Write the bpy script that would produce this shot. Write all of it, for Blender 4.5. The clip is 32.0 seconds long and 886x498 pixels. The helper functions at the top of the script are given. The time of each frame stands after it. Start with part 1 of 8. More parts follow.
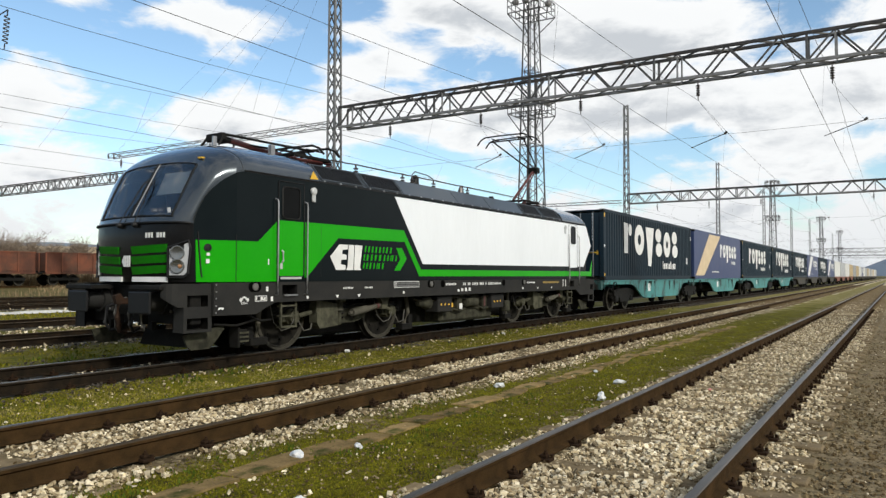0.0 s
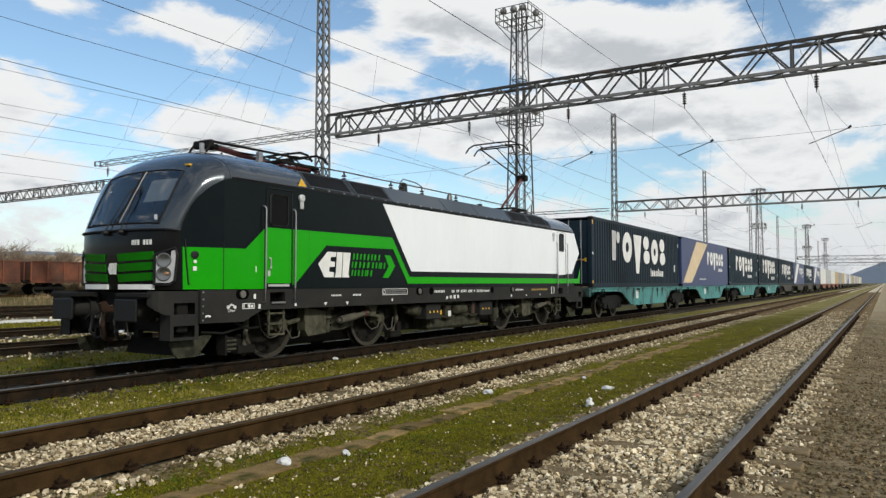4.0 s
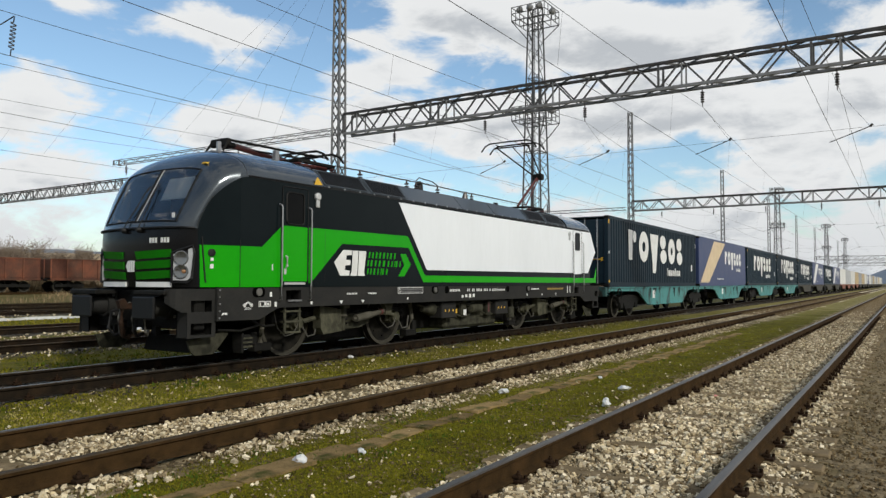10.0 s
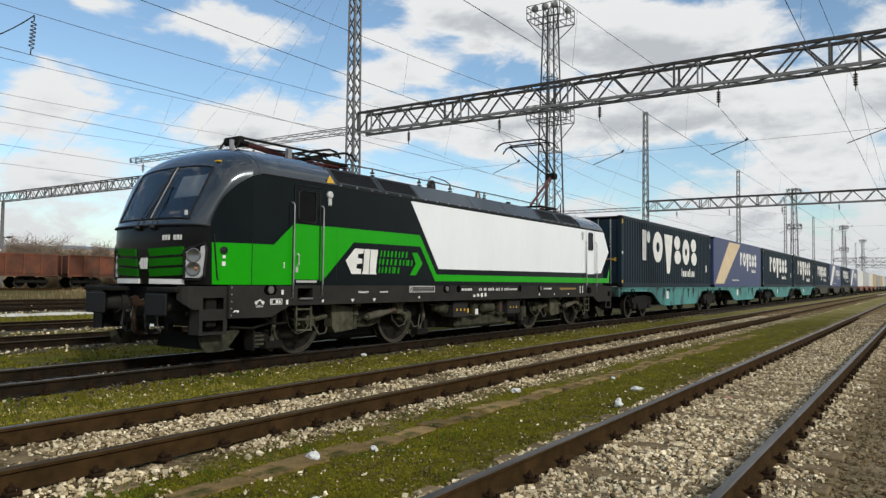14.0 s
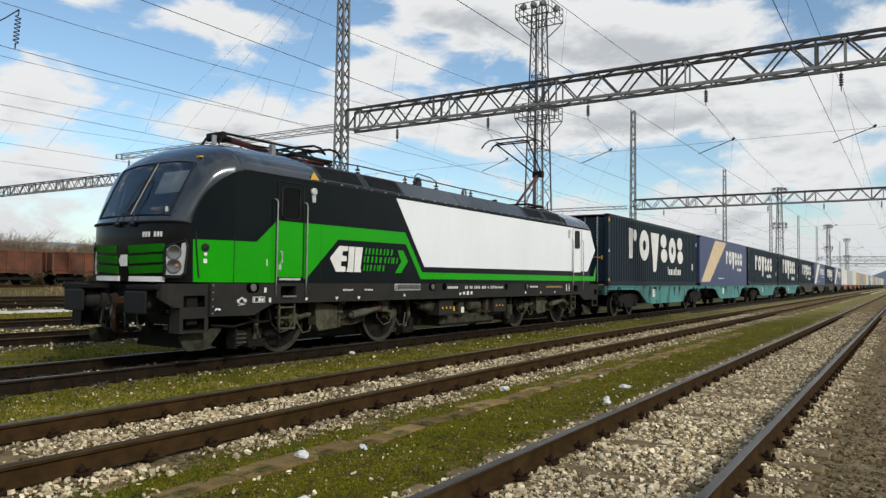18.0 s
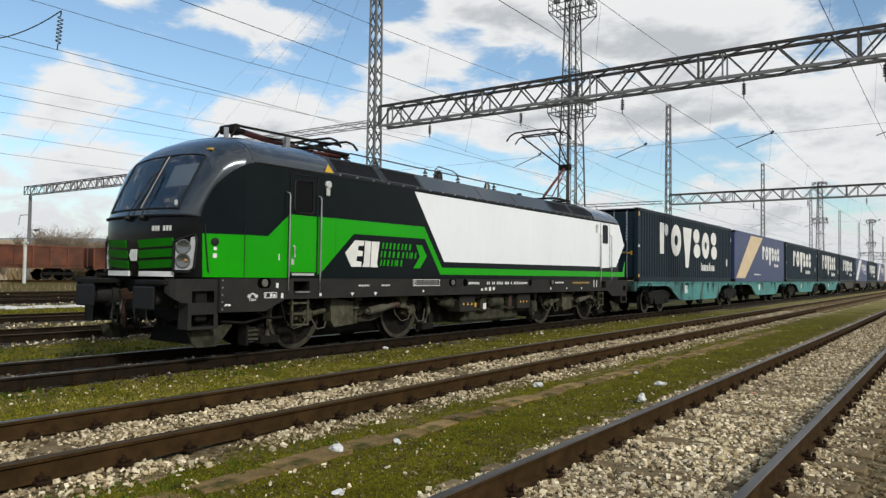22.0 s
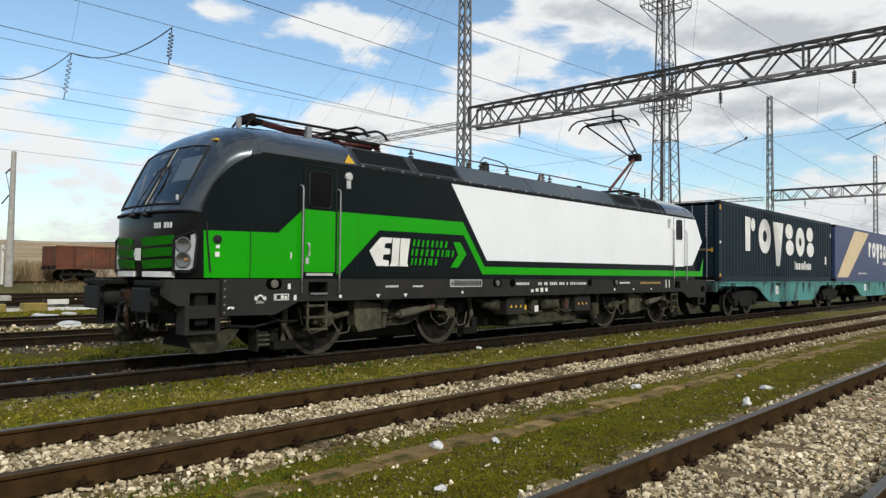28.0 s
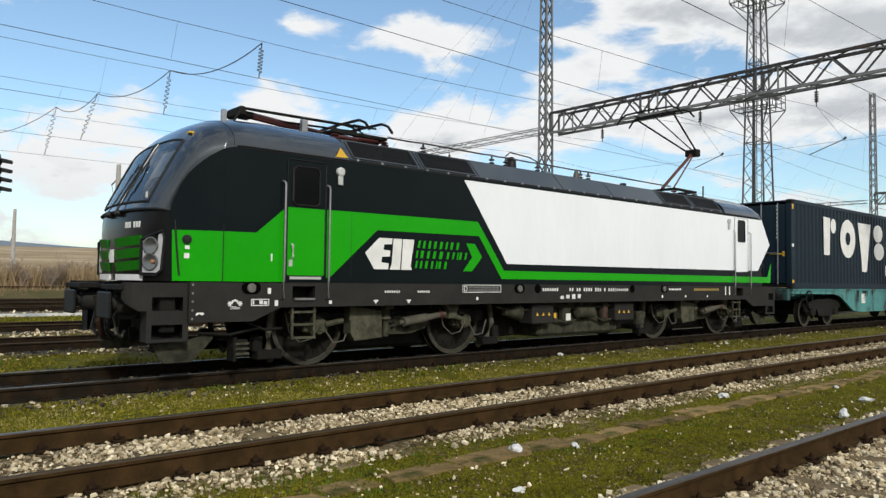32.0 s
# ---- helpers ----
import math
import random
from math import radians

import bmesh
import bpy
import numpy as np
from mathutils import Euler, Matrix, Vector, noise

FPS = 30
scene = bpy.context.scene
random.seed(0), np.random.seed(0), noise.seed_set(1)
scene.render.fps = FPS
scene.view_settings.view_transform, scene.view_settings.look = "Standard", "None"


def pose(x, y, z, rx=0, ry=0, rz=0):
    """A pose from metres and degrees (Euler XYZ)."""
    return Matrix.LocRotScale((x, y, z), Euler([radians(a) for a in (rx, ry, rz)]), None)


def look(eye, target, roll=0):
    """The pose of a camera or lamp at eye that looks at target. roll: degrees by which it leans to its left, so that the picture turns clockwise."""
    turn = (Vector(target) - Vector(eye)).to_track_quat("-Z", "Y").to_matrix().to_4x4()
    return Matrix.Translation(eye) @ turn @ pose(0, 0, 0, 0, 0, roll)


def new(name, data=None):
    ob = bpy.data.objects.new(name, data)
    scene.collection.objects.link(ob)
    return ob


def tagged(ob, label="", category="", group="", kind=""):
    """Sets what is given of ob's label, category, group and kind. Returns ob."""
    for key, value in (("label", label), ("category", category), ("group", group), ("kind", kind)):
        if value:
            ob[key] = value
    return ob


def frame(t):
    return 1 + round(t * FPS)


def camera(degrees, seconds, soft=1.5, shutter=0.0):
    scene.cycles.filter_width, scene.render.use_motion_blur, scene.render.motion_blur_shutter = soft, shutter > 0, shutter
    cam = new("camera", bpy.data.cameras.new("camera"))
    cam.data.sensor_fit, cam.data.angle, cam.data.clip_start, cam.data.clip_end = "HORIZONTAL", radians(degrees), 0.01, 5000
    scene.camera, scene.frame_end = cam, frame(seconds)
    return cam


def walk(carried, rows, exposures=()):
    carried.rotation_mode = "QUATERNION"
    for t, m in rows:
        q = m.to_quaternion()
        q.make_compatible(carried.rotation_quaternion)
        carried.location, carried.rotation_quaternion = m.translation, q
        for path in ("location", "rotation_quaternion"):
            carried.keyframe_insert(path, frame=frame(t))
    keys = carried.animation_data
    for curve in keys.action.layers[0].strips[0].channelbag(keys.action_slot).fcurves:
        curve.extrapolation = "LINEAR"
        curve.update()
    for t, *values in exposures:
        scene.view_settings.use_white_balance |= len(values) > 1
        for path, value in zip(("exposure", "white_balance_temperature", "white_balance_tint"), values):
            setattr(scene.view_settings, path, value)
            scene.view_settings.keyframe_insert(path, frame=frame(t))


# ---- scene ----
FOV = 63.13
cam = camera(FOV, 32.0, soft=1.38)
ROWS = [
    (0, 0.000, 0.000, 1.573, 92.06, -0.10, 32.38),
    (0.5, 0.003, 0.012, 1.550, 92.18, -0.11, 32.22),
    (1, 0.007, 0.012, 1.548, 92.23, 0.04, 32.08),
    (1.5, 0.001, 0.007, 1.554, 92.36, 0.10, 32.01),
    (2, 0.002, 0.005, 1.544, 92.59, 0.13, 31.93),
    (2.5, 0.011, 0.007, 1.549, 92.59, 0.05, 31.75),
    (3, 0.009, 0.006, 1.549, 92.60, 0.04, 31.61),
    (3.5, 0.007, 0.005, 1.549, 92.66, -0.01, 31.54),
    (5.5, 0.006, 0.007, 1.549, 92.86, 0.27, 31.36),
    (6, 0.006, 0.014, 1.547, 92.92, 0.14, 31.45),
    (6.5, 0.004, 0.014, 1.548, 92.88, 0.11, 31.57),
    (7, 0.003, 0.013, 1.549, 92.86, 0.12, 31.69),
    (7.5, 0.018, 0.011, 1.553, 92.85, 0.01, 31.86),
    (8, 0.002, 0.016, 1.547, 92.84, 0.10, 31.96),
    (8.5, 0.001, 0.021, 1.551, 92.84, 0.09, 32.11),
    (9, -0.005, 0.021, 1.549, 92.80, 0.02, 32.34),
    (9.5, -0.008, 0.026, 1.546, 92.71, -0.10, 32.47),
    (10, -0.013, 0.021, 1.543, 92.64, -0.17, 32.70),
    (10.5, -0.010, 0.021, 1.548, 92.59, -0.04, 33.02),
    (11, -0.014, 0.014, 1.550, 92.57, 0.26, 33.34),
    (11.5, -0.008, 0.016, 1.553, 92.97, 0.90, 33.97),
    (12, -0.013, 0.000, 1.554, 93.64, 0.70, 34.86),
    (12.5, -0.019, -0.003, 1.552, 93.54, 0.48, 35.61),
    (13, -0.005, -0.003, 1.543, 93.16, -0.31, 35.68),
    (13.5, 0.002, -0.000, 1.544, 92.76, -0.44, 34.63),
    (14, 0.006, -0.003, 1.546, 92.55, -0.60, 33.76),
    (14.5, 0.008, -0.006, 1.545, 92.33, -0.67, 33.03),
    (16.5, -0.001, -0.001, 1.548, 91.72, -0.62, 32.52),
    (17, -0.003, -0.003, 1.558, 91.99, -0.81, 32.67),
    (17.5, -0.011, -0.004, 1.553, 92.17, -0.86, 32.71),
    (18, -0.015, -0.002, 1.551, 92.38, -0.71, 32.79),
    (18.5, -0.024, 0.002, 1.547, 92.49, -0.72, 33.03),
    (19, -0.025, 0.000, 1.548, 92.45, -0.78, 33.49),
    (19.5, -0.028, 0.001, 1.547, 92.38, -0.85, 33.85),
    (20, -0.028, 0.000, 1.542, 92.17, -0.89, 34.23),
    (20.5, -0.030, -0.001, 1.547, 92.05, -0.79, 34.42),
    (21, -0.027, -0.006, 1.548, 92.02, -0.68, 34.73),
    (21.5, -0.022, -0.005, 1.546, 92.02, -0.69, 35.04),
    (22, -0.024, -0.008, 1.548, 92.01, -0.79, 35.36),
    (22.5, -0.022, -0.013, 1.546, 92.02, -0.78, 35.75),
    (23, -0.026, -0.020, 1.546, 91.91, -0.92, 36.02),
    (23.5, -0.027, -0.022, 1.547, 91.91, -0.85, 36.43),
    (24, -0.027, -0.028, 1.548, 91.91, -0.76, 36.92),
    (24.5, -0.035, -0.033, 1.550, 91.90, -0.86, 37.38),
    (25, -0.036, -0.040, 1.548, 91.92, -0.85, 38.02),
    (25.5, -0.031, -0.051, 1.546, 91.98, -0.74, 38.50),
    (27.5, -0.033, -0.099, 1.553, 91.81, -0.58, 40.80),
    (28, -0.042, -0.112, 1.548, 91.95, -0.61, 42.41),
    (28.5, -0.036, -0.125, 1.545, 91.98, -0.74, 43.90),
    (29, -0.033, -0.133, 1.545, 91.95, -0.87, 44.98),
    (29.5, -0.033, -0.137, 1.545, 92.00, -0.73, 45.67),
    (30, -0.029, -0.137, 1.550, 92.11, -0.72, 46.15),
    (30.5, -0.027, -0.141, 1.548, 92.28, -0.81, 46.54),
    (31, -0.025, -0.149, 1.552, 92.29, -0.89, 46.91),
    (31.5, -0.005, -0.153, 1.550, 92.28, -0.80, 47.68),
    (32, 0.035, -0.143, 1.515, 92.44, -0.74, 48.93),
]

walk(cam, [(t, pose(x, y, z, rx, ry, rz)) for t, x, y, z, rx, ry, rz in ROWS],
     exposures=[(0.0, 0.08), (2.0, 0.05), (3.5, -0.05), (5.5, -0.14), (14.0, -0.16), (20.0, -0.14), (26.0, -0.08), (32.0, -0.04)])
# metres that the train has rolled towards the viewer, by the second
TRAVEL = [(0, 0.000), (0.5, 0.000), (1, 0.000), (1.5, 0.000), (2, 0.000), (2.5, 0.000), (3, 0.000), (3.5, 0.000), (5.5, 0.000), (6, 0.000), (6.5, 0.000), (7, 0.000), (7.5, 0.000), (8, 0.000), (8.5, 0.000), (9, 0.000), (9.5, 0.000), (10, 0.000), (10.5, 0.000), (11, 0.000), (11.5, 0.000), (12, 0.000), (12.5, 0.014), (13, 0.033), (13.5, 0.049), (14, 0.062), (14.5, 0.074), (16.5, 0.092), (17, 0.115), (17.5, 0.143), (18, 0.179), (18.5, 0.225), (19, 0.277), (19.5, 0.332), (20, 0.393), (20.5, 0.456), (21, 0.521), (21.5, 0.593), (22, 0.680), (22.5, 0.785), (23, 0.901), (23.5, 1.021), (24, 1.149), (24.5, 1.283), (25, 1.420), (25.5, 1.559), (27.5, 2.205), (28, 2.392), (28.5, 2.592), (29, 2.798), (29.5, 3.006), (30, 3.220), (30.5, 3.439), (31, 3.664), (31.5, 3.893), (32, 4.128)]

ZR = 0.17                      # top of the rails over the sleepers
TRACKS = [-1.91, -6.26, -10.56, -16.85, -22.45, -34.3, -39.8, -45.0]
TRAIN_X = -10.56
FRONT_Y = 6.52                 # datum of the locomotive's length, at rest


# ---------------------------------------------------------------- light
SUN_DIR = Vector((0.80, -0.30, 0.53)).normalized()
sun = new("sun", bpy.data.lights.new("sun", "SUN"))
sun.data.energy, sun.data.angle, sun.data.color = 2.6, radians(4.0), (1.0, 0.965, 0.86)
sun.matrix_world = look((0, 0, 0), -SUN_DIR)


def make_world():
    w = bpy.data.worlds.new("sky")
    w.use_nodes = True
    scene.world = w
    nt = w.node_tree
    nt.nodes.clear()
    N, L = nt.nodes.new, nt.links.new
    out, bg = N("ShaderNodeOutputWorld"), N("ShaderNodeBackground")
    tc = N("ShaderNodeTexCoord")
    sky = N("ShaderNodeTexSky")
    sky.sky_type, sky.sun_disc = "NISHITA", False
    sky.sun_elevation = math.asin(SUN_DIR.z)
    sky.sun_rotation = math.atan2(SUN_DIR.x, SUN_DIR.y)
    sky.air_density, sky.dust_density, sky.ozone_density = 1.0, 1.0, 0.9
    sc = N("ShaderNodeVectorMath"); sc.operation = "MULTIPLY"; sc.inputs[1].default_value = (SKY_STRENGTH * 0.90, SKY_STRENGTH * 1.0, SKY_STRENGTH * 1.01)
    L(sky.outputs[0], sc.inputs[0])
    # clouds lie flat: the direction is stretched upwards before the noise is read
    sep = N("ShaderNodeSeparateXYZ"); L(tc.outputs["Generated"], sep.inputs[0])
    def calc(op, x, y):
        n = N("ShaderNodeMath"); n.operation = op
        for i, v in enumerate((x, y)):
            if isinstance(v, (int, float)):
                n.inputs[i].default_value = v
            else:
                L(v, n.inputs[i])
        return n.outputs[0]
    def span(src, a0, a1, b0, b1, smooth=False):
        n = N("ShaderNodeMapRange"); L(src, n.inputs[0])
        if smooth:
            n.interpolation_type = "SMOOTHSTEP"
        for i, v in enumerate((a0, a1, b0, b1)):
            n.inputs[i + 1].default_value = v
        return n.outputs[0]
    def thickness(up):
        """How much cloud stands in a direction, or a little above it."""
        com = N("ShaderNodeVectorMath"); com.operation = "MULTIPLY_ADD"
        L(tc.outputs["Generated"], com.inputs[0])
        com.inputs[1].default_value, com.inputs[2].default_value = (1.0, 1.0, 2.3), (0.0, 0.0, CLOUD_SEED + 2.3 * up)
        def noise_tex(scale, detail, rough, dist=0.0):
            n = N("ShaderNodeTexNoise")
            n.inputs["Scale"].default_value, n.inputs["Detail"].default_value = scale, detail
            n.inputs["Roughness"].default_value, n.inputs["Distortion"].default_value = rough, dist
            L(com.outputs[0], n.inputs["Vector"])
            return n.outputs[0]
        big, mid = noise_tex(4.2, 10.0, 0.55, 0.25), noise_tex(11.0, 9.0, 0.60, 0.3)
        dens = calc("ADD", calc("MULTIPLY", big, 0.42), calc("MULTIPLY", mid, 0.58))
        # more cloud over the running lines and behind; open blue high over the sidings
        dens = calc("ADD", dens, calc("ADD", calc("MULTIPLY", sep.outputs[0], 0.12), 0.032))
        dens = calc("ADD", dens, calc("MULTIPLY", sep.outputs[1], -0.03))
        for az, el, rad, weight in HEAPS + GAPS:
            a, e = radians(az), radians(el)
            d = N("ShaderNodeVectorMath"); d.operation = "DISTANCE"
            L(com.outputs[0], d.inputs[0])
            d.inputs[1].default_value = (-math.sin(a) * math.cos(e), math.cos(a) * math.cos(e), 2.3 * math.sin(e) + CLOUD_SEED)
            dens = calc("ADD", dens, span(d.outputs["Value"], 0.0, rad, weight, 0.0, True))
        return calc("ADD", dens, span(sep.outputs[2], 0.02, 0.18, 0.16, 0.0, True))
    dens = thickness(0.0)
    mask = span(dens, 0.455, 0.60, 0.0, 1.0, True)
    # undersides and thick parts are greyer, the tops stay white
    above = span(thickness(0.030), 0.54, 0.74, 0.0, 1.0, True)
    grey = calc("MULTIPLY", span(dens, 0.57, 0.74, 0.0, 1.0, True), span(above, 0.0, 1.0, 0.05, 0.9))
    grey = calc("MAXIMUM", grey, span(sep.outputs[2], 0.02, 0.17, 0.34, 0.0, True))
    col = N("ShaderNodeMix"); col.data_type = "RGBA"; L(grey, col.inputs[0])
    col.inputs[6].default_value, col.inputs[7].default_value = (0.92, 0.935, 0.94, 1), (0.53, 0.565, 0.605, 1)
    mix = N("ShaderNodeMix"); mix.data_type = "RGBA"
    L(mask, mix.inputs[0]); L(sc.outputs[0], mix.inputs[6]); L(col.outputs[2], mix.inputs[7])
    L(mix.outputs[2], bg.inputs[0]); bg.inputs[1].default_value = 1.0
    L(bg.outputs[0], out.inputs[0])


# cumulus heaps and the blue gaps between them: bearing, height (degrees), reach, strength
HEAPS = [(62.3, 13.0, 0.14, 0.30), (54.3, 18.9, 0.085, 0.16), (51.3, 19.0, 0.10, 0.20), (48.0, 18.4, 0.08, 0.17), (60.5, 19.2, 0.06, 0.16),
         (38.9, 18.7, 0.065, 0.19), (35.9, 16.6, 0.08, 0.17), (39.6, 15.6, 0.08, 0.16), (51.3, 11.0, 0.13, 0.22), (46.0, 11.8, 0.15, 0.24),
         (38.0, 12.0, 0.15, 0.20), (63.0, 8.2, 0.20, 0.20), (29.0, 20.0, 0.15, 0.20), (22.5, 18.8, 0.17, 0.23), (15.5, 18.2, 0.16, 0.23),
         (33.0, 22.0, 0.16, 0.17), (29.0, 12.4, 0.18, 0.22), (21.5, 13.0, 0.18, 0.22), (15.0, 13.4, 0.15, 0.20), (4.5, 13.4, 0.18, 0.22), (7.0, 8.6, 0.14, 0.20), (0.5, 17.8, 0.06, 0.14), (77.0, 9.0, 0.18, 0.20)]
GAPS = [(61.3, 17.0, 0.09, -0.10), (71.0, 17.2, 0.20, -0.10), (44.6, 16.0, 0.10, -0.13), (54.5, 15.2, 0.12, -0.13), (6.0, 18.6, 0.09, -0.16), (33.4, 18.9, 0.05, -0.12), (12.5, 9.8, 0.07, -0.10), (34.5, 9.2, 0.07, -0.05), (57.0, 21.5, 0.10, -0.10), (43.5, 20.5, 0.08, -0.12), (68.0, 11.5, 0.07, -0.10)]
SKY_STRENGTH, CLOUD_SEED = 0.165, 7.3
make_world()


# ---------------------------------------------------------------- materials
def mat(name, a, b=None, rough=0.6, metal=0.0, scale=4.0, fine=0.0, bump=0.0, bump_scale=40.0, coat=0.0, stretch=(1, 1, 1), lo=0.35, hi=0.65, spec=0.5, c=None, c_scale=1.2, c_lo=0.55, c_hi=0.75, rand=0.0):
    """a and b mixed by noise; c: a third colour in larger stains; rand: how much single objects differ."""
    m = bpy.data.materials.new(name)
    m.use_nodes = True
    nt = m.node_tree
    N, L = nt.nodes.new, nt.links.new
    bs = nt.nodes["Principled BSDF"]
    bs.inputs["Roughness"].default_value, bs.inputs["Metallic"].default_value = rough, metal
    bs.inputs["Coat Weight"].default_value = coat
    bs.inputs["Coat Roughness"].default_value = 0.06
    bs.inputs["Specular IOR Level"].default_value = spec
    tc, mp = N("ShaderNodeTexCoord"), N("ShaderNodeMapping")
    mp.inputs["Scale"].default_value = stretch
    L(tc.outputs["Object"], mp.inputs[0])
    def tex(s, d, r):
        n = N("ShaderNodeTexNoise")
        n.inputs["Scale"].default_value, n.inputs["Detail"].default_value, n.inputs["Roughness"].default_value = s, d, r
        L(mp.outputs[0], n.inputs["Vector"])
        return n
    def ramp(src, lo_, hi_):
        r = N("ShaderNodeMapRange"); L(src, r.inputs[0])
        r.inputs[1].default_value, r.inputs[2].default_value = lo_, hi_
        return r.outputs[0]
    def mixc(fac, c0, c1):
        x = N("ShaderNodeMix"); x.data_type = "RGBA"; L(fac, x.inputs[0])
        for i, cc in ((6, c0), (7, c1)):
            if isinstance(cc, tuple):
                x.inputs[i].default_value = (*cc, 1)
            else:
                L(cc, x.inputs[i])
        return x.outputs[2]
    b = b or tuple(v * 0.8 for v in a)
    n1 = tex(scale, 6.0, 0.6)
    out = mixc(ramp(n1.outputs[0], lo, hi), a, b)
    if c:
        n3 = tex(c_scale, 5.0, 0.65)
        out = mixc(ramp(n3.outputs[0], c_lo, c_hi), out, c)
    if fine:
        n2 = tex(scale * 14, 3.0, 0.7)
        hs = N("ShaderNodeHueSaturation")
        rr = N("ShaderNodeMapRange"); L(n2.outputs[0], rr.inputs[0])
        rr.inputs[1].default_value, rr.inputs[2].default_value = 0.3, 0.7
        rr.inputs[3].default_value, rr.inputs[4].default_value = 1 - fine, 1 + fine
        L(rr.outputs[0], hs.inputs["Value"]); L(out, hs.inputs["Color"])
        out = hs.outputs[0]
    if rand:
        oi, hs = N("ShaderNodeObjectInfo"), N("ShaderNodeHueSaturation")
        rr = N("ShaderNodeMapRange"); L(oi.outputs["Random"], rr.inputs[0])
        rr.inputs[3].default_value, rr.inputs[4].default_value = 1 - rand, 1 + rand
        L(rr.outputs[0], hs.inputs["Value"]); L(out, hs.inputs["Color"])
        out = hs.outputs[0]
    L(out, bs.inputs["Base Color"])
    rv = N("ShaderNodeMapRange"); L(n1.outputs[0], rv.inputs[0])
    rv.inputs[3].default_value, rv.inputs[4].default_value = max(0.02, rough - 0.08), min(1, rough + 0.08)
    L(rv.outputs[0], bs.inputs["Roughness"])
    if bump:
        nb, bp = tex(bump_scale, 4.0, 0.6), N("ShaderNodeBump")
        bp.inputs["Strength"].default_value, bp.inputs["Distance"].default_value = bump, 0.02
        L(nb.outputs[0], bp.inputs["Height"]); L(bp.outputs[0], bs.inputs["Normal"])
    return m


def glass_mat(name, tint):
    m = bpy.data.materials.new(name)
    m.use_nodes = True
    nt = m.node_tree
    N, L = nt.nodes.new, nt.links.new
    nt.nodes.clear()
    o, mx, tr, gl, fr = N("ShaderNodeOutputMaterial"), N("ShaderNodeMixShader"), N("ShaderNodeBsdfTransparent"), N("ShaderNodeBsdfGlossy"), N("ShaderNodeFresnel")
    tr.inputs[0].default_value = (*tint, 1)
    gl.inputs["Roughness"].default_value = 0.03
    fr.inputs[0].default_value = 2.4
    L(fr.outputs[0], mx.inputs[0]); L(tr.outputs[0], mx.inputs[1]); L(gl.outputs[0], mx.inputs[2]); L(mx.outputs[0], o.inputs[0])
    return m


ANTHRACITE = mat("anthracite_paint", (0.0046, 0.0078, 0.0090), (0.0062, 0.0098, 0.0110), 0.16, 0, 1.5, 0.04, coat=0.0, spec=0.08)
SHELL_GREY = mat("grey_metallic_paint", (0.022, 0.031, 0.039), (0.031, 0.042, 0.052), 0.24, 0.4, 1.2, 0.05, coat=0.9)
ROOF_GREY = mat("roof_cover_grey_paint", (0.050, 0.061, 0.071), (0.064, 0.076, 0.087), 0.42, 0.3, 1.2, 0.05, coat=0.3)
GREEN = mat("bright_green_paint", (0.007, 0.300, 0.0015), (0.010, 0.325, 0.002), 0.22, 0, 1.0, 0.03, coat=0.0, spec=0.16)
# a darker green than the body panels, for the front louvres
LOUVRE_GREEN = mat("darker_green_paint", (0.008, 0.185, 0.004), (0.012, 0.140, 0.006), 0.4, 0, 3.0, 0.1, spec=0.12)
WHITE = mat("white_paint", (0.82, 0.85, 0.88), (0.78, 0.81, 0.84), 0.38, 0, 0.6, 0.02, coat=0.3, c=(0.73, 0.74, 0.74), c_scale=0.9, c_lo=0.64, c_hi=0.85, stretch=(1, 1, 0.25))
FRAME_GREY = mat("dusty_frame_grey", (0.021, 0.021, 0.0205), (0.030, 0.029, 0.0265), 0.7, 0, 2.0, 0.10, spec=0.1)
BOGIE = mat("dirty_bogie_grey", (0.019, 0.0188, 0.0132), (0.060, 0.058, 0.040), 0.85, 0, 5.0, 0.20, 0.3, spec=0.15)
# dirt, and the deep shade under the vehicles, both in this dark colour
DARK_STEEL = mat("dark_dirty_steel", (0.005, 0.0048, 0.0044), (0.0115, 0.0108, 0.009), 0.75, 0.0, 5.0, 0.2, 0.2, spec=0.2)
BLACK = mat("black_rubber", (0.006, 0.006, 0.0065), (0.010, 0.010, 0.010), 0.55, 0, 4, spec=0.25)
MASK = mat("black_front_paint", (0.0040, 0.0040, 0.0042), (0.006, 0.0058, 0.0055), 0.22, 0, 2.0, 0.08, coat=0.0, spec=0.14)
# near-black colour stands for the shade inside holes that are not cut
RECESS_SHADE = mat("recess_shade_black", (0.0016, 0.0016, 0.0016), (0.0024, 0.0023, 0.0022), 0.95, 0, 6.0, spec=0.02)
DUSTY = mat("dry_brake_dust_grey", (0.042, 0.041, 0.028), (0.094, 0.091, 0.062), 0.85, 0, 6.0, 0.20, 0.2, spec=0.15)
LAMP_GREY = mat("grey_lamp_housing", (0.46, 0.47, 0.48), (0.36, 0.37, 0.38), 0.3, 0, 4.0)
RUSTY = mat("rusty_cast_steel", (0.038, 0.020, 0.012), (0.020, 0.013, 0.009), 0.85, 0, 9.0, 0.25, 0.2, spec=0.15)
STEEL = mat("brushed_steel", (0.42, 0.42, 0.42), (0.30, 0.30, 0.30), 0.35, 0.9, 8.0, 0.1)
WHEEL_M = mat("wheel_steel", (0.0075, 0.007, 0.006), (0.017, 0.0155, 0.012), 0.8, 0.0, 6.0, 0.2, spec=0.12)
PALE_DUST = mat("pale_dry_dust", (0.105, 0.098, 0.078), (0.070, 0.065, 0.050), 0.85, 0, 6.0, 0.2, spec=0.15)
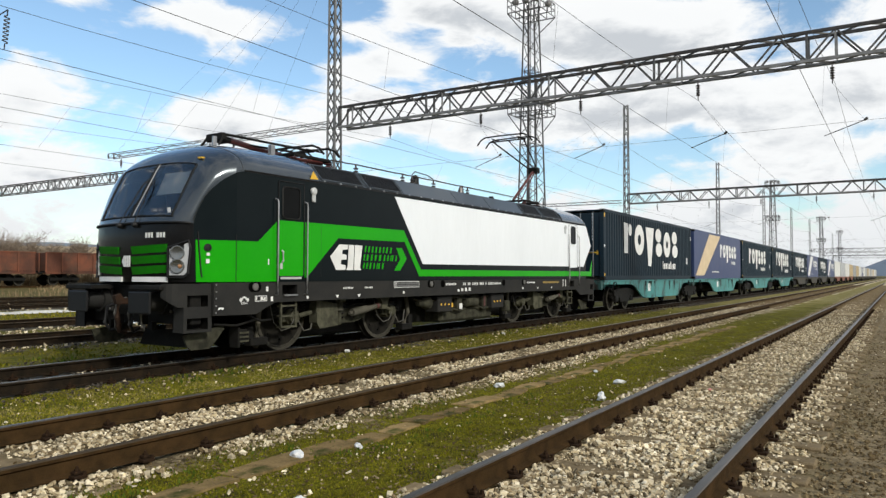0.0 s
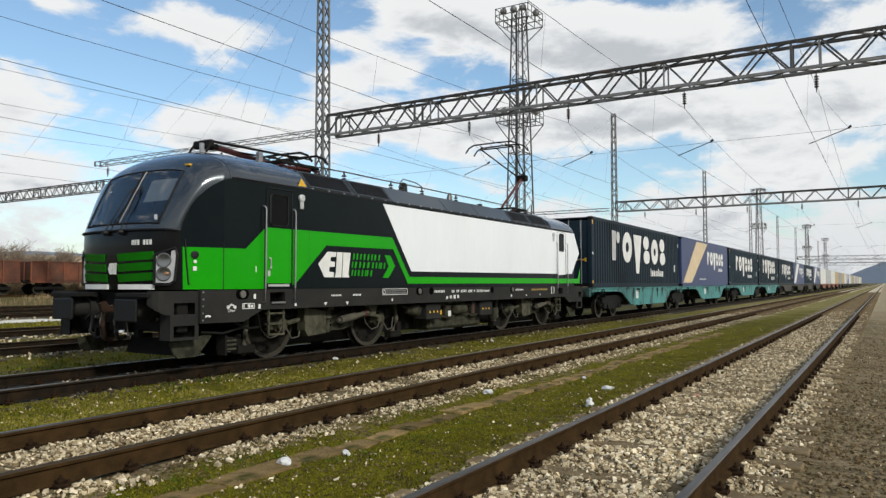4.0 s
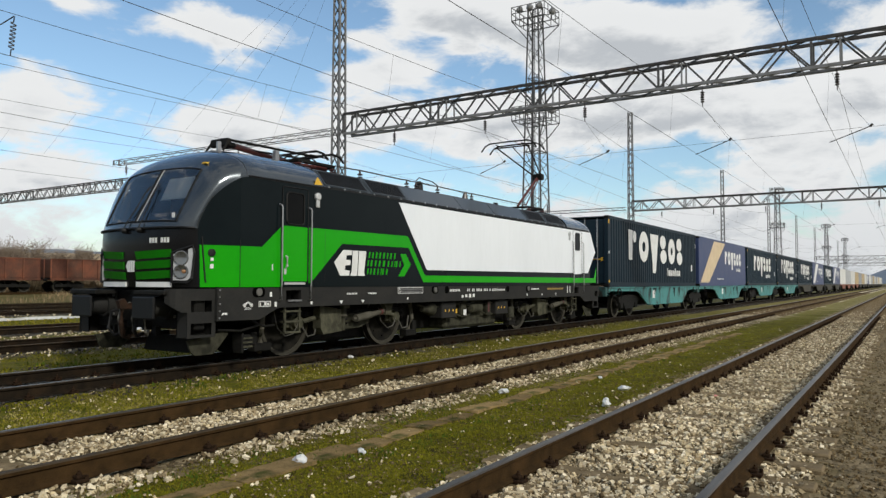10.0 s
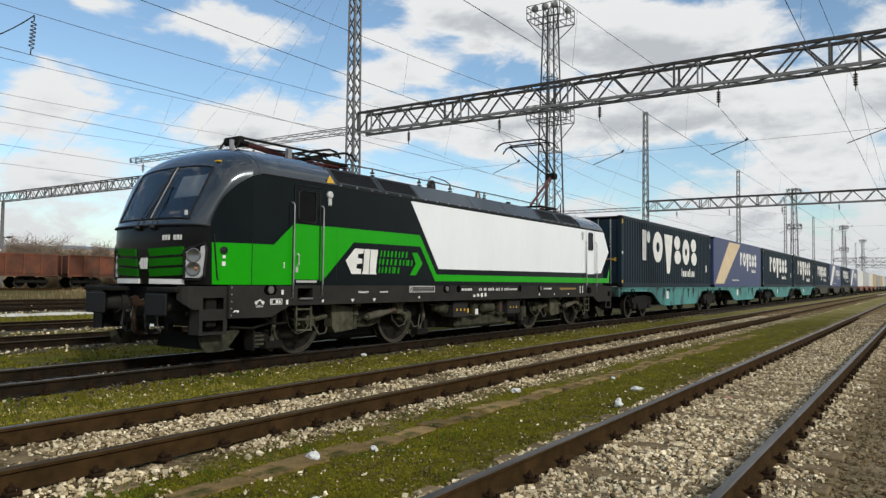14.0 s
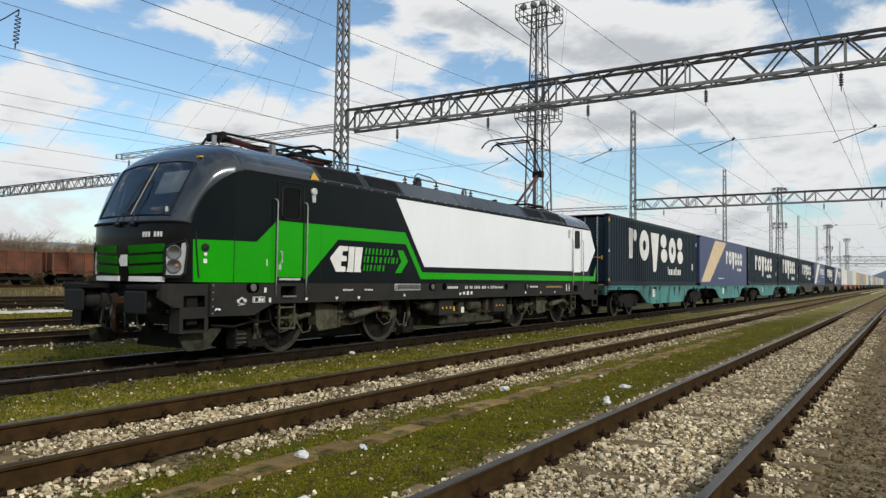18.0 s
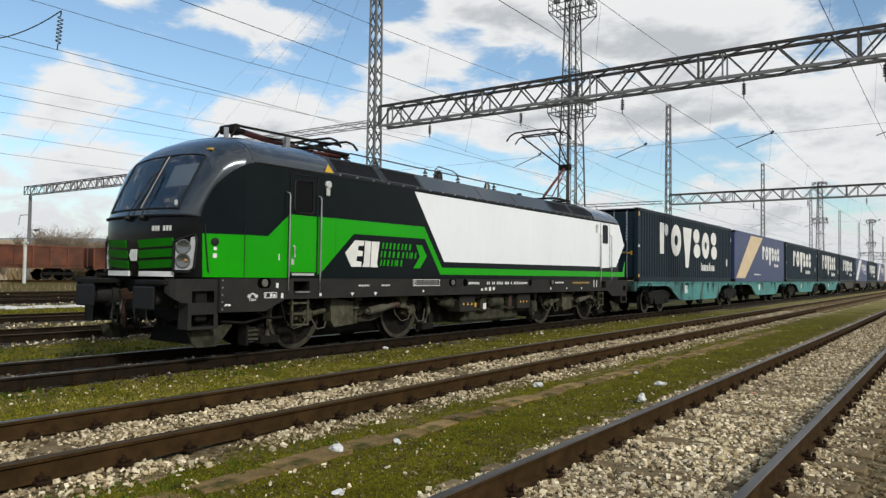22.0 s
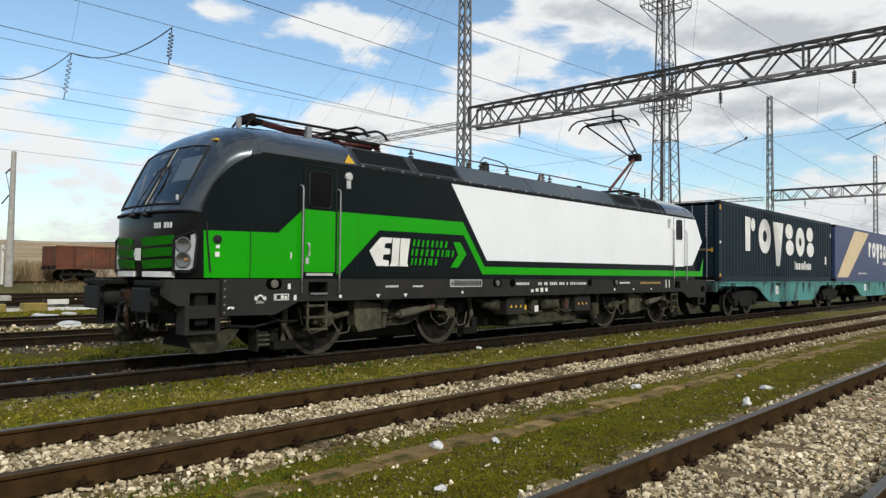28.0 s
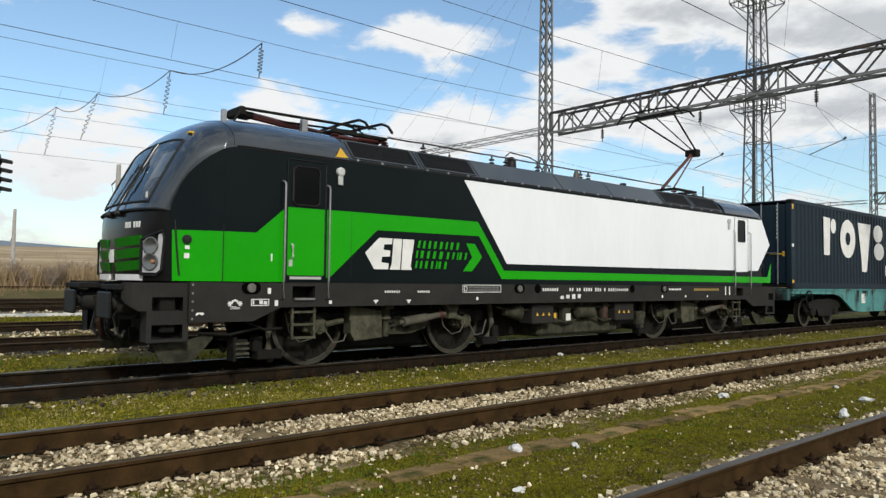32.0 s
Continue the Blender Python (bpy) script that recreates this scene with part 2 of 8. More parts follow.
CABLE_GREY = mat("dusty_grey_cable", (0.10, 0.095, 0.08), (0.07, 0.066, 0.055), 0.7, 0, 8.0)
RIM_M = mat("scuffed_tyre_steel", (0.075, 0.069, 0.054), (0.045, 0.042, 0.034), 0.6, 0.2, 6.0, 0.2, spec=0.2)
CAP_GREY = mat("worn_grey_cap", (0.15, 0.145, 0.13), (0.10, 0.097, 0.088), 0.6, 0.2, 9.0, 0.1)
LAMP_M = mat("lamp_reflector", (0.23, 0.235, 0.23), (0.16, 0.165, 0.16), 0.22, 0.85, 3.0)
BULB_M = mat("amber_lamp_bulb", (0.45, 0.24, 0.12), (0.36, 0.18, 0.09), 0.25, 0.5, 9.0)
RED_PART = mat("red_insulating_paint", (0.10, 0.022, 0.018), (0.07, 0.017, 0.015), 0.5, 0, 4.0, 0.1)
YELLOW = mat("warning_yellow", (0.72, 0.43, 0.03), (0.62, 0.36, 0.03), 0.5, 0, 6.0)
COPPER = mat("dull_cable", (0.075, 0.068, 0.062), (0.05, 0.045, 0.042), 0.6, 0.5, 8)
GLASS = glass_mat("cab_glass", (0.90, 0.94, 0.95))
BLIND = mat("pale_blind", (0.78, 0.80, 0.79), (0.72, 0.74, 0.73), 0.8, 0, 4)
CAB_IN = mat("cab_interior", (0.035, 0.042, 0.052), (0.055, 0.062, 0.072), 0.7, 0, 3)
NAVY = mat("navy_container_paint", (0.0074, 0.0172, 0.0262), (0.0100, 0.0222, 0.0330), 0.5, 0, 2.0, 0.06, spec=0.16, c=(0.018, 0.026, 0.034), c_scale=1.5, c_lo=0.62, c_hi=0.9, rand=0.12)
BLUE = mat("violet_blue_container_paint", (0.026, 0.043, 0.120), (0.034, 0.054, 0.138), 0.45, 0, 2.0, 0.06, c=(0.10, 0.10, 0.20), c_scale=1.5, c_lo=0.62, c_hi=0.9)
CREAM = mat("cream_paint", (0.66, 0.52, 0.33), (0.58, 0.45, 0.28), 0.5, 0, 2.0, 0.05)
SIGN_WHITE = mat("white_lettering_paint", (0.78, 0.78, 0.76), (0.66, 0.66, 0.64), 0.5, 0, 3.0, 0.04)
TEAL = mat("teal_wagon_paint", (0.045, 0.215, 0.210), (0.075, 0.265, 0.255), 0.55, 0, 2.0, 0.12, c=(0.022, 0.026, 0.024), c_scale=2.6, c_lo=0.53, c_hi=0.64, stretch=(1, 1, 0.4))
GRIMY_TEAL = mat("grimy_teal_wagon_paint", (0.014, 0.062, 0.060), (0.030, 0.105, 0.100), 0.6, 0, 3.0, 0.12, c=(0.012, 0.012, 0.011), c_scale=3.0, c_lo=0.48, c_hi=0.6)
RUST_WAGON = mat("rusty_red_wagon_paint", (0.170, 0.052, 0.024), (0.082, 0.031, 0.018), 0.85, 0, 0.8, 0.14, 0.2, c=(0.060, 0.034, 0.022), c_scale=0.6, c_lo=0.48, c_hi=0.72, rand=0.38)
RAIL_RUST = mat("rusty_rail_side", (0.044, 0.0255, 0.0098), (0.027, 0.0160, 0.0068), 0.85, 0.0, 7.0, 0.25, 0.2, spec=0.06, c=(0.064, 0.035, 0.0140), c_scale=3.0, c_lo=0.47)
RAIL_DARK = mat("oily_rail_side", (0.019, 0.0135, 0.0085), (0.011, 0.0085, 0.006), 0.85, 0.0, 7.0, 0.25, 0.2, spec=0.06, c=(0.034, 0.021, 0.011), c_scale=3.0, c_lo=0.5)
RAIL_TOP = mat("worn_rail_head", (0.062, 0.044, 0.025), (0.038, 0.027, 0.016), 0.7, 0.0, 9.0, 0.1, spec=0.15, stretch=(1, 0.1, 1))
RAIL_SHINE = mat("bright_rail_head", (0.095, 0.080, 0.064), (0.052, 0.042, 0.032), 0.40, 0.5, 9.0, 0.1, stretch=(1, 0.1, 1))
CLIP_M = mat("rusty_fastening", (0.034, 0.019, 0.010), (0.018, 0.011, 0.007), 0.9, 0.0, 20.0, 0.2, spec=0.06)
SLEEPER_M = mat("grey_concrete_sleeper", (0.235, 0.178, 0.104), (0.13, 0.096, 0.054), 0.9, 0, 6.0, 0.2, 0.3, spec=0.08, rand=0.2)
DARK_SLEEPER = mat("oily_dark_sleeper", (0.060, 0.050, 0.040), (0.035, 0.030, 0.024), 0.9, 0, 6.0, 0.2, 0.3, rand=0.2)
SLAB_M = mat("buried_concrete_slab", (0.245, 0.168, 0.076), (0.135, 0.094, 0.042), 0.95, 0, 5.0, 0.25, 0.3, spec=0.08, c=(0.055, 0.057, 0.014), c_scale=3.0, c_lo=0.53, c_hi=0.65, rand=0.35)
LATTICE = mat("grey_lattice_paint", (0.065, 0.065, 0.066), (0.10, 0.10, 0.097), 0.6, 0.3, 3.0, 0.15)
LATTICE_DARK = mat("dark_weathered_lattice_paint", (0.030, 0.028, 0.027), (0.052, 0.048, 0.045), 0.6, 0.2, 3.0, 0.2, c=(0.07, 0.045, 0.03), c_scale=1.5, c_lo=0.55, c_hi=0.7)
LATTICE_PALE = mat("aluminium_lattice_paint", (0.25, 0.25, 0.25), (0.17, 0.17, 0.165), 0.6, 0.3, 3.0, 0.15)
INSUL = mat("dark_brown_glazed_insulator", (0.045, 0.035, 0.03), (0.06, 0.05, 0.045), 0.3, 0, 6.0)
POST_GREY = mat("weathered_grey_post", (0.17, 0.17, 0.175), (0.12, 0.12, 0.12), 0.8, 0, 3.0, 0.1)
CONCRETE = mat("pale_concrete_post", (0.40, 0.39, 0.36), (0.30, 0.29, 0.27), 0.9, 0, 3.0, 0.1)
TWIG = mat("bare_brown_twigs", (0.17, 0.135, 0.105), (0.23, 0.18, 0.135), 0.9, 0, 1.0)
PLASTIC_WHITE = mat("white_plastic_litter", (0.66, 0.66, 0.65), (0.54, 0.54, 0.53), 0.5, 0, 8.0)


# ---------------------------------------------------------------- mesh helpers
def mesh_ob(name, bm, material, parent=None, label="", smooth=False):
    me = bpy.data.meshes.new(name)
    bm.normal_update()
    bm.to_mesh(me)
    bm.free()
    for m in (material if isinstance(material, (list, tuple)) else [material]):
        me.materials.append(m)
    if smooth:
        for p in me.polygons:
            p.use_smooth = True
        me.set_sharp_from_angle(angle=radians(38))
    ob = new(name, me)
    if parent:
        ob.parent = parent
    if label:
        ob["label"] = label
    return ob


def part(name, bm, material, parent, label="", smooth=False):
    return mesh_ob(name, bm, material, parent, label, smooth)


def shared(name, source, parent, m):
    """Another piece on the same mesh."""
    ob = new(name, source.data)
    ob.parent = parent
    ob.matrix_basis = m
    return ob


def thing(name, m, label, category, group="", kind=""):
    e = new(name)
    e.matrix_world = m
    return tagged(e, label, category, group, kind)


def box(bm, x0, x1, y0, y1, z0, z1, ch=0.0, mi=0):
    """A box; ch chamfers all its edges."""
    xs, ys, zs = sorted((x0, x1)), sorted((y0, y1)), sorted((z0, z1))
    v = [bm.verts.new((x, y, z)) for x in xs for y in ys for z in zs]
    fs = [bm.faces.new([v[i] for i in q]) for q in ((0, 1, 3, 2), (4, 6, 7, 5), (0, 4, 5, 1), (2, 3, 7, 6), (0, 2, 6, 4), (1, 5, 7, 3))]
    for f in fs:
        f.material_index = mi
    if ch:
        ed = {e for f in fs for e in f.edges}
        r = bmesh.ops.bevel(bm, geom=list(ed), offset=ch, segments=1, affect="EDGES", profile=0.5)
        for f in r["faces"]:
            f.material_index = mi
    return bm


def boxes(*rows, ch=0.0):
    bm = bmesh.new()
    for r in rows:
        box(bm, *r, ch=ch)
    return bm


def rod(bm, p, q, r, seg=8, r2=None, cap=True):
    p, q = Vector(p), Vector(q)
    d = (q - p)
    u = d.orthogonal().normalized()
    w = d.normalized().cross(u)
    r2 = r if r2 is None else r2
    a = [bm.verts.new(p + (u * math.cos(k * math.tau / seg) + w * math.sin(k * math.tau / seg)) * r) for k in range(seg)]
    b = [bm.verts.new(q + (u * math.cos(k * math.tau / seg) + w * math.sin(k * math.tau / seg)) * r2) for k in range(seg)]
    for k in range(seg):
        bm.faces.new((a[k], a[(k + 1) % seg], b[(k + 1) % seg], b[k]))
    if cap:
        bm.faces.new(a[::-1])
        bm.faces.new(b)
    return bm


def rods(*rows, seg=8):
    bm = bmesh.new()
    for p, q, r in rows:
        rod(bm, p, q, r, seg)
    return bm


def tube(bm, pts, r, seg=6):
    """A bent pipe through the points."""
    pts = [Vector(p) for p in pts]
    rings = []
    for i, p in enumerate(pts):
        d = (pts[min(i + 1, len(pts) - 1)] - pts[max(i - 1, 0)]).normalized()
        u = d.cross(Vector((0.13, 0.05, 1))).normalized()
        w = d.cross(u)
        rings.append([bm.verts.new(p + (u * math.cos(k * math.tau / seg) + w * math.sin(k * math.tau / seg)) * r) for k in range(seg)])
    for a, b in zip(rings, rings[1:]):
        for k in range(seg):
            bm.faces.new((a[k], a[(k + 1) % seg], b[(k + 1) % seg], b[k]))
    bm.faces.new(rings[0][::-1]); bm.faces.new(rings[-1])
    return bm


def plate(bm, poly, x0, x1):
    """A flat plate: an outline in y and z, between two x."""
    a = [bm.verts.new((x0, y, z)) for y, z in poly]
    b = [bm.verts.new((x1, y, z)) for y, z in poly]
    bm.faces.new(a); bm.faces.new(b[::-1])
    n = len(poly)
    for i in range(n):
        bm.faces.new((a[i], b[i], b[(i + 1) % n], a[(i + 1) % n]))
    bmesh.ops.recalc_face_normals(bm, faces=bm.faces)
    return bm


def turned(bm, prof, axis="x", seg=28, at=(0, 0, 0)):
    """A turned body: profile of (along, radius)."""
    rings = []
    for a, r in prof:
        ring = []
        for k in range(seg):
            c, s = math.cos(k * math.tau / seg) * r, math.sin(k * math.tau / seg) * r
            p = (a, c, s) if axis == "x" else (c, a, s) if axis == "y" else (c, s, a)
            ring.append(bm.verts.new(Vector(p) + Vector(at)))
        rings.append(ring)
    for a, b in zip(rings, rings[1:]):
        for k in range(seg):
            bm.faces.new((a[k], a[(k + 1) % seg], b[(k + 1) % seg], b[k]))
    for ring in (rings[0], rings[-1]):
        bm.faces.new(ring)
    bmesh.ops.recalc_face_normals(bm, faces=bm.faces)
    return bm


def angle_bar(bm, p, q, w=0.06):
    """A square bar between two points."""
    p, q = Vector(p), Vector(q)
    d = (q - p).normalized()
    u = d.cross(Vector((0, 1, 0.01))).normalized() * w / 2
    v = d.cross(u).normalized() * w / 2
    a = [bm.verts.new(p + s * u + t * v) for s, t in ((1, 1), (-1, 1), (-1, -1), (1, -1))]
    b = [bm.verts.new(q + s * u + t * v) for s, t in ((1, 1), (-1, 1), (-1, -1), (1, -1))]
    for k in range(4):
        bm.faces.new((a[k], a[(k + 1) % 4], b[(k + 1) % 4], b[k]))
    bm.faces.new(a[::-1]); bm.faces.new(b)
    return bm


def bar_part(name, p, q, w, material, parent):
    return part(name, angle_bar(bmesh.new(), p, q, w), material, parent)


# ---------------------------------------------------------------- ground
def ground_material():
    m = bpy.data.materials.new("yard_ground")
    m.use_nodes = True
    nt = m.node_tree
    N, L = nt.nodes.new, nt.links.new
    bs = nt.nodes["Principled BSDF"]
    bs.inputs["Roughness"].default_value = 0.95
    bs.inputs["Specular IOR Level"].default_value = 0.05
    geo = N("ShaderNodeNewGeometry")
    sep = N("ShaderNodeSeparateXYZ"); L(geo.outputs["Position"], sep.inputs[0])
    def tex(s, d=5.0, r=0.6, kind="n"):
        n = N("ShaderNodeTexNoise"); n.inputs["Scale"].default_value, n.inputs["Detail"].default_value, n.inputs["Roughness"].default_value = s, d, r
        L(geo.outputs["Position"], n.inputs["Vector"])
        return n.outputs[0]
    def rng(src, a, b, c=0.0, d=1.0, smooth=False):
        r = N("ShaderNodeMapRange"); L(src, r.inputs[0])
        if smooth:
            r.interpolation_type = "SMOOTHSTEP"
        for i, v in enumerate((a, b, c, d)):
            r.inputs[i + 1].default_value = v
        return r.outputs[0]
    def math2(op, a, b):
        n = N("ShaderNodeMath"); n.operation = op
        for i, v in enumerate((a, b)):
            if isinstance(v, (int, float)):
                n.inputs[i].default_value = v
            else:
                L(v, n.inputs[i])
        return n.outputs[0]
    def mixc(f, a, b):
        x = N("ShaderNodeMix"); x.data_type = "RGBA"
        if isinstance(f, float):
            x.inputs[0].default_value = f
        else:
            L(f, x.inputs[0])
        for i, v in ((6, a), (7, b)):
            if isinstance(v, tuple):
                x.inputs[i].default_value = (*v, 1)
            else:
                L(v, x.inputs[i])
        return x.outputs[2]
    wob = rng(tex(0.9), 0.3, 0.7, -0.45, 0.45)
    wob2 = rng(tex(5.0), 0.3, 0.7, -0.15, 0.15)
    x = math2("ADD", math2("ADD", sep.outputs[0], wob), wob2)
    # moss and grass
    moss = mixc(rng(tex(2.2), 0.38, 0.62), (0.138, 0.126, 0.013), (0.082, 0.086, 0.008))
    moss = mixc(rng(tex(7.0, 6, 0.7), 0.45, 0.66), moss, (0.131, 0.105, 0.033))
    moss = mixc(rng(tex(0.7, 4), 0.52, 0.68), moss, (0.085, 0.064, 0.028))
    moss = mixc(rng(tex(38.0, 4, 0.7), 0.50, 0.68), moss, (0.034, 0.036, 0.007))
    moss = mixc(rng(tex(4.5, 6, 0.65), 0.54, 0.62), moss, (0.056, 0.062, 0.007))
    moss = mixc(rng(tex(11.0, 5, 0.7), 0.60, 0.67), moss, (0.111, 0.089, 0.038))
    # broken stone, seen between and past the modelled stones
    vor = N("ShaderNodeTexVoronoi"); vor.inputs["Scale"].default_value = 17.0
    L(geo.outputs["Position"], vor.inputs["Vector"])
    vcol = N("ShaderNodeSeparateColor"); L(vor.outputs["Color"], vcol.inputs[0])
    stone = mixc(rng(vcol.outputs[0], 0.0, 1.0), (0.070, 0.050, 0.026), (0.27, 0.215, 0.130))
    # crevice shade between the stones, put into the colour
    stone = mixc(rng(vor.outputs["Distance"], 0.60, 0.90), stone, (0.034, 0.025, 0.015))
    # further along, distant sunlight is put into the colours as paleness; grass also drier
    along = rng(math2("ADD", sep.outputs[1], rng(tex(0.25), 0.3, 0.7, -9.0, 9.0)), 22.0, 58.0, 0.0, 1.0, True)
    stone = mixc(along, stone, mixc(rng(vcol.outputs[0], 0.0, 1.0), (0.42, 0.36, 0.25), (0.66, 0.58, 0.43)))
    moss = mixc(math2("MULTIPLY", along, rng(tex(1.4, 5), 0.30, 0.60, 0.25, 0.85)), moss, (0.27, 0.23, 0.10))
    # brown cinder path
    dirt = mixc(rng(vcol.outputs[1], 0.0, 1.0), (0.14, 0.105, 0.060), (0.28, 0.22, 0.135))
    dirt = mixc(rng(tex(1.3), 0.45, 0.7), dirt, (0.13, 0.10, 0.058))
    # gaps in the path gravel coloured dark the same way, as shade
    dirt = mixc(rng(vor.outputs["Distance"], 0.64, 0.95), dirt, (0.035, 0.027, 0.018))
    # the path takes the same painted far sunlight
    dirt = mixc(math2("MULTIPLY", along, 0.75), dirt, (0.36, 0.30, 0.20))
    # oily stone on the running tracks further off; also used for the train's shadow
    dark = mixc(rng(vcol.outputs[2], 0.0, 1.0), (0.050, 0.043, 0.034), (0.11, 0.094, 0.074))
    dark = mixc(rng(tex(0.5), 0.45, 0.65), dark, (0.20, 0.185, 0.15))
    straw = mixc(rng(tex(0.35, 6), 0.4, 0.65), (0.36, 0.27, 0.165), (0.25, 0.175, 0.105))
    straw = mixc(rng(tex(0.02, 5), 0.45, 0.62), straw, (0.46, 0.37, 0.24))
    col = moss
    # damper, darker moss with leaf litter between the two near tracks
    damp = mixc(rng(tex(1.9, 5, 0.65), 0.40, 0.60), (0.172, 0.160, 0.012), (0.100, 0.098, 0.010))
    damp = mixc(rng(tex(8.0, 6, 0.7), 0.50, 0.64), damp, (0.078, 0.058, 0.020))
    damp = mixc(rng(tex(3.1, 5, 0.7), 0.56, 0.64), damp, (0.040, 0.032, 0.016))
    damp = mixc(rng(tex(45.0, 4, 0.7), 0.46, 0.64), damp, (0.022, 0.020, 0.005))
    def band(base, top, x0, x1, soft=0.25):
        up = rng(x, x0 - soft, x0 + soft, 0, 1, True)
        dn = rng(x, x1 - soft, x1 + soft, 1, 0, True)
        return mixc(math2("MULTIPLY", up, dn), base, top)
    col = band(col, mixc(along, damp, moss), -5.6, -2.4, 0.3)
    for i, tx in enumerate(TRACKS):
        # behind the train the band runs wider: its shadow painted into the ground
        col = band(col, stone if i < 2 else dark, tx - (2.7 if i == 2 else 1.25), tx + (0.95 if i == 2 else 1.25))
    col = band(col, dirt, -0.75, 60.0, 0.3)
    scrub = mixc(rng(tex(0.6, 6), 0.4, 0.62), (0.125, 0.100, 0.045), (0.080, 0.076, 0.026))
    col = band(col, scrub, -66.0, -44.0, 1.0)
    col = band(col, straw, -4000.0, -66.0, 1.0)
    col = band(col, straw, 60.0, 4000.0, 1.0)
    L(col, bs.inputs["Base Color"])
    h = math2("ADD", math2("MULTIPLY", tex(30.0, 5, 0.7), 0.6), math2("MULTIPLY", vor.outputs["Distance"], -0.5))
    bp = N("ShaderNodeBump"); bp.inputs["Strength"].default_value, bp.inputs["Distance"].default_value = 0.7, 0.05
    L(h, bp.inputs["Height"]); L(bp.outputs[0], bs.inputs["Normal"])
    return m


def bed_height(x, y):
    """Level of the ground: a low stone bed under each track, grass a little lower, a bank far to the side."""
    z = -0.075
    for tx in TRACKS:
        d = abs(x - tx)
        if d < 2.0:
            z = max(z, -0.028 - 0.05 * max(0.0, (d - 0.95)) / 1.05)
    z += 0.02 * (noise.noise((x * 0.9, y * 0.9, 3.1)) + 0.6 * noise.noise((x * 2.7, y * 2.7, 1.7))) * (1 if abs(x) < 60 else 0)
    if x < -44:
        z += 0.5 * min(1.0, (-44 - x) / 10.0)
    if x < -120:
        z += 38.0 * min(1.0, max(0.0, math.hypot(x, y) - 150) / 900.0) ** 1.1 * min(1.0, (-120 - x) / 60.0)
    return z


def make_ground():
    xs = [-3500, -2400, -1700, -1200, -900, -600, -400, -250, -150, -120, -95, -75, -64, -56, -50, -47, -44, -42]
    x = -40.0
    while x < -13:
        xs.append(x); x += 0.5
    while x < 3.0:
        xs.append(x); x += 0.16
    xs += [3.5, 4.5, 6, 8, 11, 15, 22, 35, 60, 120, 300, 800, 1800, 3500]
    ys = [-3500, -1500, -600, -200, -90, -50, -30, -20, -14, -10, -7, -5, -3.6]
    y = -2.6
    while y < 16:
        ys.append(y); y += 0.16
    while y < 60:
        ys.append(y); y += 0.7
    ys += [62, 66, 72, 80, 92, 110, 140, 190, 270, 400, 600, 900, 1400, 2200, 3500]
    nx, ny = len(xs), len(ys)
    verts = [(a, b, bed_height(a, b)) for b in ys for a in xs]
    faces = [(j * nx + i, j * nx + i + 1, (j + 1) * nx + i + 1, (j + 1) * nx + i) for j in range(ny - 1) for i in range(nx - 1)]
    me = bpy.data.meshes.new("ground")
    me.from_pydata(verts, [], faces)
    me.materials.append(ground_material())
    for p in me.polygons:
        p.use_smooth = True
    return tagged(new("ground", me), "mossy railway yard ground with stone beds and dry fields", "ground", kind="structure")


make_ground()


# ---------------------------------------------------------------- tracks
RAIL_PROFILE = [(-0.066, 0.0), (0.066, 0.0), (0.066, 0.012), (0.012, 0.030), (0.009, 0.118), (0.034, 0.134), (0.036, 0.158), (0.028, 0.168), (-0.028, 0.168), (-0.036, 0.158), (-0.034, 0.134), (-0.009, 0.118), (-0.012, 0.030), (-0.066, 0.012)]


def rail_mesh(y0, y1):
    bm = bmesh.new()
    prev = None
    for y in (y0, y1):
        ring = [bm.verts.new((x, y, z)) for x, z in RAIL_PROFILE]
        if prev:
            n = len(ring)
            for k in range(n):
                f = bm.faces.new((prev[k], ring[k], ring[(k + 1) % n], prev[(k + 1) % n]))
                f.material_index = 1 if k in (6, 7, 8) else 0
        else:
            bm.faces.new(ring)
        prev = ring
    bm.faces.new(prev[::-1])
    bmesh.ops.recalc_face_normals(bm, faces=bm.faces)
    return bm


def clip_bm():
    """A rib plate's clamp with its screw and nut."""
    bm = bmesh.new()
    box(bm, 0.045, 0.140, -0.055, 0.055, -0.012, 0.014, 0.004)
    box(bm, 0.040, 0.105, -0.03, 0.03, 0.014, 0.042, 0.006)
    rod(bm, (0.082, 0, 0.03), (0.082, 0, 0.078), 0.011, 6)
    rod(bm, (0.082, 0, 0.040), (0.082, 0, 0.060), 0.020, 6)
    rod(bm, (0.125, 0.035, 0.01), (0.125, 0.035, 0.042), 0.016, 6)
    return bm


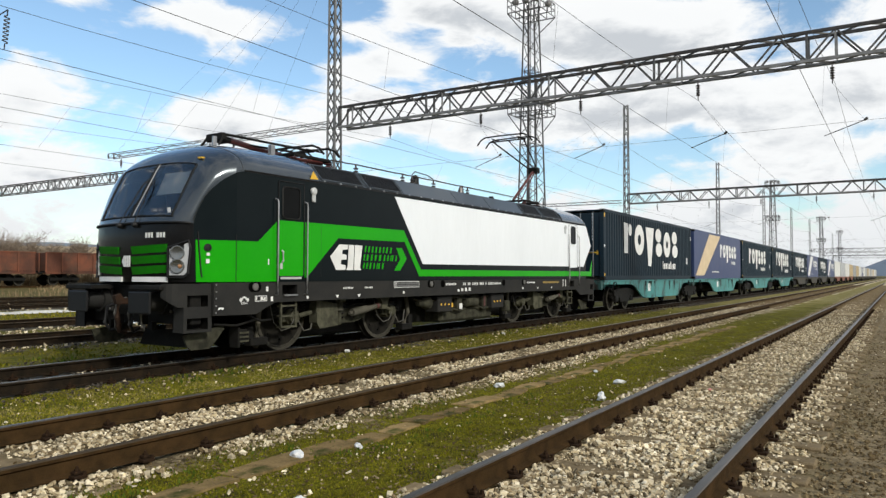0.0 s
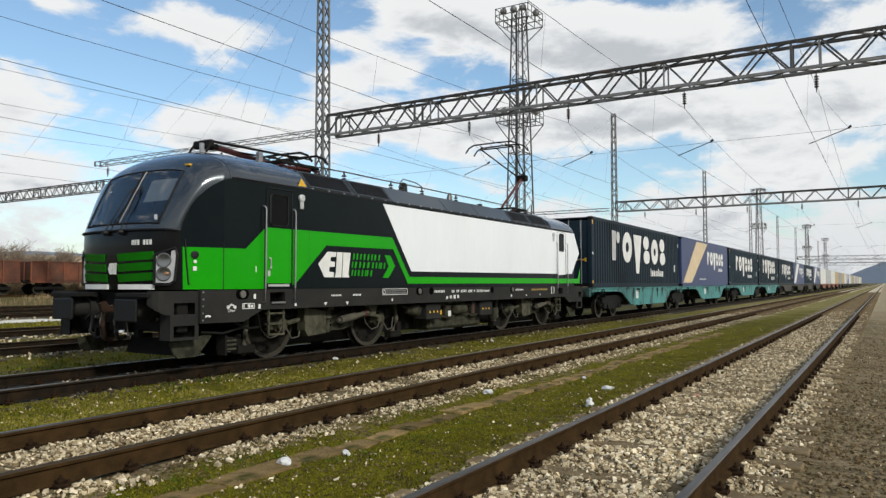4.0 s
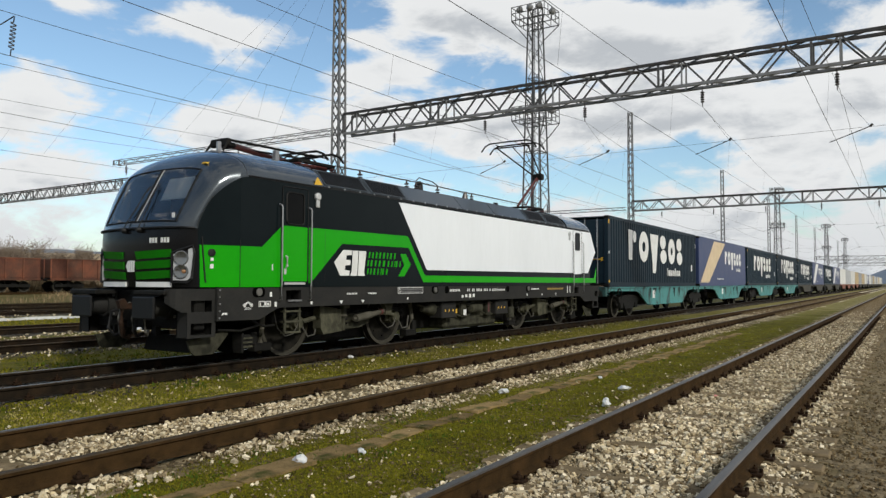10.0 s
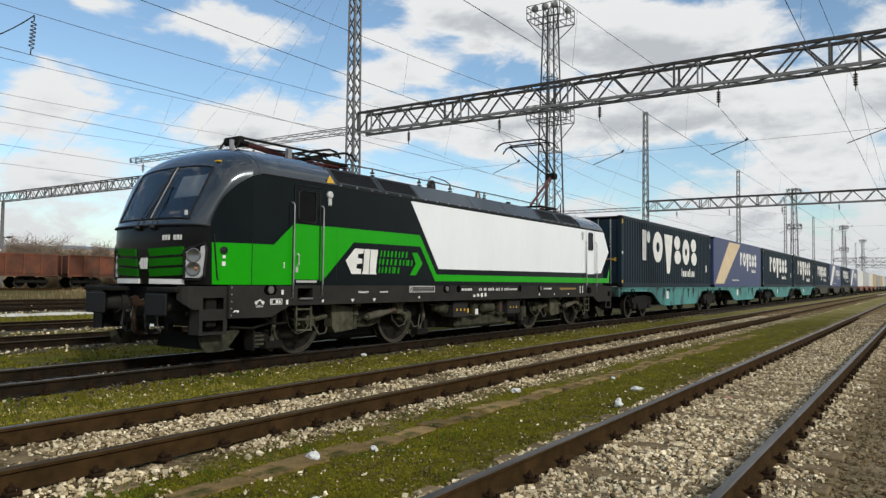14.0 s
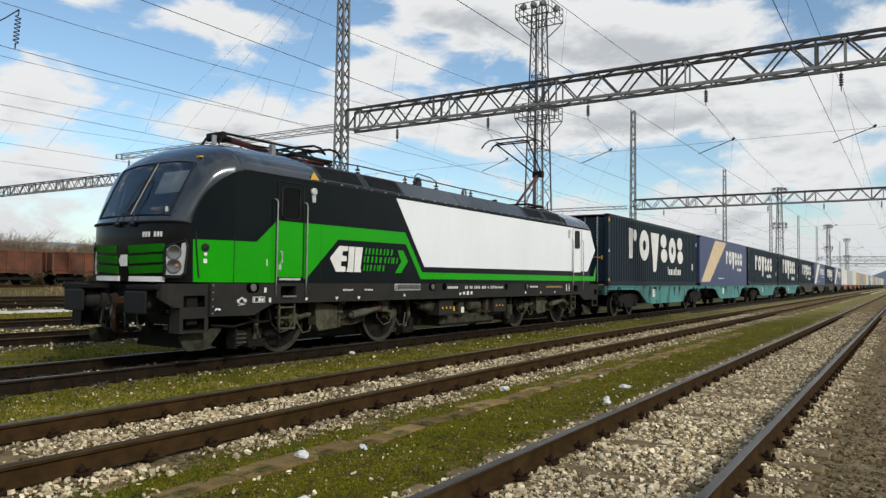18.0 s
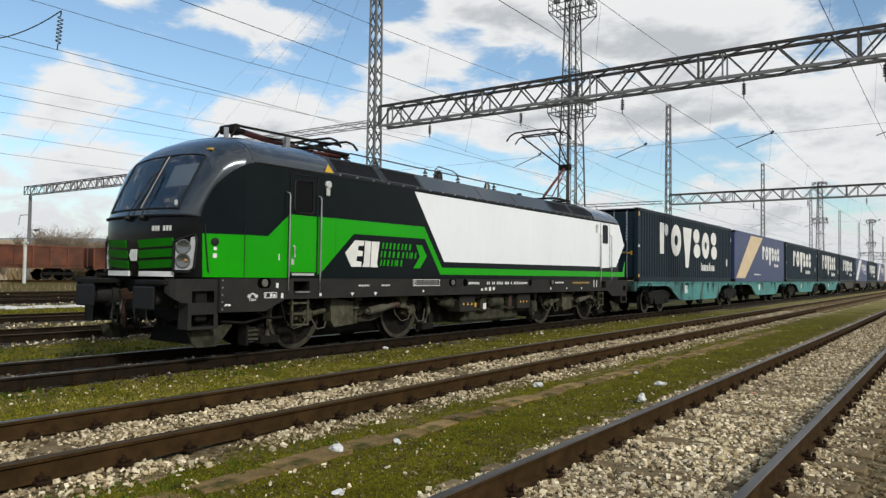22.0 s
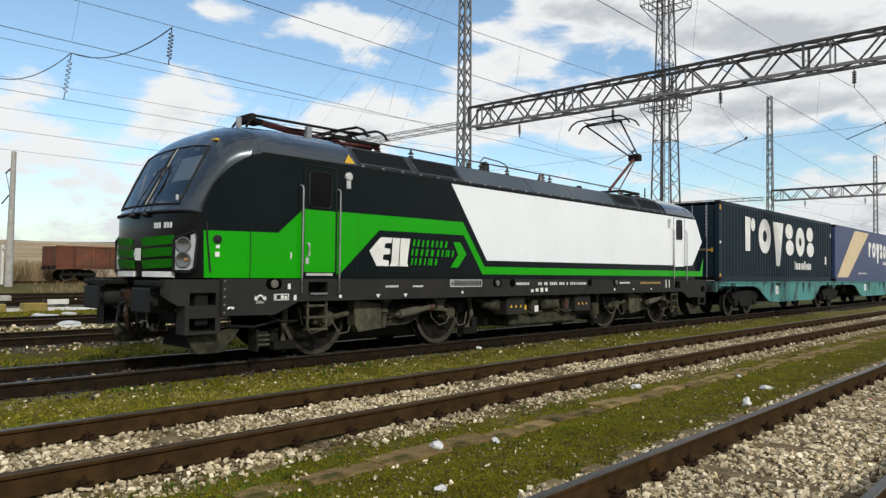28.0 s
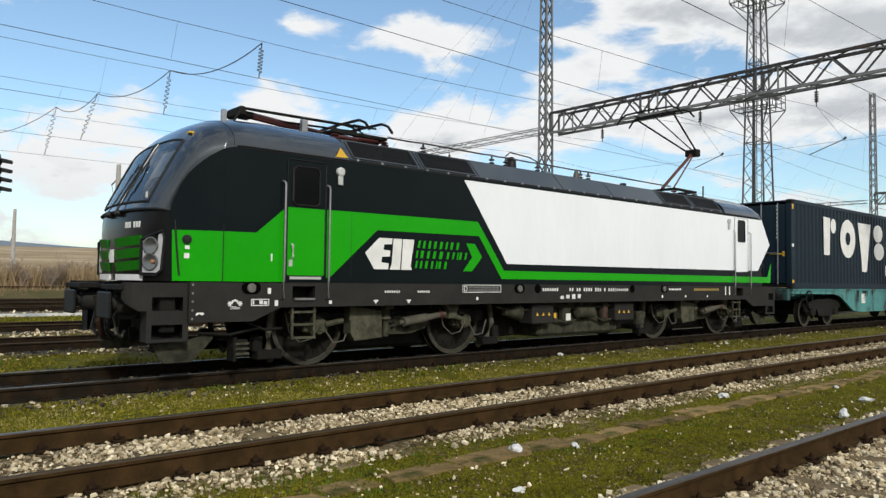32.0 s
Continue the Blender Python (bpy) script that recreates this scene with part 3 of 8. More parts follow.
def make_tracks():
    clip_src, sleep_src = None, {}
    for i, tx in enumerate(TRACKS):
        near = i < 3
        tr = thing("railway_track", pose(tx, 0, 0), ("rusty rails on sleepers set in pale broken stone" if i < 2 else "oily dark rails under the standing train" if i == 2 else "rusty yard track on dark stone"), "railway track", "yard tracks", "structure")
        for s in (-1, 1):
            r = part("rail", rail_mesh(-70, 1500), [RAIL_RUST if i < 2 else RAIL_DARK, RAIL_SHINE if i in (0, 2) or (i, s) == (1, -1) else RAIL_TOP], tr)
            r.location = (s * 0.7535, 0, 0.002)
        y_end = 38.0 if near else -100
        rest = bmesh.new()
        y, k = -4.2, 0
        while y < (140 if near else -100):
            jit = random.uniform(-0.02, 0.02)
            if y < y_end:
                sm = SLEEPER_M if i < 2 else DARK_SLEEPER
                if sm not in sleep_src:
                    sp = sleep_src[sm] = part("sleeper", boxes((-1.28, 1.28, -0.12, 0.12, -0.16, -0.006), ch=0.015), sm, tr)
                else:
                    sp = shared("sleeper", sleep_src[sm], tr, pose(0, 0, 0))
                sp.matrix_basis = pose(0, y + jit, random.uniform(-0.055, -0.022) if i else random.uniform(-0.012, 0.0), 0, 0, random.uniform(-0.7, 0.7))
                for s in (-1, 1):
                    for side in (-1, 1):
                        m = pose(s * 0.7535, y + jit, 0.004, 0, 0, 0 if side > 0 else 180)
                        if clip_src is None:
                            clip_src = part("rail_fastening", clip_bm(), CLIP_M, tr)
                            clip_src.matrix_basis = m
                        else:
                            shared("rail_fastening", clip_src, tr, m)
            else:
                box(rest, -1.28, 1.28, y - 0.12, y + 0.12, -0.16, -0.012)
                for s in (-1, 1):
                    for side in (-1, 1):
                        c = s * 0.7535 + side * 0.09
                        box(rest, c - 0.05, c + 0.05, y - 0.05, y + 0.05, -0.01, 0.06)
            y += 0.62
            k += 1
        if not near:
            rest.free()
            continue
        part("far_sleepers", rest, SLEEPER_M if i < 2 else DARK_SLEEPER, tr)["kind"] = "stuff"


make_tracks()


# ---------------------------------------------------------------- overhead line masts and beams
MAST_X = -22.0
MAST_SHIFT = {0: -0.19, 1: 0.15}
GANTRY_Y = [25.5, 67.0, 108.5, 150.0, 191.5, 233.0, 274.5, 316.0]
Z_LOW, Z_TOP = 8.17 + ZR, 9.08 + ZR


def lattice_mast(x, y, h, w=0.52, detail=True):
    e = thing("lattice_mast", pose(x, y, 0), "tall slender grey lattice steel mast beside the tracks", "mast", "overhead line masts")
    a = w / 2
    def cor(i, z):
        k = a * (1 - 0.35 * z / h)
        return Vector(((-k, k, k, -k)[i], (-k, -k, k, k)[i], z))
    for i in range(4):
        bar_part("leg", cor(i, -0.3), cor(i, h), 0.072, LATTICE_PALE, e)
    n = int(h / 0.62)
    joined = bmesh.new()
    for k in range(n):
        z0, z1 = h * k / n, h * (k + 1) / n
        for f in range(4):
            p, q = (cor(f, z0), cor((f + 1) % 4, z1)) if k % 2 else (cor((f + 1) % 4, z0), cor(f, z1))
            if detail:
                bar_part("brace", p, q, 0.045, LATTICE, e)
            else:
                angle_bar(joined, p, q, 0.045)
    if detail:
        joined.free()
        part("base_block", boxes((-0.6, 0.6, -0.6, 0.6, -0.4, 0.12), ch=0.03), CONCRETE, e)
    else:
        part("bracing", joined, LATTICE, e)
    return e


def insulator_string(parent, x, z0, z1, y=0.0):
    bm = bmesh.new()
    rod(bm, (x, y, z0), (x, y, z1), 0.018, 6)
    n = 5
    for k in range(n):
        zz = z0 + (z1 - z0) * (0.30 + 0.45 * k / (n - 1))
        turned(bm, [(zz - 0.03, 0.03), (zz - 0.01, 0.075), (zz + 0.02, 0.06), (zz + 0.035, 0.03)], "z", 10, (x, y, 0))
    return part("insulator", bm, INSUL, parent)


def lattice_beam(y, x0, x1, z0, z1, detail, depth=0.62, post_every=3, label="grey lattice gantry beam spanning the tracks with hanging insulators", pitch=1.62, w=0.10, bw=0.055, paint=None):
    e = thing("gantry_beam", pose(0, y, 0), label, "gantry", "overhead line gantries")
    d = depth / 2
    for yy in (-d, d):
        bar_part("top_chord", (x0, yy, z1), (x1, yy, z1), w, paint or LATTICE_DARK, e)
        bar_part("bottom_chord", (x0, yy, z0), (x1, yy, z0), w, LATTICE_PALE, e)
    n = max(2, round((x1 - x0) / pitch))
    st = (x1 - x0) / n
    rest = bmesh.new()
    def br(p, q, ww, m=LATTICE):
        if detail:
            bar_part("brace", p, q, ww, m, e)
        else:
            angle_bar(rest, p, q, ww)
    for k in range(n):
        a, b = x0 + k * st, x0 + (k + 1) * st
        mid = (a + b) / 2
        for yy in (-d, d):
            br((a, yy, z0), (mid, yy, z1), bw)
            br((mid, yy, z1), (b, yy, z0), bw)
            if k % post_every == 0:
                br((a, yy, z0), (a, yy, z1), 0.07)
                br((mid, yy, z0), (mid, yy, z1), 0.05, LATTICE_PALE)
        br((a, -d, z1), (mid, d, z1), bw * 0.8)
        br((mid, d, z1), (b, -d, z1), bw * 0.8)
        br((a, -d, z0), (mid, d, z0), bw * 0.8)
        br((mid, d, z0), (b, -d, z0), bw * 0.8)
    if detail:
        rest.free()
    else:
        part("bracing", rest, LATTICE, e)
    return e


WIRE_X = [-1.70, -5.78, -10.05, -14.35, -18.95]
CONTACT_Z = 5.78 + ZR


def make_gantries():
    for g, y in enumerate(GANTRY_Y):
        d = g < 2
        lattice_mast(MAST_X + MAST_SHIFT.get(g, 0.0), y, 17.8, detail=d)
        if g in (2, 3, 4):
            b = thing("cross_span", pose(0, y, 0), "thin cross span wire with steady arms between masts", "overhead wire", "cross spans")
        else:
            b = lattice_beam(y, MAST_X + 0.35, 18.5, Z_LOW, Z_TOP, d)
            for wx in WIRE_X:
                insulator_string(b, wx, Z_LOW - 0.03, 7.43 + ZR)
        # steady arms and the cross span that carries them
        for wx in WIRE_X[:4]:
            part("steady_arm", rods(((wx - 0.25, 0, CONTACT_Z + 0.02), (wx + 0.85, 0, CONTACT_Z + 0.40), 0.014), ((wx + 0.85, 0, CONTACT_Z + 0.40), (wx + 0.93, 0, CONTACT_Z + 0.47), 0.04), seg=6), COPPER, b)
            part("stay_wire", rods(((wx, 0, 7.43 + ZR), (wx + 0.85, 0, CONTACT_Z + 0.42), 0.005), seg=4), COPPER, b)
        part("cross_span_wire", rods(((MAST_X, 0, CONTACT_Z + 0.30), (18, 0, CONTACT_Z + 0.48), 0.006), seg=4), COPPER, b)
        # stayed boom on the other side of the mast
        if g < 2:
            bo = lattice_beam(y, -39.6, MAST_X - 0.35, Z_LOW + 0.12, Z_LOW + 0.38, d, 0.35, 99, "light lattice boom stayed by wires from its mast", 1.1, 0.034, 0.016, LATTICE_PALE)
            for k, bx in enumerate((-39.3, -35.0, -31.0, -26.5)):
                part("stay_wire", rods(((bx, 0, Z_LOW + 0.38), (MAST_X, 0, 17.5 - 0.1 * k), 0.004), seg=4), COPPER, bo)
            for bx in (-38.6, -33.2, -29.0):
                insulator_string(bo, bx, Z_LOW + 0.1, Z_LOW - 0.55)
    # a separate gantry over the outer sidings, on concrete posts
    y, x0, x1 = 31.2, -68.4, -40.0
    lattice_beam(y, x0, x1, 8.02 + ZR, 8.74 + ZR, True, 0.55, 3, "light lattice gantry beam over the outer sidings", 1.35, 0.07, 0.04)
    for px in (x0 + 0.6, x1):
        p = thing("concrete_post", pose(px, y, 0), "slender tapered grey line post under the beam", "post", "concrete posts")
        part("shaft", rod(bmesh.new(), (0, 0, -0.5), (0, 0, 8.0 + ZR), 0.19, 12, 0.13), POST_GREY, p)
        part("bracket", rods(((0, 0, 6.4), (-1.8, 0, 6.4), 0.03), ((-1.8, 0, 6.4), (-2.1, 0, 5.5), 0.03)), LATTICE, p)
        part("side_lamp", rods(((0, 0, 5.0), (1.3, 0, 5.0), 0.03), ((1.0, 0, 4.98), (1.7, 0, 4.98), 0.10)), LATTICE, p)


make_gantries()


def light_tower(x, y, detail):
    e = thing("floodlight_tower", pose(x, y, 0), "tall lattice floodlight tower with two railed platforms", "light tower", "floodlight towers")
    h = 27.0
    def half(z):
        return max(0.44, 1.0 - 0.0275 * z)
    def cor(i, z):
        k = half(z)
        return Vector(((-k, k, k, -k)[i], (-k, -k, k, k)[i], z))
    for i in range(4):
        bar_part("leg", cor(i, -0.2), cor(i, h - 2), 0.10, LATTICE, e)
    n, rest = 24, bmesh.new()
    for k in range(n):
        z0, z1 = (h - 2) * k / n, (h - 2) * (k + 1) / n
        for f in range(4):
            for p, q in (((cor(f, z0), cor((f + 1) % 4, z1)),) if k % 2 else ((cor((f + 1) % 4, z0), cor(f, z1)),)):
                if detail:
                    bar_part("brace", p, q, 0.042, LATTICE, e)
                else:
                    angle_bar(rest, p, q, 0.06)
            if k % 6 == 0:
                angle_bar(rest, cor(f, z0), cor((f + 1) % 4, z0), 0.06)
    part("ring_brace", rest, LATTICE, e)["kind"] = "stuff"
    part("ladder", rods(((0.18, 0.2, 0), (0.18, 0.2, 25), 0.03), ((-0.18, 0.2, 0), (-0.18, 0.2, 25), 0.03), seg=5), LATTICE, e)
    part("cable_duct", boxes((-0.32, -0.2, -0.1, 0.05, 0, 24.5)), LATTICE, e)
    for z, w in ((15.1, 1.50), (23.6, 1.50)):
        bm = bmesh.new()
        for q in range(-2, 3):
            angle_bar(bm, (q * w / 2, -w, z - 0.02), (q * w / 2, w, z - 0.02), 0.05)
        for q in (-w, 0, w):
            angle_bar(bm, (-w, q, z - 0.04), (w, q, z - 0.04), 0.07)
        part("platform", bm, LATTICE, e, "open grating platform")["kind"] = "stuff"
        bm = bmesh.new()
        for zz in (0.55, 1.1):
            for a, b in (((-w, -w), (w, -w)), ((w, -w), (w, w)), ((w, w), (-w, w)), ((-w, w), (-w, -w))):
                angle_bar(bm, (*a, z + zz), (*b, z + zz), 0.05)
        for k in range(-2, 3):
            for s in (-w, w):
                angle_bar(bm, (k * w / 2, s, z), (k * w / 2, s, z + 1.1), 0.045)
                angle_bar(bm, (s, k * w / 2, z), (s, k * w / 2, z + 1.1), 0.045)
        part("railing", bm, LATTICE, e)
        for i in range(4):
            bar_part("platform_strut", cor(i, z - 1.6), ((-w, w, w, -w)[i], (-w, -w, w, w)[i], z - 0.06), 0.06, LATTICE, e)
        for lx, ly in ((-0.9, -1.3), (0.1, -1.3), (0.9, -1.3), (1.3, 0.4)):
            bm = bmesh.new()
            turned(bm, [(-0.25, 0.08), (-0.15, 0.2), (0.2, 0.30), (0.22, 0.26)], "y", 12)
            fl = part("floodlight", bm, LATTICE_PALE, e)
            fl.matrix_basis = pose(lx, ly, z + 0.85, 20, 0, random.uniform(-40, 40))
    return e


for k, (tx, ty) in enumerate(((-26.05, 55.0), (-26.2, 192.0), (-26.2, 320.0), (-26.2, 423.0))):
    light_tower(tx, ty, k == 0)


# ---------------------------------------------------------------- wires
def make_wires():
    for wx, cx, sag in ((-1.63, -1.72, 0.70), (-5.78, -5.9, 0.66), (-10.05, -10.2, 0.88), (-14.25, -14.6, 0.98), (-18.95, -19.7, 0.66), (-23.2, -25.4, 0.55), (-27.5, -29.6, 0.60)):
        e = thing("overhead_wire", pose(0, 0, 0), "catenary wire with contact wire and droppers over a track", "overhead wire", "overhead wires")
        bm_m, bm_c = bmesh.new(), bmesh.new()
        stops = [GANTRY_Y[0] - 41.5 * 2, GANTRY_Y[0] - 41.5] + GANTRY_Y
        pts = []
        for a, b in zip(stops, stops[1:]):
            for k in range(12 if a < 60 else 5):
                f = k / (12 if a < 60 else 5)
                pts.append((wx, a + (b - a) * f, 7.43 + ZR - 4 * sag * f * (1 - f)))
            for k in range(1, 6):
                f = (k - 0.45) / 5
                yy = a + (b - a) * f
                zt = 7.43 + ZR - 4 * sag * f * (1 - f)
                if a < 60:
                    part("dropper", rods(((wx, yy, zt), (wx + (cx - wx) * 0.9, yy, CONTACT_Z), 0.0026), seg=4), COPPER, e)
        tube(bm_m, pts, 0.0058, 5)
        tube(bm_c, [(cx, stops[0], CONTACT_Z), (cx, 5, CONTACT_Z - 0.03), (cx, stops[-1], CONTACT_Z)], 0.0065, 5)
        part("catenary_wire", bm_m, COPPER, e)
        part("contact_wire", bm_c, COPPER, e)
    # cross jumper with coiled drops between three lines
    j = thing("jumper_cable", pose(0, 0, 0), "sagging cross jumper with coiled drops between overhead lines", "cable")
    zm = 6.48 + ZR
    ends = [(-14.25, 7.0, zm - 0.05), (-18.95, 6.75, zm + 0.30), (-23.2, 6.12, zm + 0.36), (-27.5, 5.97, zm + 0.67), (-34.5, 4.6, zm + 0.60)]
    for a, b in zip(ends, ends[1:]):
        pts = []
        for k in range(13):
            f = k / 12
            pts.append((a[0] + (b[0] - a[0]) * f, a[1] + (b[1] - a[1]) * f, a[2] + (b[2] - a[2]) * f - 4 * 0.33 * f * (1 - f)))
        part("jumper", tube(bmesh.new(), pts, 0.012, 5), COPPER, j)
    for (ax, ay, az), cx in zip(ends[:4], (-14.6, -19.7, -25.4, -29.6)):
        pts = []
        for k in range(61):
            f = k / 60
            w = 0.055 * math.sin(f * math.tau * 10.0) if 0.15 < f < 0.85 else 0
            pts.append((ax + (cx - ax) * f + w * 0.3, ay + 0.12 * f + w, az + (CONTACT_Z - 0.02 - az) * f))
        part("coiled_drop", tube(bmesh.new(), pts, 0.012, 5), COPPER, j)


make_wires()

# ---------------------------------------------------------------- locomotive
def spline(pts, n):
    """Evenly spread points on a smooth curve through pts."""
    pts = [Vector(p) for p in pts]
    out = []
    for k in range(n + 1):
        f = k / n * (len(pts) - 1)
        i = min(int(f), len(pts) - 2)
        t = f - i
        p0, p1, p2, p3 = pts[max(i - 1, 0)], pts[i], pts[i + 1], pts[min(i + 2, len(pts) - 1)]
        out.append(0.5 * ((2 * p1) + (p2 - p0) * t + (2 * p0 - 5 * p1 + 4 * p2 - p3) * t * t + (3 * p1 - p0 - 3 * p2 + p3) * t ** 3))
    return out


NOSE_C = [(0.62, 1.28), (0.60, 1.55), (0.59, 1.85), (0.60, 2.12), (0.66, 2.34), (0.83, 2.66), (1.00, 2.97), (1.17, 3.26), (1.42, 3.50), (1.80, 3.65), (2.30, 3.72), (2.90, 3.73), (3.50, 3.73)]
NOSE_R = [(0.955, 1.28), (0.945, 1.55), (0.94, 1.85), (0.925, 2.12), (0.94, 2.28), (1.00, 2.46), (1.10, 2.67), (1.23, 2.83), (1.39, 2.97), (1.62, 3.085), (2.10, 3.115), (2.80, 3.115), (3.50, 3.115)]
HALF_W = 1.488
SEAM_Y = 1.53            # ahead of this seam the cab side leans in


def cab_half(y):
    return HALF_W - 0.278 * max(0.0, SEAM_Y - y) / 0.59


MIRROR_Y = 18.40          # the rear cab is the front one turned about


def nose_power(f):
    """Squareness of the nose's section from the mask up to the roof."""
    return 2 / (2.2 if f < 3 else 2.2 + (f - 3) * 0.15 if f < 7 else max(1.9, 2.8 - (f - 7) * 0.3))


def front_y(x, z):
    """The nose's front at x and z, below the windscreen."""
    for (ya, za), (yb, zb), (ra, _), (rb, _) in zip(NOSE_C, NOSE_C[1:], NOSE_R, NOSE_R[1:]):
        if z <= zb:
            break
    k = (z - za) / (zb - za)
    yc, yr = ya + (yb - ya) * k, ra + (rb - ra) * k
    e = nose_power(0)
    s = min(1.0, abs(x) / cab_half(yr)) ** (1 / e)
    return yc + (yr - yc) * (1 - (1 - s * s) ** (e / 2))


NSUB = 16


def nose_grid(sub=NSUB, nu=64):
    n = (len(NOSE_C) - 1) * sub
    cs, rs = spline([(a, b, 0) for a, b in NOSE_C], n), spline([(a, b, 0) for a, b in NOSE_R], n)
    rows = []
    for j in range(n + 1):
        f = j / n * (len(NOSE_C) - 1)
        e = nose_power(f)
        row = []
        for i in range(-nu, nu + 1):
            th = abs(i) / nu * math.pi / 2
            s, t = math.sin(th) ** e, 1 - math.cos(th) ** e
            y, z = cs[j].x + (rs[j].x - cs[j].x) * t, cs[j].y + (rs[j].y - cs[j].y) * t
            row.append(Vector((math.copysign(cab_half(rs[j].x) * s, i), y, z)))
        rows.append(row)
    return rows


def nose_piece(rows, keep, lift=0.0):
    bm = bmesh.new()
    vs = {}
    def v(j, i):
        if (j, i) not in vs:
            p = rows[j][i].copy()
            if lift:
                p.y -= lift
                p.z += lift * 0.5
            vs[j, i] = bm.verts.new(p)
        return vs[j, i]
    for j in range(len(rows) - 1):
        for i in range(len(rows[0]) - 1):
            c = (rows[j][i] + rows[j + 1][i + 1]) / 2
            if keep(c, j, i):
                bm.faces.new((v(j, i), v(j + 1, i), v(j + 1, i + 1), v(j, i + 1)))
    # outer side out
    bm.normal_update()
    if sum(f.normal.z - f.normal.y for f in bm.faces) < 0:
        bmesh.ops.reverse_faces(bm, faces=bm.faces[:])
    return bm


def nose_at(rows, x, z):
    """The nose's front surface at x and z."""
    best = min((p for r in rows for p in r), key=lambda p: (p.x - x) ** 2 + (p.z - z) ** 2)
    return best.y


def bolts_row(pts, r=0.014, ax=1.0):
    bm = bmesh.new()
    for x, y, z in pts:
        rod(bm, (x, y, z), (x + 0.012 * ax, y, z), r, 6)
    return bm


def text_bars(parent, rows, x, material, name="lettering"):
    """Plain bars for writing: y, z, length, height."""
    for y, z, w, h in rows:
        part(name, boxes((x, x + 0.003, y, y + w, z, z + h)), material, parent)


def cab_end(lo, rows, turn):
    """One cab's front: shell, mask, glass, lamps. turn: matrix from the front end to this end."""
    def P(name, bm, m, label="", smooth=False, parent=None):
        bm.transform(turn)
        return part(name, bm, m, parent or lo, label, smooth)
    J0, J1, JM = 4 * NSUB, 7 * NSUB, int(3.5 * NSUB)
    def below_rim(c):
        """Black side paint runs a little way round the corner."""
        return abs(c.x) > 0.99 and c.z < 2.19
    glass_on = lambda c, j, i: J0 <= j < J1 and abs(c.x) < 0.915 + 0.035 * (j - J0) / (J1 - J0)
    mask_on = lambda c, j, i: j < JM
    P("cab_shell", nose_piece(rows, lambda c, j, i: not glass_on(c, j, i) and not mask_on(c, j, i) and not below_rim(c)), SHELL_GREY, "dark grey metallic cab shell", True)
    for s in (-1, 1):
        P("cab_corner", nose_piece(rows, lambda c, j, i: below_rim(c) and not mask_on(c, j, i) and c.x * s > 0), ANTHRACITE, "black cab corner", True)
    bm = bmesh.new()
    bm.faces.new([bm.verts.new(p) for p in rows[-1]])
    P("shell_end", bm, SHELL_GREY)
    # gutter along the roof's edge, black to include its shadow line; joint across the roof
    for s in (-1, 1):
        P("roof_gutter", tube(bmesh.new(), [(s * 1.489, 1.70, 3.112), (s * 1.492, 1.80, 3.118), (s * 1.492, 3.49, 3.122)], 0.014, 6), BLACK, "black gutter line at the edge of the cab roof, its shadow included")
    seam = []
    for i in range(len(rows[0])):
        for j in range(len(rows) - 1):
            a, b = rows[j][i], rows[j + 1][i]
            if a.y <= 1.66 < b.y:
                seam.append(a.lerp(b, (1.66 - a.y) / (b.y - a.y)) + Vector((0, 0, 0.001)))
                break
    P("roof_joint", tube(bmesh.new(), seam, 0.0045, 4), BLACK)
    P("front_mask", nose_piece(rows, mask_on), MASK, "black front mask", True)
    P("windscreen", nose_piece(rows, glass_on), GLASS, "tinted cab windscreen", True)
    # black rubber round the glass
    bm = bmesh.new()
    loop = [(j, i) for j, i in [(J0, k) for k in range(len(rows[0]))] if abs(rows[j][i].x) < 0.94]
    tube(bm, [rows[J0][i] + Vector((0, -0.002, 0)) for _, i in loop], 0.017, 6)
    top = [i for i in range(len(rows[0])) if abs(rows[J1][i].x) < 0.96]
    tube(bm, [rows[J1][i] + Vector((0, -0.002, 0)) for i in top], 0.013, 6)
    for s in (-1, 1):
        edge = []
        for j in range(J0, J1 + 1):
            lim = s * (0.920 + 0.035 * (j - J0) / (J1 - J0))
            edge.append(min(rows[j], key=lambda p: abs(p.x - lim)) + Vector((0, -0.004, 0)))
            edge[-1].x = lim
        tube(bm, edge, 0.015, 6)
    P("windscreen_seal", bm, BLACK, "", True)
    mid = len(rows[0]) // 2
    P("centre_bar", tube(bmesh.new(), [rows[j][mid] + Vector((0, -0.004, 0)) for j in range(J0, J1 + 1)], 0.026, 6), BLACK, "black bar between the two windscreen panes", True)
    P("centre_trim", tube(bmesh.new(), [rows[j][mid] + Vector((0.033, -0.006, 0)) for j in range(J0, J1 + 1)], 0.0055, 5), LAMP_GREY, "pale trim on the windscreen bar", True)
    P("glass_sticker", boxes((0.80, 0.87, nose_at(rows, 0.84, 2.41) - 0.012, nose_at(rows, 0.84, 2.41) - 0.006, 2.38, 2.46)), SIGN_WHITE)
    # ledge under the glass, wipers
    bm = bmesh.new()
    ii = [i for i in range(len(rows[0])) if abs(rows[JM][i].x) < 1.20]
    tube(bm, [rows[JM][i] + Vector((0, -0.022, 0.0)) for i in ii], 0.021, 6)
    P("ledge", bm, BLACK, "", True)
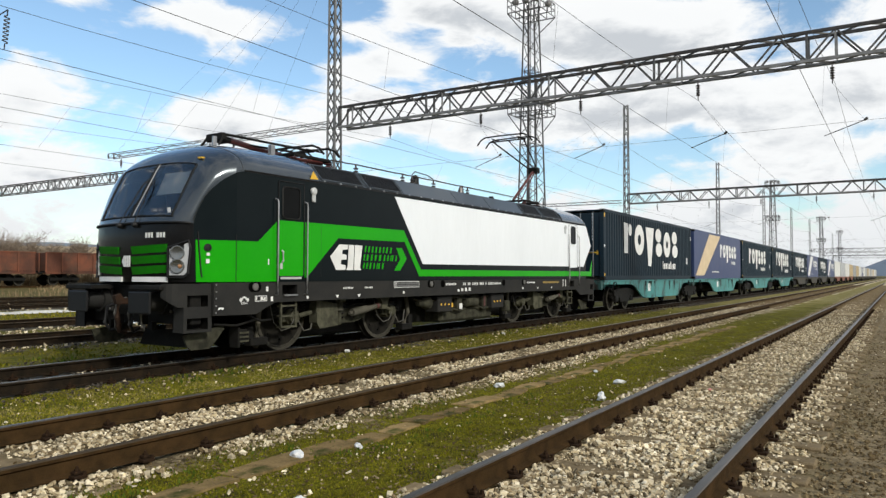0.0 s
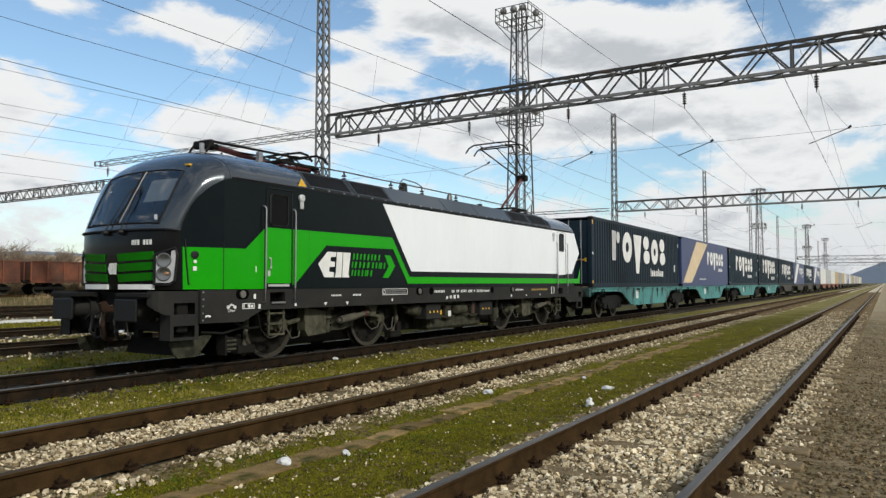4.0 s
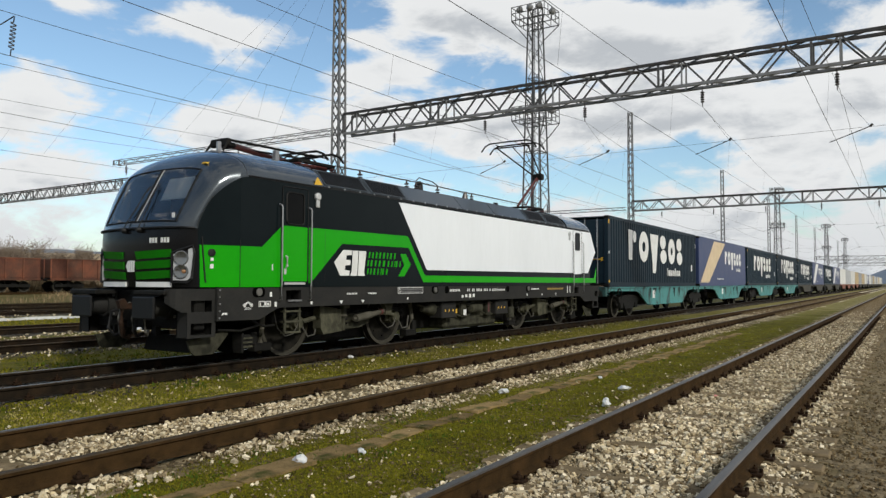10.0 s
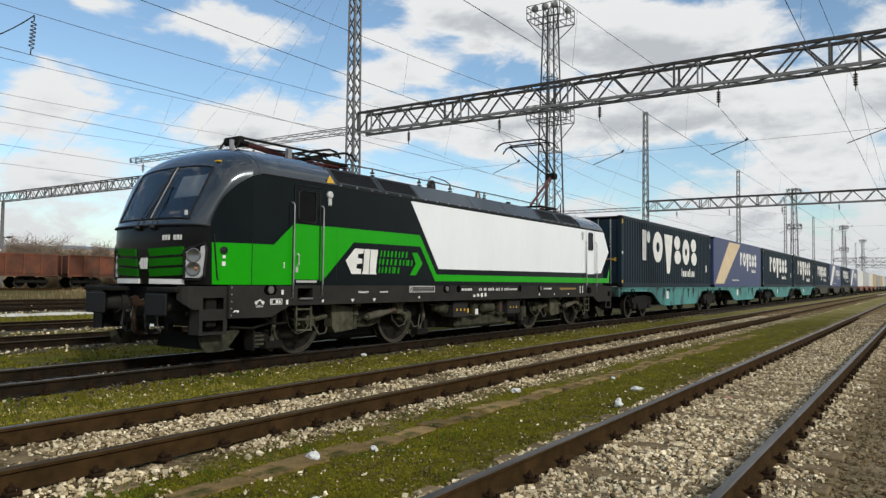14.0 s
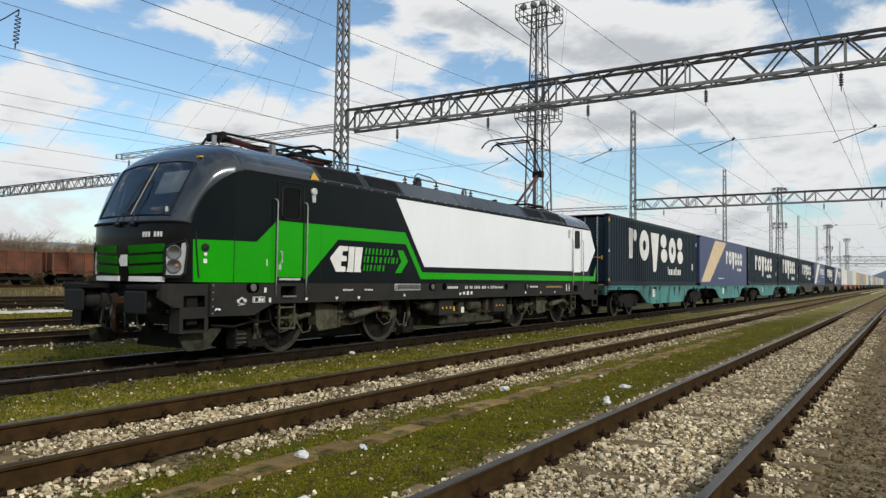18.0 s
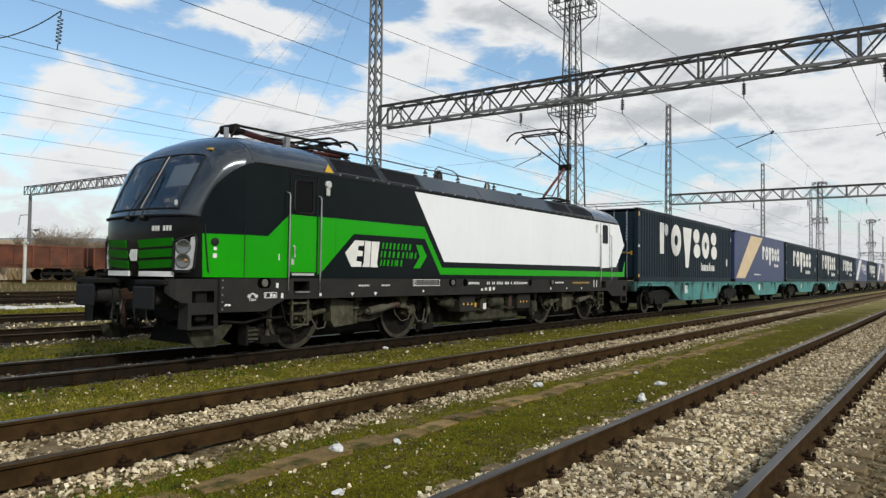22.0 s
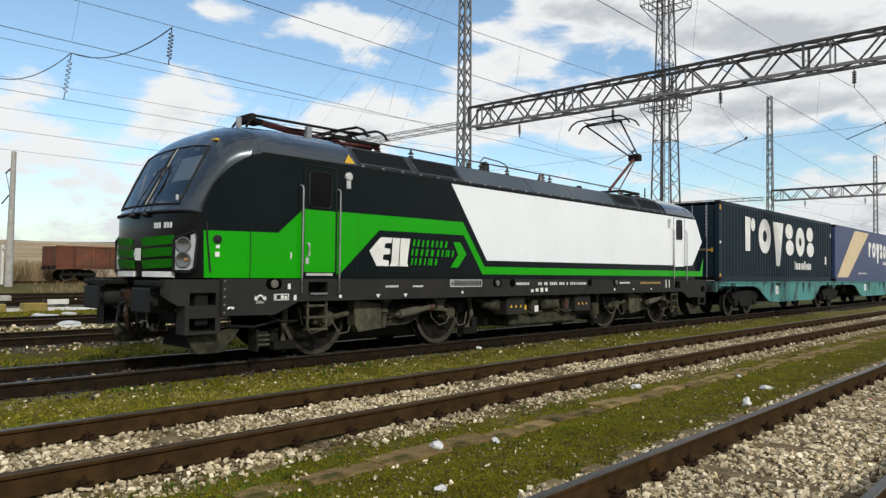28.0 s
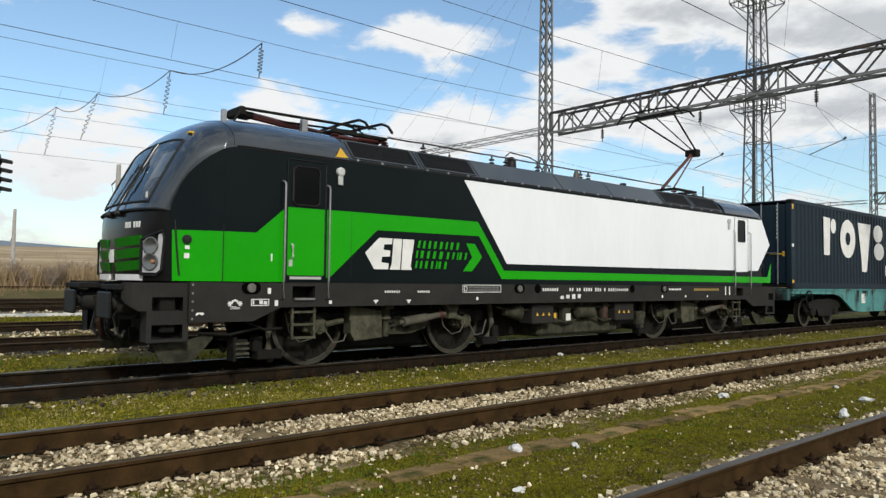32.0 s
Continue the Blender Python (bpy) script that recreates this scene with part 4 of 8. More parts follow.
    for s, lean in ((-1, 0.14), (1, -0.06)):
        bm = bmesh.new()
        x0 = 0.20 * s
        p0 = Vector((x0, nose_at(rows, x0, 2.22) - 0.06, 2.22))
        p1 = Vector((x0 + lean, nose_at(rows, x0 + lean, 2.95) - 0.05, 2.95))
        rod(bm, p0, p1, 0.009, 6)
        m = p0.lerp(p1, 0.75)
        tube(bm, [m.lerp(p0, 0.45) + Vector((0.05, -0.01, 0)), m + Vector((0, -0.012, 0)), m.lerp(p1, 1.6) + Vector((-0.02, 0.09, 0.02))], 0.008, 5)
        turned(bm, [(-0.05, 0.03), (0.0, 0.05), (0.06, 0.05)], "y", 10, p0 + Vector((0, 0.02, -0.02)))
        P("wiper", bm, BLACK)
    # green louvres, pale strip below them
    for s in (-1, 1):
        for k in range(3):
            z0 = 1.40 + k * 0.163
            tilt = 0.03
            xi, xo = (0.16 + 0.03 * k if s < 0 else 0.13), 0.885
            bm = bmesh.new()
            n = 8
            lo_, hi_ = [], []
            for q in range(n + 1):
                x = s * (xi + (xo - xi) * q / n)
                rise = tilt * q / n
                yy = front_y(x, z0 + 0.06)
                lo_.append(bm.verts.new((x, yy - 0.004, z0 + rise)))
                hi_.append(bm.verts.new((x, yy - 0.034, z0 + 0.122 + rise)))
            for q in range(n):
                bm.faces.new((lo_[q], lo_[q + 1], hi_[q + 1], hi_[q]))
            r = bmesh.ops.extrude_face_region(bm, geom=bm.faces[:])
            bmesh.ops.translate(bm, vec=(0, 0.03, 0), verts=[g for g in r["geom"] if isinstance(g, bmesh.types.BMVert)])
            bmesh.ops.recalc_face_normals(bm, faces=bm.faces)
            P("louvre", bm, LOUVRE_GREEN, "darker green front louvre")
        bm = bmesh.new()
        n = 8
        for q in range(n):
            xa, xb = s * (0.14 + 0.745 * q / n), s * (0.14 + 0.745 * (q + 1) / n)
            ya, yb = (front_y(x, 1.33) - 0.03 for x in (xa, xb))
            f = [bm.verts.new(p) for p in ((xa, ya, 1.285), (xb, yb, 1.285), (xb, yb, 1.365), (xa, ya, 1.365))]
            bm.faces.new(f)
        bmesh.ops.remove_doubles(bm, verts=bm.verts, dist=0.0005)
        r = bmesh.ops.extrude_face_region(bm, geom=bm.faces[:])
        bmesh.ops.translate(bm, vec=(0, 0.03, 0), verts=[g for g in r["geom"] if isinstance(g, bmesh.types.BMVert)])
        bmesh.ops.recalc_face_normals(bm, faces=bm.faces)
        P("pale_strip", bm, SIGN_WHITE, "pale grey strip")
        # headlamp unit on the corner
        lampc = [(0.0, 0.0), (0.36, 0.10), (0.38, 0.02), (0.34, -0.36), (0.27, -0.41), (0.0, -0.41)]
        hl = bmesh.new()
        a = Vector((s * 0.945, front_y(0.945, 1.75) - 0.030, 1.80))
        b = Vector((s * 1.205, front_y(1.205, 1.75) - 0.050, 1.80))
        d = (b - a) / 0.38
        outer = [a + d * u + Vector((0, 0, w)) for u, w in lampc]
        f = hl.faces.new([hl.verts.new(p) for p in outer])
        r = bmesh.ops.extrude_face_region(hl, geom=[f])
        bmesh.ops.translate(hl, vec=(-s * 0.03, 0.05, 0), verts=[g for g in r["geom"] if isinstance(g, bmesh.types.BMVert)])
        bmesh.ops.recalc_face_normals(hl, faces=hl.faces)
        unit = P("headlamp", hl, LAMP_GREY, "pale headlamp unit in a black surround")
        nrm = Vector((d.y, -d.x, 0)).normalized()
        if nrm.y > 0:
            nrm = -nrm
        for w, rad in ((-0.06, 0.115), (-0.27, 0.115)):
            c = a + d * 0.155 + Vector((0, 0, w)) + nrm * 0.014
            q = nrm.to_track_quat("Z", "Y").to_matrix().to_4x4()
            bm = turned(bmesh.new(), [(-0.02, rad), (0.006, rad), (0.008, rad * 0.95), (0.002, rad * 0.75), (-0.004, rad * 0.4), (-0.006, 0.004)], "z", 24)
            bm.transform(Matrix.Translation(c) @ q)
            P("lamp", bm, LAMP_M, "round lamp", True, unit)
            if w < -0.2:
                bm = turned(bmesh.new(), [(-0.01, 0.030), (0.014, 0.030), (0.020, 0.016), (0.021, 0.004)], "z", 12)
                bm.transform(Matrix.Translation(c + d * 0.055) @ q)
                P("bulb", bm, BULB_M, "amber lamp bulb", True, unit)
        fr = [a + d * u + Vector((0, 0, w)) + nrm * 0.006 for u, w in [(-0.02, 0.02), (0.37, 0.13), (0.405, 0.03), (0.36, -0.38), (0.28, -0.44), (-0.02, -0.44), (-0.02, 0.02)]]
        P("lamp_surround", tube(bmesh.new(), fr, 0.022, 5), BLACK, "", False, unit)
    # plain white emblem and number bars
    bm = bmesh.new()
    yy = 0.565
    for poly in ([(-0.10, 0.0), (-0.05, 0.09), (0.0, 0.09), (0.0, -0.09), (-0.05, -0.09)], [(0.02, 0.09), (0.055, 0.09), (0.055, -0.09), (0.02, -0.09)], [(0.075, 0.09), (0.11, 0.09), (0.11, -0.09), (0.075, -0.09)]):
        a = [bm.verts.new((x, yy, 1.615 + z)) for x, z in poly]
        b = [bm.verts.new((x, yy + 0.01, 1.615 + z)) for x, z in poly]
        bm.faces.new(a); bm.faces.new(b[::-1])
        for k in range(len(poly)):
            bm.faces.new((a[k], a[(k + 1) % len(poly)], b[(k + 1) % len(poly)], b[k]))
    bmesh.ops.recalc_face_normals(bm, faces=bm.faces)
    P("emblem", bm, SIGN_WHITE, "white emblem shape")
    for k in range(7):
        if k != 3:
            x = 0.44 + k * 0.060
            P("number_bar", boxes((x, x + 0.042, front_y(x + 0.02, 2.03) - 0.012, front_y(x + 0.02, 2.03) + 0.02, 1.985, 2.065)), SIGN_WHITE)
    # cab inside: bulkhead, desk, seats, blind
    P("cab_bulkhead", boxes((-1.40, 1.40, 2.35, 2.40, 1.3, 3.2)), CAB_IN)
    P("driver_desk", boxes((-0.95, 0.95, 1.0, 1.40, 1.9, 2.26), ch=0.04), CAB_IN)
    P("cab_floor", boxes((-1.20, 1.20, 1.05, 2.35, 1.28, 1.34)), CAB_IN)
    for x in (-0.55, 0.55):
        P("cab_seat", boxes((x - 0.25, x + 0.25, 1.65, 2.1, 1.9, 2.02), (x - 0.25, x + 0.25, 2.05, 2.15, 1.95, 2.75), (x - 0.06, x + 0.06, 1.8, 1.95, 1.35, 1.9), ch=0.03), BLACK)
    P("sun_blind", plate(bmesh.new(), [(1.00, 2.72), (1.17, 3.09), (1.18, 3.085), (1.01, 2.715)], 0.16, 0.80), BLIND, "pale roller blind, half drawn")
    # yellow corner mark on the roof edge
    P("roof_mark", boxes((0.88, 0.98, 1.24, 1.36, 3.30, 3.325)), YELLOW)


def buffer_gear(lo, turn):
    def P(name, bm, m, label="", smooth=False, parent=None):
        bm.transform(turn)
        return part(name, bm, m, parent or lo, label, smooth)
    P("buffer_beam", boxes((-1.35, 1.35, 0.78, 0.98, 0.62, 1.25), ch=0.02), DARK_STEEL)
    for s in (-1, 1):
        bm = bmesh.new()
        bx = s * 0.81
        box(bm, bx - 0.27, bx + 0.27, 0.245, 0.285, 0.80, 1.14, 0.018)
        b = P("buffer", bm, BLACK, "black rectangular buffer plate")
        P("buffer_stem", turned(bmesh.new(), [(0.285, 0.085), (0.40, 0.085), (0.40, 0.12), (0.46, 0.15), (0.62, 0.16), (0.62, 0.20), (0.80, 0.21)], "y", 18, (bx, 0, 0.985)), FRAME_GREY, "", True, b)
        P("buffer_flange", boxes((bx - 0.22, bx + 0.22, 0.72, 0.78, 0.78, 1.19), ch=0.02), FRAME_GREY, "", False, b)
        for dx in (-0.17, 0.17):
            for z in (0.83, 1.14):
                P("flange_bolt", rods(((bx + dx, 0.69, z), (bx + dx, 0.73, z), 0.025), seg=6), STEEL, "", False, b)
        P("buffer_step", boxes((s * 0.50, s * 1.25, 0.30, 0.70, 1.165, 1.235), ch=0.012), DARK_STEEL, "dark tread above the buffer")
        # grey end box: a plate with two step openings, and the curved cheek in front of it
        X1 = s * 1.42
        ys, zs = (0.59, 0.655, 1.045, 1.12), (0.51, 0.55, 0.73, 0.905, 1.08, 1.262)
        bm = bmesh.new()
        g = [[bm.verts.new((X1, y, z)) for z in zs] for y in ys]
        for i in range(3):
            for j in range(5):
                if (i, j) not in ((1, 1), (1, 3)):
                    bm.faces.new((g[i][j], g[i + 1][j], g[i + 1][j + 1], g[i][j + 1]))
        cheek = [(1.42, 0.59), (1.405, 0.50), (1.36, 0.42), (1.29, 0.37), (1.20, 0.35)]
        prev = (g[0][3], g[0][5])
        for k, (x, y) in enumerate(cheek[1:]):
            cur = (bm.verts.new((s * x, y, 0.905 + 0.05 * k)), bm.verts.new((s * x, y, 1.262)))
            bm.faces.new((prev[0], cur[0], cur[1], prev[1]))
            prev = cur
        bmesh.ops.recalc_face_normals(bm, faces=bm.faces)
        r = bmesh.ops.extrude_face_region(bm, geom=bm.faces[:])
        bmesh.ops.translate(bm, vec=(-s * 0.02, 0.006, 0), verts=[q for q in r["geom"] if isinstance(q, bmesh.types.BMVert)])
        bmesh.ops.recalc_face_normals(bm, faces=bm.faces)
        eb = P("end_step_box", bm, FRAME_GREY, "grey end box with two step openings")
        for z0, z1 in ((0.53, 0.76), (0.88, 1.10)):
            P("step_tread", boxes((s * 1.18, s * 1.395, 0.62, 1.08, z0, z0 + 0.018)), FRAME_GREY, "", False, eb)
        P("box_rear", boxes((s * 1.15, s * 1.395, 1.085, 1.10, 0.53, 1.25)), DARK_STEEL, "", False, eb)
        P("box_back", boxes((s * 1.15, s * 1.17, 0.60, 1.10, 0.53, 1.25)), DARK_STEEL, "", False, eb)
        P("box_front", boxes((s * 1.15, s * 1.395, 0.60, 0.618, 0.515, 0.90)), FRAME_GREY, "", False, eb)
        P("end_plough", plate(bmesh.new(), [(0.74, 0.46), (0.82, 0.28), (0.90, 0.22), (1.24, 0.22), (1.34, 0.30), (1.54, 0.52), (1.51, 0.59), (1.20, 0.51)], s * 1.19, s * 1.225), BOGIE)
        P("air_hose", tube(bmesh.new(), [(s * 0.36, 0.72, 0.95), (s * 0.36, 0.50, 0.88), (s * 0.34, 0.44, 0.62), (s * 0.30, 0.52, 0.50), (s * 0.24, 0.66, 0.54)], 0.028, 6), BLACK)
        P("air_cock", boxes((s * 0.30, s * 0.34, 0.60, 0.75, 0.60, 0.75)), DARK_STEEL)
        P("air_cock", boxes((s * 0.52, s * 0.57, 0.66, 0.75, 0.52, 0.66)), DARK_STEEL)
    P("plough", plate(bmesh.new(), [(1.34, 0.20), (1.40, 0.18), (1.50, 0.44), (1.44, 0.46)], -0.70, 0.70), DARK_STEEL)
    for q, (hx, hz) in enumerate(((0.20, 0.60), (-0.16, 0.56), (0.52, 0.58))):
        P("jumper_cable", tube(bmesh.new(), [(hx, 0.70, 1.02), (hx + 0.03, 0.52, 0.96), (hx + 0.05, 0.46, 0.78), (hx + 0.02, 0.50, hz), (hx - 0.08, 0.60, hz - 0.06), (hx - 0.14, 0.66, hz + 0.02)], 0.021, 6), CABLE_GREY)
    P("coupling", tube(bmesh.new(), [(0, 0.75, 0.98), (0, 0.45, 0.95), (0.02, 0.42, 0.72), (-0.02, 0.50, 0.50), (0, 0.60, 0.48)], 0.045, 8), RUSTY)
    P("draw_hook", plate(bmesh.new(), [(0.80, 0.93), (0.40, 0.93), (0.36, 1.06), (0.46, 1.10), (0.52, 1.02), (0.80, 1.04)], -0.04, 0.04), RUSTY)


def wheelset_bm(r, gauge_half=0.7535, bolts=8):
    bm = bmesh.new()
    for s in (-1, 1):
        prof = [(s * 0.665, r + 0.028), (s * 0.690, r + 0.026), (s * 0.700, r), (s * 0.805, r - 0.006), (s * 0.812, r - 0.07), (s * 0.775, r - 0.085), (s * 0.755, r * 0.55), (s * 0.79, r * 0.38), (s * 0.83, r * 0.36), (s * 0.835, r * 0.20), (s * 0.86, r * 0.18)]
        turned(bm, prof, "x", 36)
        for k in range(bolts):
            a = k * math.tau / bolts
            rod(bm, (s * 0.765, math.cos(a) * r * 0.68, math.sin(a) * r * 0.68), (s * 0.788, math.cos(a) * r * 0.68, math.sin(a) * r * 0.68), 0.024, 6)
    rod(bm, (-0.9, 0, 0), (0.9, 0, 0), 0.09, 12)
    for f in bm.faces:
        c = f.calc_center_median()
        if abs(c.x) > 0.79 and math.hypot(c.y, c.z) > r - 0.09:
            f.material_index = 1
    return bm


def coil(x, y, z0, z1, r, wire, turns=4.5):
    pts = []
    n = int(turns * 10)
    for k in range(n + 1):
        a = k / 10 * math.tau
        pts.append((x + r * math.cos(a), y + r * math.sin(a), z0 + (z1 - z0) * k / n))
    return tube(bmesh.new(), pts, wire, 5)


LOCO_WHEELS = []


def loco_bogie(lo, yc):
    """Frame, boxes, springs and dampers of one bogie; its wheelsets roll by themselves."""
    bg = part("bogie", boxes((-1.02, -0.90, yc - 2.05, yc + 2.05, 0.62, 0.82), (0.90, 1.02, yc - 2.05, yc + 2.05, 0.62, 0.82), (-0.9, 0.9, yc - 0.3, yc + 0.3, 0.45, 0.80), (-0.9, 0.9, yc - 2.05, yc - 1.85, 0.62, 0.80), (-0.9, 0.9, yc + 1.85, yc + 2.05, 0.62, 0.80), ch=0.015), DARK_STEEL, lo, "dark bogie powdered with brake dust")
    for s in (-1, 1):
        for ay in (yc - 1.5, yc + 1.5):
            bm = turned(bmesh.new(), [(s * 0.86, 0.15), (s * 1.06, 0.15), (s * 1.08, 0.125), (s * 1.16, 0.12), (s * 1.165, 0.085), (s * 1.18, 0.08), (s * 1.185, 0.03)], "x", 18, (0, ay, 0.625))
            for q in range(6):
                rod(bm, (s * 1.15, ay + 0.10 * math.cos(q * 1.047), 0.625 + 0.10 * math.sin(q * 1.047)), (s * 1.178, ay + 0.10 * math.cos(q * 1.047), 0.625 + 0.10 * math.sin(q * 1.047)), 0.013, 6)
            box(bm, s * 0.90, s * 1.05, ay - 0.22, ay + 0.22, 0.53, 0.70, 0.02)
            part("axle_box", bm, DUSTY, bg, "", True)
            for dy in (-0.33, 0.33):
                part("spring", coil(s * 0.98, ay + dy, 0.60, 0.88, 0.075, 0.017), DARK_STEEL, bg)
            part("earth_cable", tube(bmesh.new(), [(s * 1.12, ay + 0.1, 0.58), (s * 1.14, ay + 0.25, 0.36), (s * 1.12, ay + 0.45, 0.38), (s * 1.05, ay + 0.6, 0.62)], 0.014, 5), CABLE_GREY, bg)
            part("sensor_cable", tube(bmesh.new(), [(s * 1.18, ay - 0.05, 0.60), (s * 1.20, ay - 0.18, 0.44), (s * 1.18, ay - 0.36, 0.40), (s * 1.12, ay - 0.50, 0.55), (s * 1.08, ay - 0.55, 0.85)], 0.010, 5), CABLE_GREY, bg)
            d = -1 if ay < yc else 1
            part("sand_pipe", tube(bmesh.new(), [(s * 1.0, ay + d * 0.72, 0.95), (s * 1.02, ay + d * 0.78, 0.55), (s * 0.95, ay + d * 0.74, 0.30), (s * 0.80, ay + d * 0.62, 0.12)], 0.048, 8), PALE_DUST, bg, "", True)
            part("brake_caliper", boxes((s * 0.84, s * 1.04, ay + d * 0.55, ay + d * 0.95, 0.16, 0.30), (s * 0.86, s * 1.0, ay + d * 0.85, ay + d * 1.0, 0.28, 0.5), ch=0.015), DARK_STEEL, bg)
        bm = bmesh.new()
        rod(bm, (s * 1.24, yc + 0.02, 0.645), (s * 1.24, yc + 0.50, 0.705), 0.076, 14)
        rod(bm, (s * 1.24, yc + 0.49, 0.70), (s * 1.24, yc + 0.92, 0.765), 0.055, 12)
        rod(bm, (s * 1.24, yc - 0.06, 0.635), (s * 1.24, yc + 0.03, 0.646), 0.035, 8)
        dam = part("yaw_damper", bm, PALE_DUST, bg, "pale dusty yaw damper", True)
        part("damper_end", rods(((s * 1.24, yc + 0.80, 0.747), (s * 1.24, yc + 0.86, 0.756), 0.066)), RED_PART, dam)
        bm = bmesh.new()
        rod(bm, (s * 1.16, yc - 0.28, 0.42), (s * 1.16, yc - 0.28, 0.70), 0.05, 10)
        rod(bm, (s * 1.16, yc - 0.28, 0.68), (s * 1.16, yc - 0.28, 0.95), 0.075, 10)
        vd = part("vertical_damper", bm, BOGIE, bg, "", True)
        part("damper_ring", rods(((s * 1.16, yc - 0.28, 0.70), (s * 1.16, yc - 0.28, 0.735), 0.088), ((s * 1.16, yc - 0.28, 0.91), (s * 1.16, yc - 0.28, 0.94), 0.088), seg=12), PALE_DUST, vd)
        part("side_box", plate(bmesh.new(), [(yc - 1.0, 0.90), (yc - 0.86, 0.90), (yc - 0.42, 0.84), (yc - 0.40, 0.42), (yc - 0.92, 0.38), (yc - 1.0, 0.50)], s * 1.04, s * 1.24), DUSTY, bg)
        part("brake_unit", plate(bmesh.new(), [(yc - 0.18, 0.72), (yc + 0.75, 0.76), (yc + 0.62, 0.52), (yc + 0.30, 0.44), (yc - 0.15, 0.44)], s * 1.02, s * 1.08), BOGIE, bg)
        for dy in (-0.15, 0.28):
            part("body_spring", coil(s * 1.0, yc + dy * 0.8, 0.55, 0.92, 0.11, 0.022), DARK_STEEL, bg)
        part("bracket", plate(bmesh.new(), [(yc + 0.80, 0.95), (yc + 1.42, 0.95), (yc + 1.27, 0.90), (yc + 1.22, 0.80), (yc + 1.20, 0.68), (yc + 1.02, 0.68), (yc + 1.03, 0.80), (yc + 0.97, 0.90)], s * 1.12, s * 1.24), DUSTY, bg)
        part("axle_link", rods(((s * 1.16, yc + 1.10, 0.74), (s * 1.16, yc + 1.38, 0.66), 0.045)), DUSTY, bg)
        part("axle_link", rods(((s * 1.16, yc - 1.10, 0.70), (s * 1.16, yc - 1.42, 0.64), 0.045)), DUSTY, bg)
        part("hanger", boxes((s * 1.22, s * 1.25, yc - 1.03, yc - 0.93, 0.70, 0.93)), DUSTY, bg)
        part("damper_bracket", boxes((s * 1.14, s * 1.26, yc - 0.36, yc - 0.18, 0.86, 0.94), ch=0.01), DUSTY, bg)
    # dark blocks reach low to fill the shaded void inside the bogie
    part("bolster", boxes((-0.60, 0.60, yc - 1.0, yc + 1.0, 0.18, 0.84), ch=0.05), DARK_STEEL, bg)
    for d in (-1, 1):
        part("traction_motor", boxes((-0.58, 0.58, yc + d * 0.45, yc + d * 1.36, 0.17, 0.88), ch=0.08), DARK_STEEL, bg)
    for ay in (yc - 1.5, yc + 1.5):
        w = part("wheelset", wheelset_bm(0.625), [WHEEL_M, RIM_M], lo, "worn steel wheelset", True)
        w.matrix_basis = pose(0, ay, 0.625)
        LOCO_WHEELS.append((w, ay))


